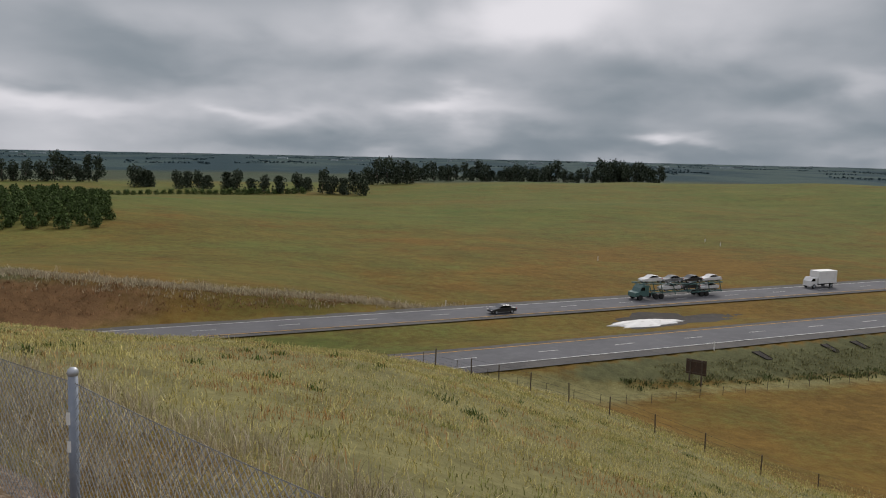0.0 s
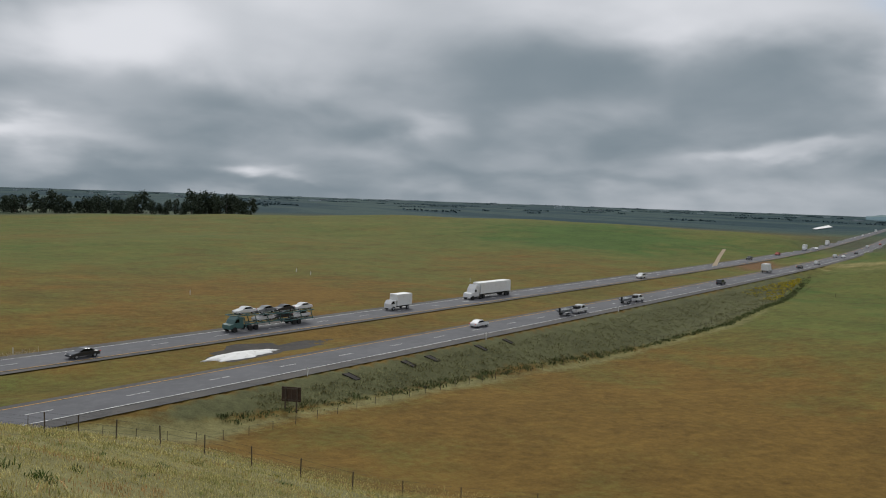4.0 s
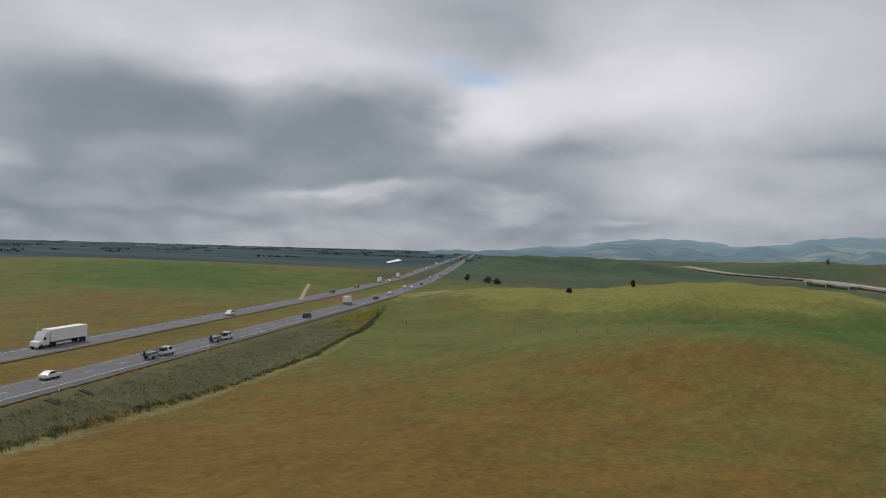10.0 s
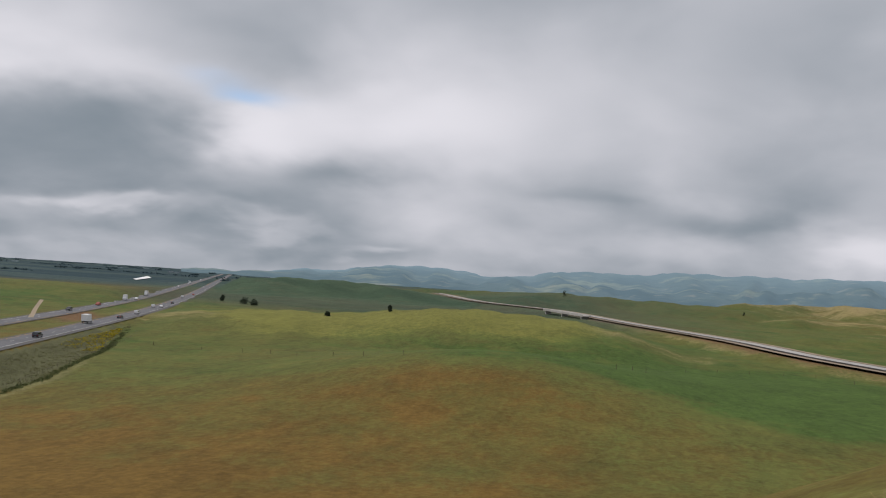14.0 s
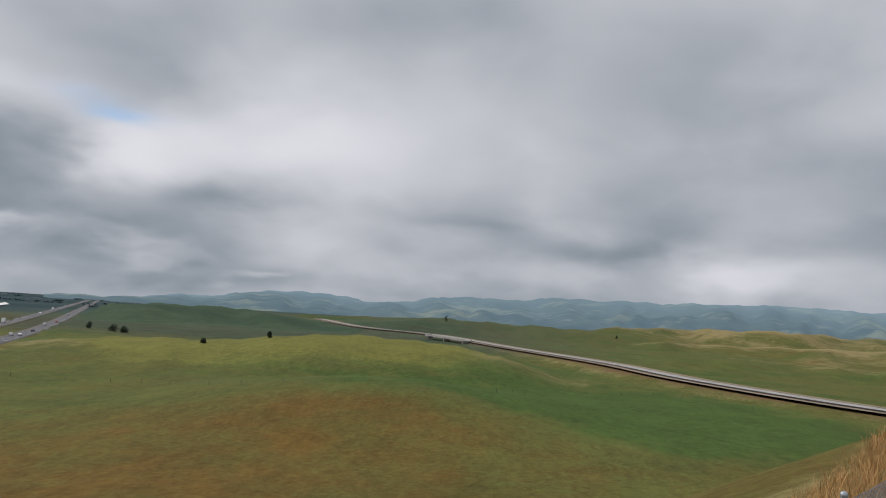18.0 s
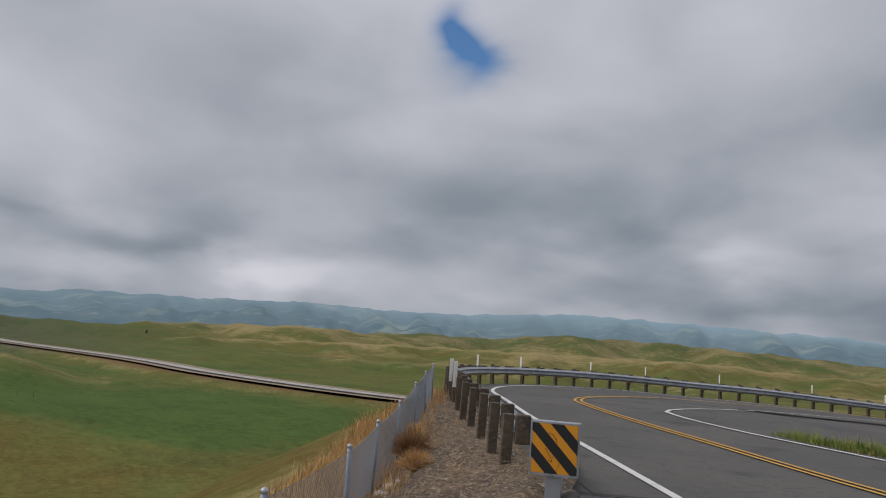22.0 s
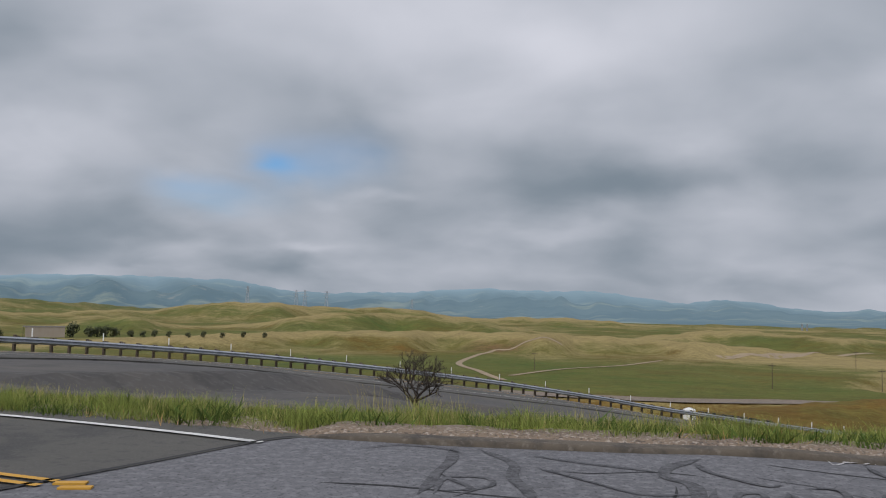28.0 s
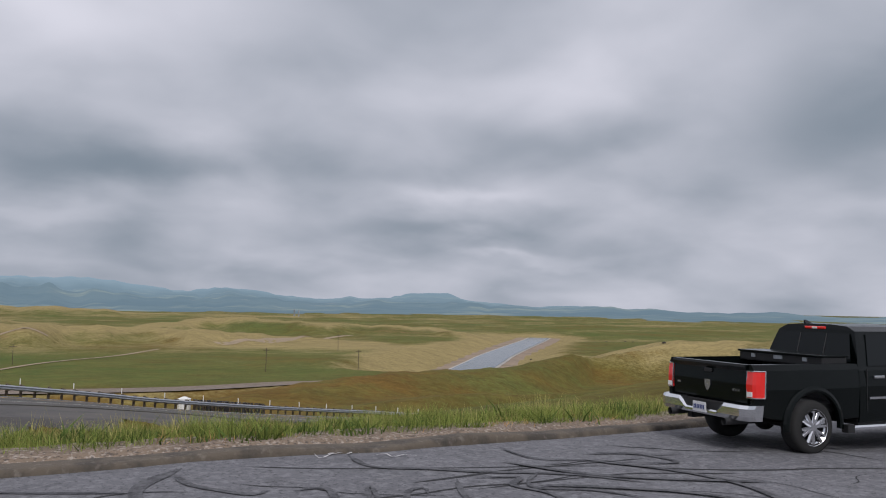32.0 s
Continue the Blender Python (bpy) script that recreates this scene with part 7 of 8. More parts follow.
def make_tree(name, height, spread, label, leaf, seed, lumps=9, leaves=70, size=0.5, trunk=0.3, bare=0.28, group="", category="tree"):
    rng = np.random.RandomState(seed)
    t = tagged(new(name), label, category, group)
    bm = bmesh.new()
    top = Vector((rng.normal(0, 0.04) * height, rng.normal(0, 0.04) * height, height * 0.72))
    rod(bm, (0, 0, -0.5), top * 0.5, trunk, trunk * 0.65, 7)
    rod(bm, top * 0.5, top, trunk * 0.65, trunk * 0.2, 6)
    v, f = [], []
    for k in range(lumps):
        a = rng.uniform(0, 6.283)
        u = bare + (1 - bare) * (k + 0.5) / lumps
        w = spread * math.sin(math.pi * min(0.95, 0.25 + 0.75 * (u - bare) / (1 - bare)) ** 0.8) * rng.uniform(0.35, 0.85)
        c = Vector((math.cos(a) * w * 0.75, math.sin(a) * w * 0.75, height * min(u, 0.93)))
        rod(bm, top * min(0.9, u * 0.85), c, trunk * 0.25, trunk * 0.08, 4)
        r = spread * rng.uniform(0.36, 0.60)
        leaf_mass(v, f, rng, c, r, r, r * rng.uniform(0.7, 1.1), leaves, size)
    part("trunk", bm, MAT["bark"], t)
    part("crown", mesh_from("crown", v, f, leaf), None, t)
    return t


# groves of tall trees beyond the field, and rows nearer to the orchard
def plant():
    rr = random.Random(21)
    protos = [make_tree("eucalyptus_tree", h, w, lab, MAT["leaf_dark"], sd, 13, 75, 0.75, 0.35, 0.14, "grove beyond the field") for h, w, lab, sd in ((19, 7.4, "tall dark eucalyptus with a ragged crown", 1), (15, 8.0, "dark broad eucalyptus with an open crown", 2), (22, 5.0, "very tall slender dark eucalyptus", 3), (13, 6.8, "smaller dark eucalyptus in the grove", 4))]
    used = [False] * 4

    def put(i, az, d, k=1.0):
        p = polar(az, d)
        p.z = gz(p.x, p.y) - 0.3
        m = Matrix.Translation(p) @ pose(0, 0, 0, 0, 0, rr.uniform(0, 360)) @ Matrix.Scale(k, 4)
        if not used[i]:
            used[i] = True
            protos[i].matrix_basis = m
            return
        c = copy_thing(protos[i], m)
        c.scale = (k, k, k * rr.uniform(0.92, 1.08))
    az = -1.6
    while az < 15.3:
        d = 770 + rr.uniform(-12, 25)
        tall = 1.0 + (0.18 if 11 < az < 12.6 else 0) - (0.2 if 8.0 < az < 10.5 else 0)
        put(rr.choice((0, 1, 1, 3, 0)), az, d, rr.uniform(0.78, 1.0) * tall)
        az += rr.uniform(0.30, 0.62)
    for az, i, k in ((-5.3, 1, 0.95), (-4.6, 0, 1.05), (-3.9, 0, 1.15), (-3.3, 1, 1.15), (-2.7, 0, 1.0), (-2.1, 1, 1.1)):
        put(i, az, 690, k)
    for az, i, k in ((-18.2, 1, 0.72), (-17.5, 3, 0.85), (-16.8, 1, 0.7), (-16.2, 3, 0.75), (-14.9, 3, 0.9), (-14.2, 1, 0.8), (-13.3, 3, 0.8), (-12.4, 1, 0.72), (-11.4, 3, 0.85), (-10.2, 1, 0.85), (-9.5, 3, 0.8), (-8.4, 0, 0.85), (-7.7, 1, 0.8), (-7.0, 3, 0.95), (-6.3, 0, 0.8), (-5.8, 1, 0.9)):
        put(i, az, 575 + rr.uniform(-15, 25), k)
    for az, i, k in ((-20.9, 1, 0.95), (-20.3, 1, 0.85), (-20.0, 3, 0.9)):
        put(i, az, 610, k)
    for az, i, k in ((-29.6, 0, 0.95), (-28.6, 0, 0.9), (-27.9, 1, 0.85), (-27.2, 0, 0.9), (-26.4, 1, 1.0), (-25.6, 0, 1.12), (-24.9, 0, 1.05), (-24.3, 1, 0.9), (-23.6, 2, 0.98), (-23.1, 0, 0.95)):
        put(i, az, 690, k)
    # orchard: rows of low round trees
    op = make_tree("orchard_tree", 3.4, 2.6, "low round dark green orchard tree in a row", MAT["leaf_orchard"], 7, 7, 80, 0.30, 0.12, 0.12, "orchard rows")
    first = True
    along, across = polar(-24.0 - 52.0, 1.0), polar(-24.0 + 38.0, 1.0)
    for row in range(-6, 26):
        for k in range(-6, 30):
            p = polar(-23.2, 244) + along * (k * 5.8 + rr.uniform(-0.5, 0.5)) + across * (row * 6.0 + rr.uniform(-0.5, 0.5))
            d, a = math.hypot(p.x, p.y), math.degrees(math.atan2(p.x, p.y))
            if not (240 < d < 335 and -32.5 < a < -22.6):
                continue
            p.z = gz(p.x, p.y) - 0.1
            s = rr.uniform(0.85, 1.2)
            m = Matrix.Translation(p) @ pose(0, 0, 0, 0, 0, rr.uniform(0, 360))
            c = op if first else copy_thing(op, m)
            if first:
                op.matrix_basis = m
            first = False
            c.scale = (s, s, s * rr.uniform(0.85, 1.1))
    # the hedge along the field's far edge
    hp = make_tree("hedge_bush", 3.6, 2.8, "dark hedge bush along the field's far edge", MAT["leaf_orchard"], 8, 6, 50, 0.42, 0.1, 0.05, "hedge", "bush")
    az, first = -31.0, True
    while az < -9.5:
        d = 455 + 6 * (az + 31) * 0.9
        p = polar(az, d)
        p.z = gz(p.x, p.y) - 0.3
        s = rr.uniform(0.8, 1.15) * (1.0 if az < -16 else 1.2)
        m = Matrix.Translation(p) @ pose(0, 0, 0, 0, 0, rr.uniform(0, 360))
        c = hp if first else copy_thing(hp, m)
        if first:
            hp.matrix_basis = m
        first = False
        c.scale = (s, s, s * 0.8)
        az += 0.48
    # single trees and bushes in the open land
    for az, el, h, w, lab in ((58.87, -2.3, 3.6, 5.0, "dark bush beside the highway fields"), (60.3, -2.45, 4.0, 8.0, "wide dark bush in the green field"), (61.0, -2.5, 3.2, 6, "dark bush in the green field"), (66.0, -2.95, 2.4, 2.6, "small dark bush on the yellow field"), (70.35, -2.35, 2.8, 2.6, "lone small tree on the field's crest"), (82.6, -0.45, 9, 7, "lone dark round tree on a far hill"), (94.5, -0.9, 4, 3, "small dark bush on a hillside")):
        p = on_ray(az, el, dmin=150)
        t = make_tree("field_tree", h, w * 0.6, lab, MAT["leaf_dark"], int(az * 10), 7, 60, 0.4, 0.18, 0.15)
        t.location = p - Vector((0, 0, 0.15))
    # by the shed
    sp = make_tree("shade_tree", 5.6, 3.6, "round dark shade tree near the shed", MAT["leaf_shade"], 31, 8, 80, 0.34, 0.2, 0.2, "trees by the shed")
    first = True
    for az, d, k in ((148.95, 266, 1.0), (149.9, 285, 0.72), (150.4, 287, 0.76), (150.9, 288, 0.78), (151.4, 290, 0.7), (152.4, 292, 0.52), (153.2, 296, 0.45), (153.9, 300, 0.5), (154.8, 305, 0.42), (144.1, 268, 0.55), (144.7, 268, 0.6), (156.0, 300, 0.4), (157.0, 310, 0.45), (158.2, 310, 0.4), (159.6, 320, 0.45), (161.0, 320, 0.4)):
        p = on_ray(az, -2.42 + 0.05 * (d - 266) / 34, d, dmin=150)
        k *= math.hypot(p.x, p.y) / 360
        p.z -= 0.1
        m = Matrix.Translation(p) @ pose(0, 0, 0, 0, 0, rr.uniform(0, 360))
        c = sp if first else copy_thing(sp, m)
        if first:
            sp.matrix_basis = m
        first = False
        c.scale = (k * 1.2, k * 1.2, k * 0.9)


plant()


# ---- along the highway ----
def hw(s, n, z=None):
    o = n + float(highway_bend(np.array(float(s))))
    x, y = HU[0] * s + HN[0] * o, HU[1] * s + HN[1] * o
    return Vector((x, y, gz(x, y) if z is None else z))


def at_highway(az, n):
    """The place on the line n across the highway that lies at an azimuth."""
    best = min((abs(((math.degrees(math.atan2(p.x, p.y)) - az + 180) % 360) - 180), s) for s in np.arange(-150, 1600, 1.0) for p in (Vector((HU[0] * s + HN[0] * (n + float(highway_bend(np.array(s)))), HU[1] * s + HN[1] * (n + float(highway_bend(np.array(s)))), 0)),))
    return best[1]


def body(profile, half, mat, name, parent, inset=0.12, y_shift=0.0):
    """A vehicle shell: a side outline (along, up), lofted across with drawn-in edges."""
    bm = bmesh.new()
    cx = sum(p[0] for p in profile) / len(profile)
    cz = sum(p[1] for p in profile) / len(profile)
    rings = []
    for y, k in ((-half, 1 - inset), (-half * 0.9, 1.0), (half * 0.9, 1.0), (half, 1 - inset)):
        rings.append([(cx + (x - cx) * (k if k < 1 else 1), y + y_shift, cz + (z - cz) * k) for x, z in profile])
    loft(bm, rings)
    return part(name, bm, mat, parent)


def simple_wheels(t, xs, half, r, double=False):
    for x in xs:
        for s in (-1, 1):
            bm = bmesh.new()
            bmesh.ops.create_cone(bm, cap_ends=True, segments=14, radius1=r, radius2=r, depth=0.24 if not double else 0.5, matrix=Matrix.Translation((x, s * (half - 0.14), r)) @ pose(0, 0, 0, 90, 0, 0))
            w = part("wheel", bm, MAT["rubber"], t)
            bm = bmesh.new()
            bmesh.ops.create_cone(bm, cap_ends=True, segments=10, radius1=r * 0.55, radius2=r * 0.5, depth=0.04, matrix=Matrix.Translation((x, s * (half - 0.01), r)) @ pose(0, 0, 0, 90, 0, 0))
            part("hub", bm, MAT["galvanized"], w)


def glass_band(t, profile, half):
    body(profile, half, MAT["glass_dark"], "windows", t, 0.02)


def car(name, label, paint, p, turn, kind="sedan", k=1.0):
    t = tagged(new(name), label, "car" if kind != "van" else "van")
    t.matrix_basis = Matrix.Translation(p) @ pose(0, 0, 0, 0, 0, turn) @ Matrix.Scale(k, 4)
    if kind == "sedan":
        body([(-2.25, 0.35), (-2.3, 0.7), (-2.1, 0.95), (-1.3, 1.0), (1.0, 0.98), (2.0, 0.82), (2.3, 0.62), (2.3, 0.35)], 0.9, paint, "body", t)
        body([(-1.75, 0.95), (-0.9, 1.40), (0.2, 1.43), (1.15, 0.95)], 0.78, paint, "roof", t, 0.1)
        glass_band(t, [(-1.5, 1.0), (-0.85, 1.34), (0.15, 1.36), (0.95, 1.0)], 0.80)
    else:
        body([(-2.3, 0.4), (-2.35, 0.9), (-2.25, 1.15), (1.0, 1.12), (2.1, 0.98), (2.35, 0.7), (2.35, 0.4)], 0.95, paint, "body", t)
        body([(-2.25, 1.1), (-2.05, 1.72), (0.3, 1.76), (1.15, 1.1)], 0.86, paint, "roof", t, 0.08)
        glass_band(t, [(-2.12, 1.18), (-1.98, 1.62), (0.25, 1.65), (0.95, 1.18)], 0.88)
    simple_wheels(t, (-1.4, 1.45), 0.9, 0.33)
    for s in (-1, 1):
        bm = bmesh.new()
        box(bm, 2.2, s * 0.65 - 0.15, 0.6, 2.32, s * 0.65 + 0.15, 0.74)
        part("headlight", bm, MAT["lens_white"], t)
        bm = bmesh.new()
        box(bm, -2.34, s * 0.7 - 0.12, 0.72, -2.24, s * 0.7 + 0.12, 0.86)
        part("tail_lamp", bm, MAT["tail_red"], t)
    return t


def box_truck(p, turn):
    t = tagged(new("box_truck"), "white cab-over box truck on the highway", "truck")
    t.matrix_basis = Matrix.Translation(p) @ pose(0, 0, 0, 0, 0, turn)
    body([(1.6, 0.5), (1.6, 2.2), (2.9, 2.25), (3.5, 1.5), (3.55, 0.5)], 1.05, MAT["car_white"], "cab", t)
    glass_band(t, [(2.3, 1.45), (2.35, 2.05), (2.95, 2.08), (3.46, 1.5)], 1.06)
    bm = bmesh.new()
    box(bm, -3.6, -1.2, 0.95, 1.5, 1.2, 3.5)
    bevel_all(bm, 0.04, 1)
    part("cargo_box", bm, MAT["van_box"], t)
    bm = bmesh.new()
    box(bm, -3.5, -0.5, 0.6, 3.2, 0.5, 0.95)
    part("chassis", bm, MAT["black_plastic"], t)
    simple_wheels(t, (-2.2, 2.6), 1.1, 0.45)
    return t


def semi(p, turn):
    t = tagged(new("semi_trailer_truck"), "white semi truck with a long white box trailer", "truck")
    t.matrix_basis = Matrix.Translation(p) @ pose(0, 0, 0, 0, 0, turn)
    body([(6.3, 0.6), (6.3, 3.6), (7.6, 3.75), (8.5, 2.6), (8.75, 1.75), (10.2, 1.55), (10.4, 0.6)], 1.2, MAT["car_white"], "tractor", t)
    glass_band(t, [(7.7, 1.9), (7.7, 2.5), (8.45, 2.55), (8.68, 1.9)], 1.21)
    bm = bmesh.new()
    box(bm, -8.0, -1.28, 1.2, 6.0, 1.28, 4.05)
    bevel_all(bm, 0.05, 1)
    part("trailer", bm, MAT["van_box"], t)
    bm = bmesh.new()
    box(bm, -7.8, -0.5, 0.8, 9.8, 0.5, 1.2)
    box(bm, -1.5, -1.2, 0.45, 3.0, -1.1, 1.2)
    part("chassis", bm, MAT["black_plastic"], t)
    simple_wheels(t, (-7.0, -5.8, 4.6, 5.9, 9.3), 1.2, 0.5, True)
    return t


def car_carrier(p, turn):
    t = tagged(new("car_transporter"), "teal car transporter truck loaded with small cars", "truck")
    t.matrix_basis = Matrix.Translation(p) @ pose(0, 0, 0, 0, 0, turn)
    body([(7.2, 0.6), (7.2, 2.6), (8.4, 2.8), (9.1, 2.2), (9.4, 1.5), (10.2, 1.35), (10.3, 0.6)], 1.2, MAT["car_teal"], "cab", t)
    glass_band(t, [(8.2, 1.7), (8.25, 2.35), (8.95, 2.3), (9.25, 1.7)], 1.21)
    bm = bmesh.new()
    for x0, x1, z0, z1 in ((-10, -2.5, 0.9, 0.9), (-2.5, 6.8, 1.2, 1.2), (-10, -2.0, 2.5, 2.4), (-2.0, 9.5, 2.5, 3.0)):
        for s in (-1.15, 1.15):
            rod(bm, (x0, s, z0), (x1, s, z1), 0.11, n=5)
        for k in range(7):
            x = x0 + (x1 - x0) * k / 6
            z = z0 + (z1 - z0) * k / 6
            rod(bm, (x, -1.15, z), (x, 1.15, z), 0.08, n=4)
    for x in (-9.8, -7, -4.2, -1.8, 1.2, 4.0, 6.6):
        for s in (-1.18, 1.18):
            rod(bm, (x, s, 0.7), (x + 0.6, s, 2.6), 0.09, n=5)
    part("deck_frame", bm, MAT["car_teal"], t)
    simple_wheels(t, (-6.2, -5.0, 4.4, 5.6, 9.2), 1.2, 0.48, True)
    paints = (MAT["car_white"], MAT["car_black"], MAT["boat_hull"], MAT["car_white"], MAT["car_white"], MAT["car_black"], MAT["car_white"], MAT["car_white"])
    for k, (x, z) in enumerate(((-7.9, 2.55), (-3.2, 2.6), (1.4, 2.75), (6.2, 3.0), (-7.4, 1.0), (-2.8, 1.25), (1.8, 1.3))):
        c = car("carried_car", "small car chained on the transporter's deck", paints[k], t.matrix_basis @ Vector((x, 0, z)), turn, "sedan", 0.95)
        c["group"] = "cars on the transporter"
    return t


def pickup_with_boat(p, turn, paint):
    t = tagged(new("tow_pickup"), "white pickup truck on the highway towing a boat", "pickup truck")
    t.matrix_basis = Matrix.Translation(p) @ pose(0, 0, 0, 0, 0, turn)
    body([(-2.6, 0.5), (-2.6, 1.1), (-0.4, 1.1), (1.4, 1.12), (2.5, 1.05), (2.7, 0.75), (2.7, 0.5)], 0.98, paint, "body", t)
    body([(-0.55, 1.08), (-0.35, 1.85), (0.9, 1.88), (1.6, 1.1)], 0.88, paint, "cab", t, 0.08)
    glass_band(t, [(-0.42, 1.2), (-0.28, 1.75), (0.85, 1.78), (1.35, 1.2)], 0.89)
    bm = bmesh.new()
    box(bm, -2.5, -0.8, 1.1, -0.7, 0.8, 1.75)
    bevel_all(bm, 0.15, 2)
    part("load", bm, MAT["black_plastic"], t)
    simple_wheels(t, (-1.6, 1.7), 0.98, 0.4)
    b = tagged(new("boat_trailer"), "small grey open boat on a road trailer", "boat")
    b.matrix_basis = Matrix.Translation(p + Matrix.Rotation(radians(turn), 3, "Z") @ Vector((-6.2, 0, 0))) @ pose(0, 0, 0, 0, 0, turn)
    bm = bmesh.new()
    rings = []
    for x, w, z0, z1 in ((-2.8, 0.95, 0.75, 1.45), (-1.0, 1.05, 0.65, 1.45), (1.2, 0.9, 0.7, 1.55), (2.6, 0.35, 1.0, 1.7), (3.0, 0.06, 1.3, 1.75)):
        rings.append([(x, -w, z1), (x, -w * 0.85, z0 + 0.2), (x, 0, z0), (x, w * 0.85, z0 + 0.2), (x, w, z1), (x, w * 0.85, z1 - 0.05), (x, 0, z0 + 0.35), (x, -w * 0.85, z1 - 0.05)])
    loft(bm, rings)
    part("hull", bm, MAT["boat_hull"], b)
    bm = bmesh.new()
    for s in (-0.6, 0.6):
        rod(bm, (-2.6, s, 0.55), (2.0, s, 0.55), 0.05, n=5)
        rod(bm, (2.0, s, 0.55), (3.4, 0, 0.5), 0.05, n=5)
    part("frame", bm, MAT["galv_dull"], b)
    bm = bmesh.new()
    box(bm, -3.1, -0.2, 0.9, -2.75, 0.2, 1.9)
    bevel_all(bm, 0.06, 2)
    part("outboard_motor", bm, MAT["black_plastic"], b)
    bm = bmesh.new()
    for x in (-1.2, 0.4):
        box(bm, x, -0.75, 1.3, x + 0.3, 0.75, 1.42)
    part("seat", bm, MAT["car_white"], b)
    simple_wheels(b, (-0.9, -0.1), 1.05, 0.33)
    return t


def traffic():
    EB1, EB2, WB1, WB2 = 87.5, 91.3, 118.0, 114.2
    z = ROAD_Z + 0.05
    L = 24.0     # heading along the highway, from +x
    car_carrier(hw(at_highway(16.6, WB1), WB1, z), L + 180)
    box_truck(hw(at_highway(25.4, WB1), WB1, z), L + 180)
    semi(hw(at_highway(31.9, WB1), WB1, z), L + 180)
    car("sedan_car", "black sedan on the highway", MAT["car_black"], hw(at_highway(4.4, WB2), WB2, z), L + 180)
    pickup_with_boat(hw(at_highway(38.3, EB1), EB1, z), L, MAT["car_white"])
    pickup_with_boat(hw(at_highway(42.2, EB1), EB1, z), L, MAT["car_white"])
    car("sedan_car", "white sedan on the highway", MAT["car_white"], hw(at_highway(31.2, EB2), EB2, z), L)
    car("minivan", "white minivan on the highway", MAT["car_white"], hw(at_highway(42.4, WB2), WB2, z), L + 180, "van")
    car("sedan_car", "black car on the highway", MAT["car_black"], hw(at_highway(47.6, EB1), EB1, z), L, "van")
    rr = random.Random(77)
    for az, n, kind in ((50.4, EB2, "box"), (52.4, EB1, "dark"), (53.4, EB1, "white"), (54.4, EB2, "white"), (54.9, EB1, "white"), (49.3, WB1, "dark"), (51.0, WB1, "red"), (52.6, WB1, "box"), (53.3, WB2, "white"), (53.9, WB1, "box"), (55.6, EB1, "dark"), (56.2, EB2, "white"), (56.9, EB1, "red"), (55.9, WB1, "white"), (56.6, WB1, "box"), (57.3, WB1, "white"), (57.5, EB2, "white")):
        s = at_highway(az, n)
        p = hw(s, n, z + 0.05)
        turn = (L + 6 if s > 470 else L) + (180 if n > 100 else 0)
        if kind == "box":
            box_truck(p, turn)
        else:
            c = car("far_car", "distant %s car on the highway" % kind, MAT["car_" + ("black" if kind == "dark" else kind)], p, turn, "van" if rr.random() < 0.5 else "sedan")
            c["group"] = "distant traffic"


traffic()


def post_row(name, label, pts, height, radius, group, wires=3, mat="wood", lean=2.0, seed=1):
    """A wire fence: a post at each place, and strands between."""
    t = tagged(new(name), label, "fence")
    base = Vector(pts[0])
    t.location = base
    rr = random.Random(seed)
    bm = bmesh.new()
    rod(bm, (0, 0, -0.3), (0, 0, height), radius, radius * 0.9, 6)
    me = bpy.data.meshes.new("post")
    bm.to_mesh(me)
    bm.free()
    me.materials.append(MAT[mat])
    tops = []
    for p in pts:
        ob = part("post", me, None, t)
        q = Vector(p) - base
        ob.matrix_basis = pose(q.x, q.y, q.z, rr.uniform(-lean, lean), rr.uniform(-lean, lean), 0)
        tops.append(q)
    for k in range(wires):
        h = height * (0.35 + 0.6 * k / max(1, wires - 1))
        bm = bmesh.new()
        for a, b in zip(tops[:-1], tops[1:]):
            rod(bm, a + Vector((0, 0, h)), b + Vector((0, 0, h)), 0.006, n=3)
        part("wire", bm, MAT["dark_metal"], t)
    return t


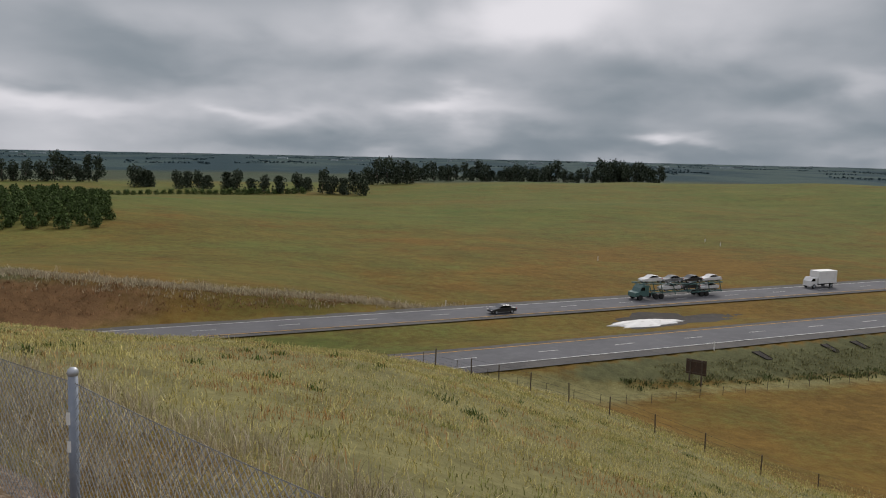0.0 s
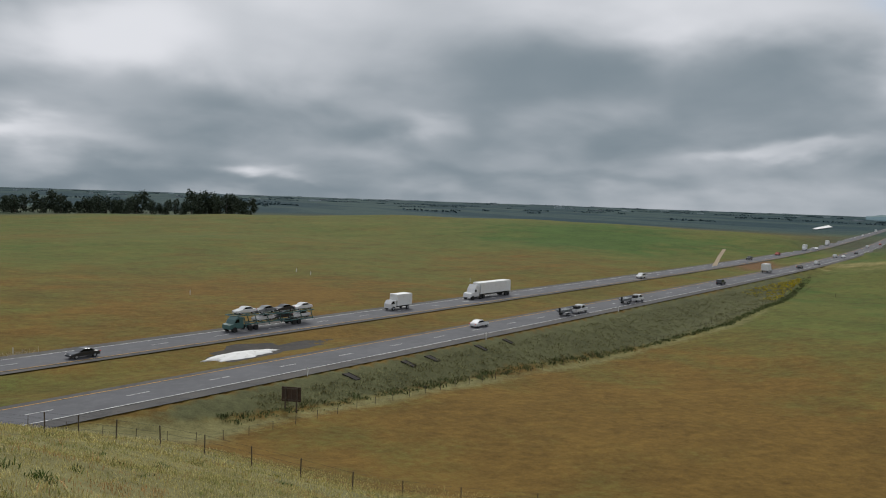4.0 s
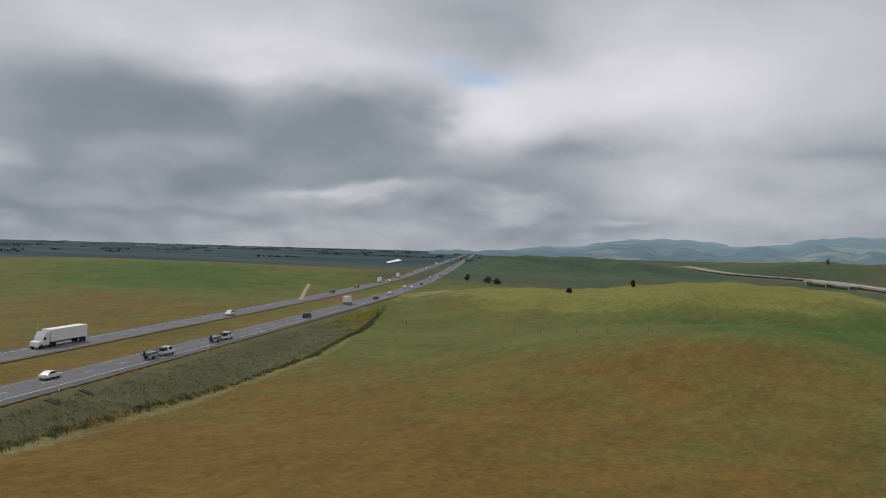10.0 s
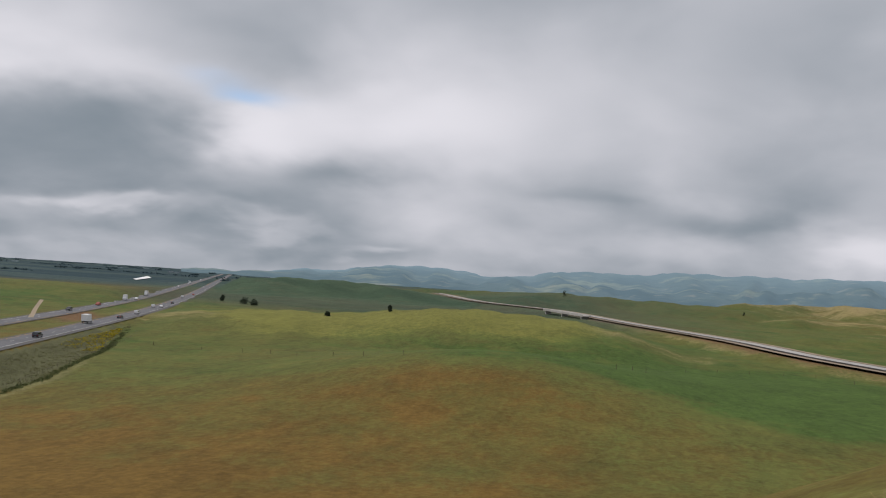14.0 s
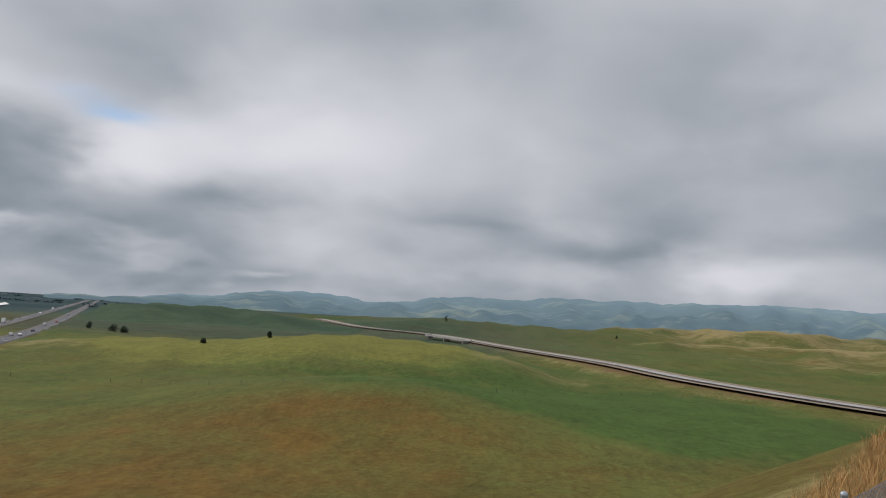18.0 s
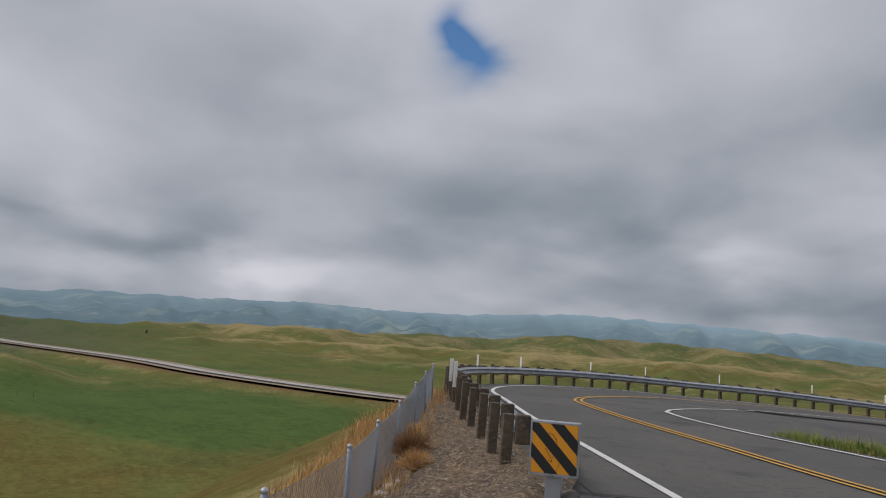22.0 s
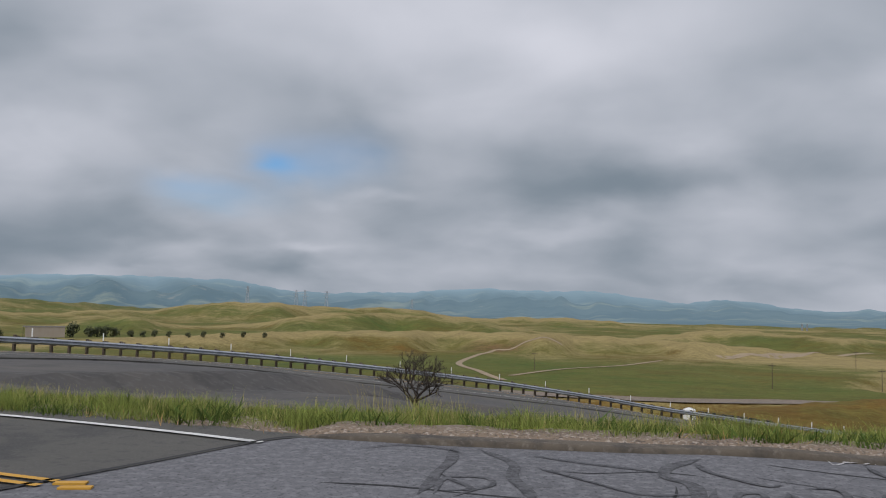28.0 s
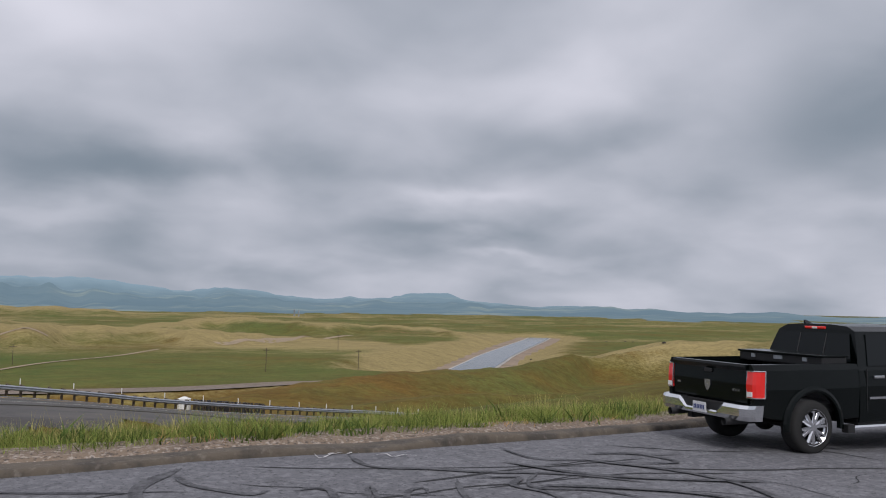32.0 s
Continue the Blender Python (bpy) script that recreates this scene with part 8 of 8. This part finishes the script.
def fences_and_board():
    up = Vector((0, 0, 0))
    # down the foot of the hill
    line = [on_ray(a, e, 51, dmin=42) for a, e in ((-0.24, -15.26), (2.4, -16.1), (4.4, -16.75), (6.7, -17.3), (9.5, -17.95), (12.4, -18.6), (15.6, -19.4), (19.0, -20.0), (22.7, -20.4), (26.3, -20.7), (30.5, -20.9), (36, -20.9), (42, -20.7), (48, -20.2), (54, -19.6), (60, -19.0), (66, -18.4), (72, -17.8), (78, -17.0), (84, -16.4), (89.2, -15.8), (92.1, -15.2), (94.7, -14.7), (96.8, -14.1))]
    post_row("wire_fence", "wire fence on thin wooden posts round the foot of the hill", line, 1.25, 0.045, "", 3, seed=1)
    # along the highway's edge
    line = [hw(s, 70.5 + 2.0 * math.sin(s * 0.02)) for s in np.arange(34, 330, 3.6)]
    line = [hw(s, 77 - 0.12 * s if s > 0 else 77) for s in np.arange(-14, 34, 3.0)] + line
    post_row("wire_fence", "wire fence on wooden posts beside the highway bank", line, 1.1, 0.035, "", 3, seed=2)
    # across the field
    line = [on_ray(a, e, 290) for a, e in ((54.6, -5.5), (57.7, -5.7), (60.4, -5.75), (62.3, -5.75), (64.1, -5.8), (66.6, -5.72), (68.7, -5.6), (71.5, -5.3))]
    post_row("wire_fence", "wire fence crossing the open field", line, 1.35, 0.08, "", 2, seed=3)
    line = [on_ray(a, e, 290) for a, e in ((86.4, -5.2), (87.5, -5.2), (88.4, -5.3), (91, -5.0), (93, -4.85), (95.0, -4.75), (97.1, -4.6), (99.0, -4.55), (101.2, -4.7), (103.4, -4.9))]
    post_row("wire_fence", "wire fence crossing the green field", line, 1.35, 0.08, "", 2, seed=4)
    # the board, seen from its back
    p = on_ray(18.1, -15.05, 104)
    t = tagged(new("sign_board"), "brown back of a roadside sign board on two posts", "sign")
    t.matrix_basis = Matrix.Translation(p) @ pose(0, 0, 0, 0, 0, 24 - 60)
    for x in (-0.75, 0.75):
        bm = bmesh.new()
        box(bm, x - 0.08, -0.08, -0.4, x + 0.08, 0.08, 3.1)
        part("post", bm, MAT["wood"], t)
    for k in range(4):
        bm = bmesh.new()
        box(bm, -1.28 + k * 0.645, 0.09, 1.25, -0.65 + k * 0.645, 0.13, 3.15)
        part("panel", bm, MAT["rust"], t)
    for z in (1.45, 2.9):
        bm = bmesh.new()
        box(bm, -1.28, -0.13, z, 1.28, -0.09, z + 0.12)
        part("rail", bm, MAT["wood"], t)
    # white marker posts beside the carriageways
    bm = bmesh.new()
    box(bm, -0.06, -0.02, -0.2, 0.06, 0.02, 1.25)
    bevel_all(bm, 0.008, 1)
    me = bpy.data.meshes.new("marker_post")
    bm.to_mesh(me)
    bm.free()
    me.materials.append(MAT["white_paint"])
    for az, n in ((19.1, 82.9), (31.9, 82.7), (41, 82.7), (0.3, 123.2), (19.0, 123.0), (30.2, 123.0)):
        ob = new("marker_post", me)
        ob.location = hw(at_highway(az, n), n)
        tagged(ob, "white plastic marker post beside the highway", "marker post", "highway markers")
    for a, e in ((11.1, -7.15), (18.2, -5.55), (19.2, -5.75), (30.5, -5.9)):
        ob = new("marker_post", me)
        ob.location = on_ray(a, e)
        ob.scale = (1.3, 1.3, 1.0)
        tagged(ob, "white survey stake in the field", "stake", "field stakes")


fences_and_board()


def median_patch():
    """A heap of white lime in the median, with thin tongues."""
    c = hw(at_highway(14.6, 102.5), 102.5)
    rng = np.random.RandomState(4)
    n = 40
    rings = []
    for k, h in ((1.0, 0.02), (0.85, 0.25), (0.6, 0.42), (0.3, 0.72), (0.1, 0.8)):
        ring = []
        for i in range(n):
            a = i * 6.2832 / n
            w = 1 + 0.18 * math.sin(3 * a + 1) + 0.12 * math.sin(7 * a) + 0.10 * math.sin(13 * a + 2)
            u, v = math.cos(a) * 6.5 * k * w, math.sin(a) * 2.4 * k * w
            ring.append((HU[0] * u + HN[0] * v, HU[1] * u + HN[1] * v, h))
        rings.append(ring)
    bm = bmesh.new()
    loft(bm, rings)
    ob = part("lime_patch", bm, MAT["lime"], smooth=True)
    ob.location = c
    tagged(ob, "spilled white lime lying in the median", "lime patch")
    q = hw(at_highway(16.3, 103.5), 103.5)
    ring, mid = [], []
    for i in range(48):
        a = i * 6.2832 / 48
        w = 1 + 0.22 * math.sin(3 * a + 2) + 0.14 * math.sin(5 * a) + 0.10 * math.sin(11 * a + 1)
        for k, out in ((1.0, ring), (0.5, mid)):
            u, v = math.cos(a) * 12.0 * w * k, math.sin(a) * 4.2 * w * k
            x, y = q.x + HU[0] * u + HN[0] * v, q.y + HU[1] * u + HN[1] * v
            out.append((x, y, gz(x, y) + (0.02 if k == 1 else 0.05)))
    n = len(ring)
    v = ring + mid + [(q.x, q.y, q.z + 0.05)]
    f = [(i, (i + 1) % n, n + (i + 1) % n, n + i) for i in range(n)] + [(n + i, n + (i + 1) % n, 2 * n) for i in range(n)]
    tagged(new("wet_ground", mesh_from("wet_ground", v, f, MAT["dark_pit"])), "ragged patch of dark wet earth in the median", "ground", kind="structure")


median_patch()


def culverts():
    for az, k in ((21.9, 1.0), (26.0, 0.9), (27.8, 1.0), (31.3, 0.8), (33.2, 0.7)):
        s = at_highway(az, 81)
        k *= 0.7
        a, b = hw(s, 81.4), hw(s + 1.2 * k, 79.6)
        t = tagged(new("storm_drain"), "dark drain chute cut into the highway bank", "drain", "drains in the bank")
        t.location = a
        d = b - a
        side = Vector((HU[0], HU[1], 0))
        bm = bmesh.new()
        loft(bm, [[side * -0.95 * k + Vector((0, 0, 0.10)), side * 0.95 * k + Vector((0, 0, 0.10)), side * 0.95 * k + Vector((0, 0, -0.4)), side * -0.95 * k + Vector((0, 0, -0.4))], [d + side * -0.6 * k + Vector((0, 0, 0.12)), d + side * 0.6 * k + Vector((0, 0, 0.12)), d + side * 0.6 * k + Vector((0, 0, -0.4)), d + side * -0.6 * k + Vector((0, 0, -0.4))]])
        part("chute", bm, MAT["dark_pit"], t)
        for sg in (-1, 1):
            bm = bmesh.new()
            rod(bm, side * sg * 0.95 * k + Vector((0, 0, 0.12)), d + side * sg * 0.8 * k + Vector((0, 0, 0.14)), 0.06, n=5)
            part("edging", bm, MAT["dark_pit"], t)


culverts()


# scrub on the highway bank and cut
def bank_scrub():
    rng = np.random.RandomState(14)
    MAT["scrub"] = material("grey_green_scrub", (0.225, 0.215, 0.105), 0.95, island=0.5, spec=0.1)
    MAT["toe_scrub"] = material("dark_green_scrub", (0.115, 0.135, 0.055), 0.95, island=0.5, spec=0.1)
    MAT["mustard"] = material("yellow_mustard_flowers", (0.50, 0.40, 0.03), 0.95, island=0.3, spec=0.1)
    toe = lambda q: np.interp(q, (44, 80, 116, 155, 205, 260, 330, 365), (80, 76, 74, 71, 66, 68, 78, 83))

    def spots(s, n):
        x, y = HU[0] * s + HN[0] * n, HU[1] * s + HN[1] * n
        sp = np.column_stack([x, y, gzs(x, y), rng.uniform(0.5, 1.3, len(x))])
        sp[:, 3] *= np.clip(0.9 + 0.7 * waves(x, y, 5.0, 71), 0.3, 1.8)
        return sp
    s = rng.uniform(66, 350, 5200)
    blades("bank_scrub", spots(s, toe(s) + (81 - toe(s)) * rng.uniform(0, 1, len(s))), MAT["scrub"], 0.10, 0.34, 1.4, 0.06, 6, 0.40, 15, "grey-green scrub on the highway bank", "scrub")
    s = rng.uniform(60, 340, 900)
    blades("toe_scrub", spots(s, toe(s) + rng.normal(0, 0.5, len(s))), MAT["toe_scrub"], 0.2, 0.55, 1.2, 0.07, 12, 0.40, 17, "dark green brush along the foot of the bank", "scrub")
    s = rng.uniform(262, 335, 420)
    blades("mustard_flowers", spots(s, toe(s) + 2.0 + rng.uniform(0, 1, len(s)) * (79 - toe(s))), MAT["mustard"], 0.2, 0.5, 1.0, 0.09, 7, 0.45, 18, "yellow mustard flowers on the highway bank", "flowers")
    s = rng.uniform(-60, 60, 3000)
    top = np.interp(s, (-12, 12, 29, 43, 60), (136, 131, 128.5, 126.5, 125.5))
    blades("cut_scrub", spots(s, top + rng.normal(1.0, 1.8, len(s))), MAT["grey_grass"], 0.25, 0.8, 1.0, 0.05, 7, 0.5, 16, "tall grey dry weeds along the cutting's top", "weeds")
    s = rng.uniform(-60, 40, 1500)
    top = np.interp(s, (-12, 12, 29, 43, 60), (136, 131, 128.5, 126.5, 125.5))
    blades("cut_scrub", spots(s, 124.5 + (top - 124.5) * rng.uniform(0.1, 1, len(s))), MAT["dry_shrub"], 0.12, 0.4, 1.0, 0.06, 6, 0.5, 20, "dark brown weeds on the cutting", "weeds")


bank_scrub()


# ---- canal, bridge, tracks ----
def flow(name, line, half, mat, lift, label, category, step=12):
    c = resample(line, step)
    ob = new(name, ribbon(name, c, half, -half, mat, lift))
    return tagged(ob, label, category, kind="structure")


flow("canal_bank", CANAL, 12.5, MAT["bank"], 0.75, "bare graded banks of a canal", "canal")
flow("canal_road", sideways(CANAL, -9.0), 2.2, MAT["track"], 0.95, "pale service road beside the canal", "road")
flow("canal_lining", CANAL, 4.6, MAT["concrete"], 1.0, "pale concrete canal lining", "canal")
# a dark ribbon laid in as the shade of the canal bank
flow("canal_bank_shade", sideways(CANAL, 5.6), 1.5, MAT["dark_pit"], 1.05, "dark strip painted as shade along the canal bank", "canal")
flow("aqueduct_bank", AQUEDUCT, 21.0, MAT["bank"], 0.7, "sloping bare banks of the aqueduct", "canal")
flow("aqueduct_lining", AQUEDUCT, 11.2, MAT["concrete"], 0.9, "concrete lining of the aqueduct", "canal")
flow("aqueduct_water", AQUEDUCT, 9.6, MAT["water"], 1.1, "still grey water of the aqueduct", "water")


def bridge():
    p, q = on_ray(81.4, -1.75, 800), on_ray(84.2, -1.95, 700)
    d = (q - p)
    t = tagged(new("canal_bridge"), "low concrete bridge over the canal", "bridge")
    t.matrix_basis = Matrix.Translation((p + q) / 2) @ pose(0, 0, 0, 0, 0, math.degrees(math.atan2(d.y, d.x)))
    L = d.length / 2
    bm = bmesh.new()
    box(bm, -L, -3.5, 2.6, L, 3.5, 3.4)
    part("deck", bm, MAT["concrete"], t)
    for x in (-L * 0.9, 0, L * 0.9):
        bm = bmesh.new()
        box(bm, x - 0.8, -3, -3, x + 0.8, 3, 2.6)
        part("pier", bm, MAT["concrete"], t)
    for s in (-3.4, 3.4):
        bm = bmesh.new()
        box(bm, -L, s - 0.15, 3.4, L, s + 0.15, 4.2)
        part("parapet", bm, MAT["concrete"], t)


bridge()


def ray_track(name, pts, width, label, fallback=500):
    line = [on_ray(a, e, fallback, dmin=120) for a, e in pts]
    return drape(name, line, width, MAT["track"], 0.18, label, "track")


ray_track("dirt_track", ((47.15, -4.0), (47.35, -3.5), (47.7, -2.85)), 2.0, "pale dirt track climbing from the highway")
ray_track("dirt_track", ((188.2, -3.3), (182.0, -4.05), (177.9, -4.65)), 2.6, "pale dirt track across the green valley")
ray_track("dirt_track", ((177.4, -4.95), (175.8, -4.4), (174.4, -3.85), (176.5, -3.1), (178.1, -2.8), (181.6, -2.45)), 2.8, "pale dirt track winding up the hill")
ray_track("dirt_track", ((192, -2.95), (193.6, -2.68), (195, -2.75), (196.7, -2.62), (201, -2.3)), 7.0, "pale bare scar on the hillside")


def plain_details():
    """The pond, farm roofs and tree belts of the plain."""
    p = [polar(a, d) for a, d in ((53.0, 1240), (53.9, 1560), (54.15, 1400), (53.2, 1180))]
    z = max(gz(q.x, q.y) for q in p) + 0.6
    ob = new("pond", mesh_from("pond", [(q.x, q.y, z) for q in p], [(0, 1, 2, 3)][::-1], MAT["lime"]))
    ob.data.flip_normals()
    tagged(ob, "pale rectangular pond liner in the plain", "pond", kind="structure")
    rng = np.random.RandomState(6)
    v, f = [], []
    for _ in range(90):
        a, d = rng.uniform(-31, 62), rng.uniform(2500, 4700)
        c = polar(a, d)
        c.z = gz(c.x, c.y)
        L, W, H = rng.uniform(10, 40), rng.uniform(10, 25), rng.uniform(2, 4.5)
        i = len(v)
        for zz in (-2, H):
            v += [(c.x - L / 2, c.y - W / 2, c.z + zz), (c.x + L / 2, c.y - W / 2, c.z + zz), (c.x + L / 2, c.y + W / 2, c.z + zz), (c.x - L / 2, c.y + W / 2, c.z + zz)]
        f += [(i, i + 1, i + 5, i + 4), (i + 1, i + 2, i + 6, i + 5), (i + 2, i + 3, i + 7, i + 6), (i + 3, i, i + 4, i + 7), (i + 4, i + 5, i + 6, i + 7)]
    MAT["roofs"] = material("pale_farm_roofs", (0.26, 0.31, 0.33), 0.8, island=0.5)
    tagged(new("farm_buildings", mesh_from("farm_buildings", v, f, MAT["roofs"])), "tiny pale farm roofs scattered over the plain", "buildings", kind="stuff")
    v, f = [], []
    for _ in range(170):
        a, d = rng.uniform(-31, 66), rng.uniform(1500, 4800)
        c = polar(a, d)
        L = rng.uniform(20, 160)
        th = rng.choice((radians(24), radians(114))) + rng.normal(0, 0.05)
        k = int(L / 12) + 2
        for j in range(k):
            x, y = c.x + math.cos(th) * L * (j / k - 0.5), c.y + math.sin(th) * L * (j / k - 0.5)
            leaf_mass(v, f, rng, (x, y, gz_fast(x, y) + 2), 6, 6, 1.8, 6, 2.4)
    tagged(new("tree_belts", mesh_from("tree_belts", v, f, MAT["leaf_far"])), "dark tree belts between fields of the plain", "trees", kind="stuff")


# leaf colour shifted to blue to stand for distance haze
MAT["leaf_far"] = material("distant_blue_haze_trees", (0.058, 0.088, 0.098), 1.0, island=0.3, spec=0.0)


def gz_fast(x, y):
    return -26.5


plain_details()


# ---- south of the hill ----
def shed():
    far = on_ray(147.3, -2.42, 300, dmin=150)
    r = math.hypot(far.x, far.y)
    a, b = polar(146.1, r), polar(148.48, r)
    c = (a + b) / 2
    d = b - a
    t = tagged(new("metal_shed"), "long low tan metal shed with an open end", "shed")
    t.matrix_basis = Matrix.Translation((c.x, c.y, far.z - 0.1)) @ pose(0, 0, 0, 0, 0, math.degrees(math.atan2(d.y, d.x))) @ Matrix.Diagonal((1, 1, r / 210, 1))
    L = d.length / 2
    for x0, x1 in ((-L + 1.6, -L * 0.32), (-L * 0.32 + 0.02, L * 0.28), (L * 0.28 + 0.02, L)):
        bm = bmesh.new()
        box(bm, x0, 2.9, 0, x1, 3.0, 2.35)
        part("wall_panel", bm, MAT["tan_wall"], t)
    bm = bmesh.new()
    box(bm, -L + 1.6, -3, 0, L, -2.9, 2.35)
    box(bm, L - 0.1, -2.9, 0, L, 2.9, 2.35)
    part("wall", bm, MAT["tan_wall"], t)
    bm = bmesh.new()
    box(bm, -L, -3.2, 2.36, L + 0.2, 3.25, 2.58)
    part("roof", bm, MAT["roof_grey"], t)
    for y in (-2.9, 2.9):
        bm = bmesh.new()
        rod(bm, (-L + 0.2, y, 0), (-L + 0.2, y, 2.36), 0.1, n=6)
        part("post", bm, MAT["wood"], t)
    bm = bmesh.new()
    box(bm, -L * 0.34, 3.0, 0.2, L * 0.05, 3.06, 2.1)
    part("sliding_door", bm, MAT["tan_wall"], t)


shed()


def pylon(az, el0, el1, d, k=1.0):
    p = polar(az, d)
    z0, z1 = 1.66 + d * math.tan(radians(el0)), 1.66 + d * math.tan(radians(el1))
    p.z = gz(p.x, p.y)
    H = max(12, z1 - p.z)
    t = tagged(new("power_pylon"), "far grey lattice power pylon on a hill", "pylon", "power line")
    t.location = p
    bm = bmesh.new()
    w = H * 0.10
    for sx in (-1, 1):
        for sy in (-1, 1):
            rod(bm, (sx * w, sy * w, -2), (sx * w * 0.2, sy * w * 0.2, H), 0.35 * k, 0.25 * k, 4)
    part("legs", bm, MAT["galvanized"], t)
    bm = bmesh.new()
    for k2 in range(6):
        a, b = 1 - 0.8 * k2 / 6, 1 - 0.8 * (k2 + 1) / 6
        za, zb = H * k2 / 6, H * (k2 + 1) / 6
        for s in (-1, 1):
            rod(bm, (-w * a, s * w * a, za), (w * b, s * w * b, zb), 0.2 * k, n=3)
            rod(bm, (s * w * a, w * a, za), (s * w * b, -w * b, zb), 0.2 * k, n=3)
    part("bracing", bm, MAT["galvanized"], t)
    for h in (0.72, 0.84, 0.95):
        bm = bmesh.new()
        rod(bm, (-w * 1.6, 0, H * h), (w * 1.6, 0, H * h), 0.3 * k, n=4)
        part("cross_arm", bm, MAT["galvanized"], t)


for az, a, b, d in ((159.8, 0.0, 1.15, 1500), (163.1, -0.05, 0.98, 1700), (163.7, -0.05, 0.98, 1750), (165.2, -0.1, 0.95, 1800), (171.2, -0.2, 0.5, 2200), (-162.75, -1.5, -0.75, 1500), (-162.45, -1.5, -0.75, 1520)):
    pylon(az, a, b, d)


def poles():
    for az, el, h in ((-160.0, -3.4, 9), (-165.05, -4.8, 8), (-158.7, -4.6, 8), (179.6, -4.2, 7)):
        p = on_ray(az, el, 400, dmin=130)
        t = tagged(new("utility_pole"), "wooden utility pole with a cross-arm in the valley", "utility pole", "utility poles")
        t.location = p
        bm = bmesh.new()
        rod(bm, (0, 0, -0.5), (0, 0, h), 0.13, 0.09, 6)
        part("pole", bm, MAT["wood"], t)
        bm = bmesh.new()
        box(bm, -1.2, -0.08, h - 0.9, 1.2, 0.08, h - 0.7)
        part("cross_arm", bm, MAT["wood"], t)


poles()


def tank_yard():
    p = Vector((-11.6, -78.0, gz(-11.6, -78.0) - 0.3))
    t = tagged(new("water_tank"), "small white cylindrical tank beside the lower road", "tank")
    t.location = p
    bm = bmesh.new()
    bmesh.ops.create_cone(bm, cap_ends=True, segments=24, radius1=0.55, radius2=0.55, depth=1.25, matrix=Matrix.Translation((0, 0, 0.62)))
    part("shell", bm, MAT["white_paint"], t, smooth=False)
    bm = bmesh.new()
    bmesh.ops.create_cone(bm, cap_ends=True, segments=24, radius1=0.56, radius2=0.1, depth=0.18, matrix=Matrix.Translation((0, 0, 1.34)))
    part("roof", bm, MAT["white_paint"], t)
    rr = random.Random(3)
    yard = tagged(new("stake_yard"), "stacked dark stakes standing in a yard by the tank", "posts")
    yard.location = p
    right = Vector((math.cos(radians(-170)), -math.sin(radians(-170)), 0))
    ahead = Vector((math.sin(radians(-170)), math.cos(radians(-170)), 0))
    bm = bmesh.new()
    box(bm, -0.07, -0.07, -1.2, 0.07, 0.07, 0.95)
    me = bpy.data.meshes.new("stake")
    bm.to_mesh(me)
    bm.free()
    me.materials.append(MAT["dark_metal"])
    for k in range(46):
        q = right * (0.9 + 0.135 * k + rr.uniform(-0.1, 0.1)) + ahead * (rr.uniform(-0.6, 1.8))
        ob = part("stake", me, None, yard)
        zz = gz(p.x + q.x, p.y + q.y) - p.z
        ob.matrix_basis = pose(q.x, q.y, zz, rr.uniform(-6, 6), rr.uniform(-6, 6), rr.uniform(0, 90))


tank_yard()


def boulders():
    rr = random.Random(9)
    for az, el in ((-141.2, -2.25), (-139.9, -2.2), (-139.4, -2.22), (-137.8, -2.2), (-146.5, -3.6)):
        p = on_ray(az, el - 0.15, 300, dmin=130)
        bm = bmesh.new()
        bmesh.ops.create_icosphere(bm, subdivisions=1, radius=0.8)
        for v in bm.verts:
            v.co *= 1 + 0.3 * noise.noise(v.co * 2 + Vector((az, 0, 0)))
        ob = part("boulder", bm, MAT["dark_pit"])
        ob.matrix_basis = Matrix.Translation(p) @ Matrix.Diagonal((1.3, 1, 0.7, 1))
        tagged(ob, "dark boulder on the dry hillside", "boulder", "boulders on the hill")


boulders()
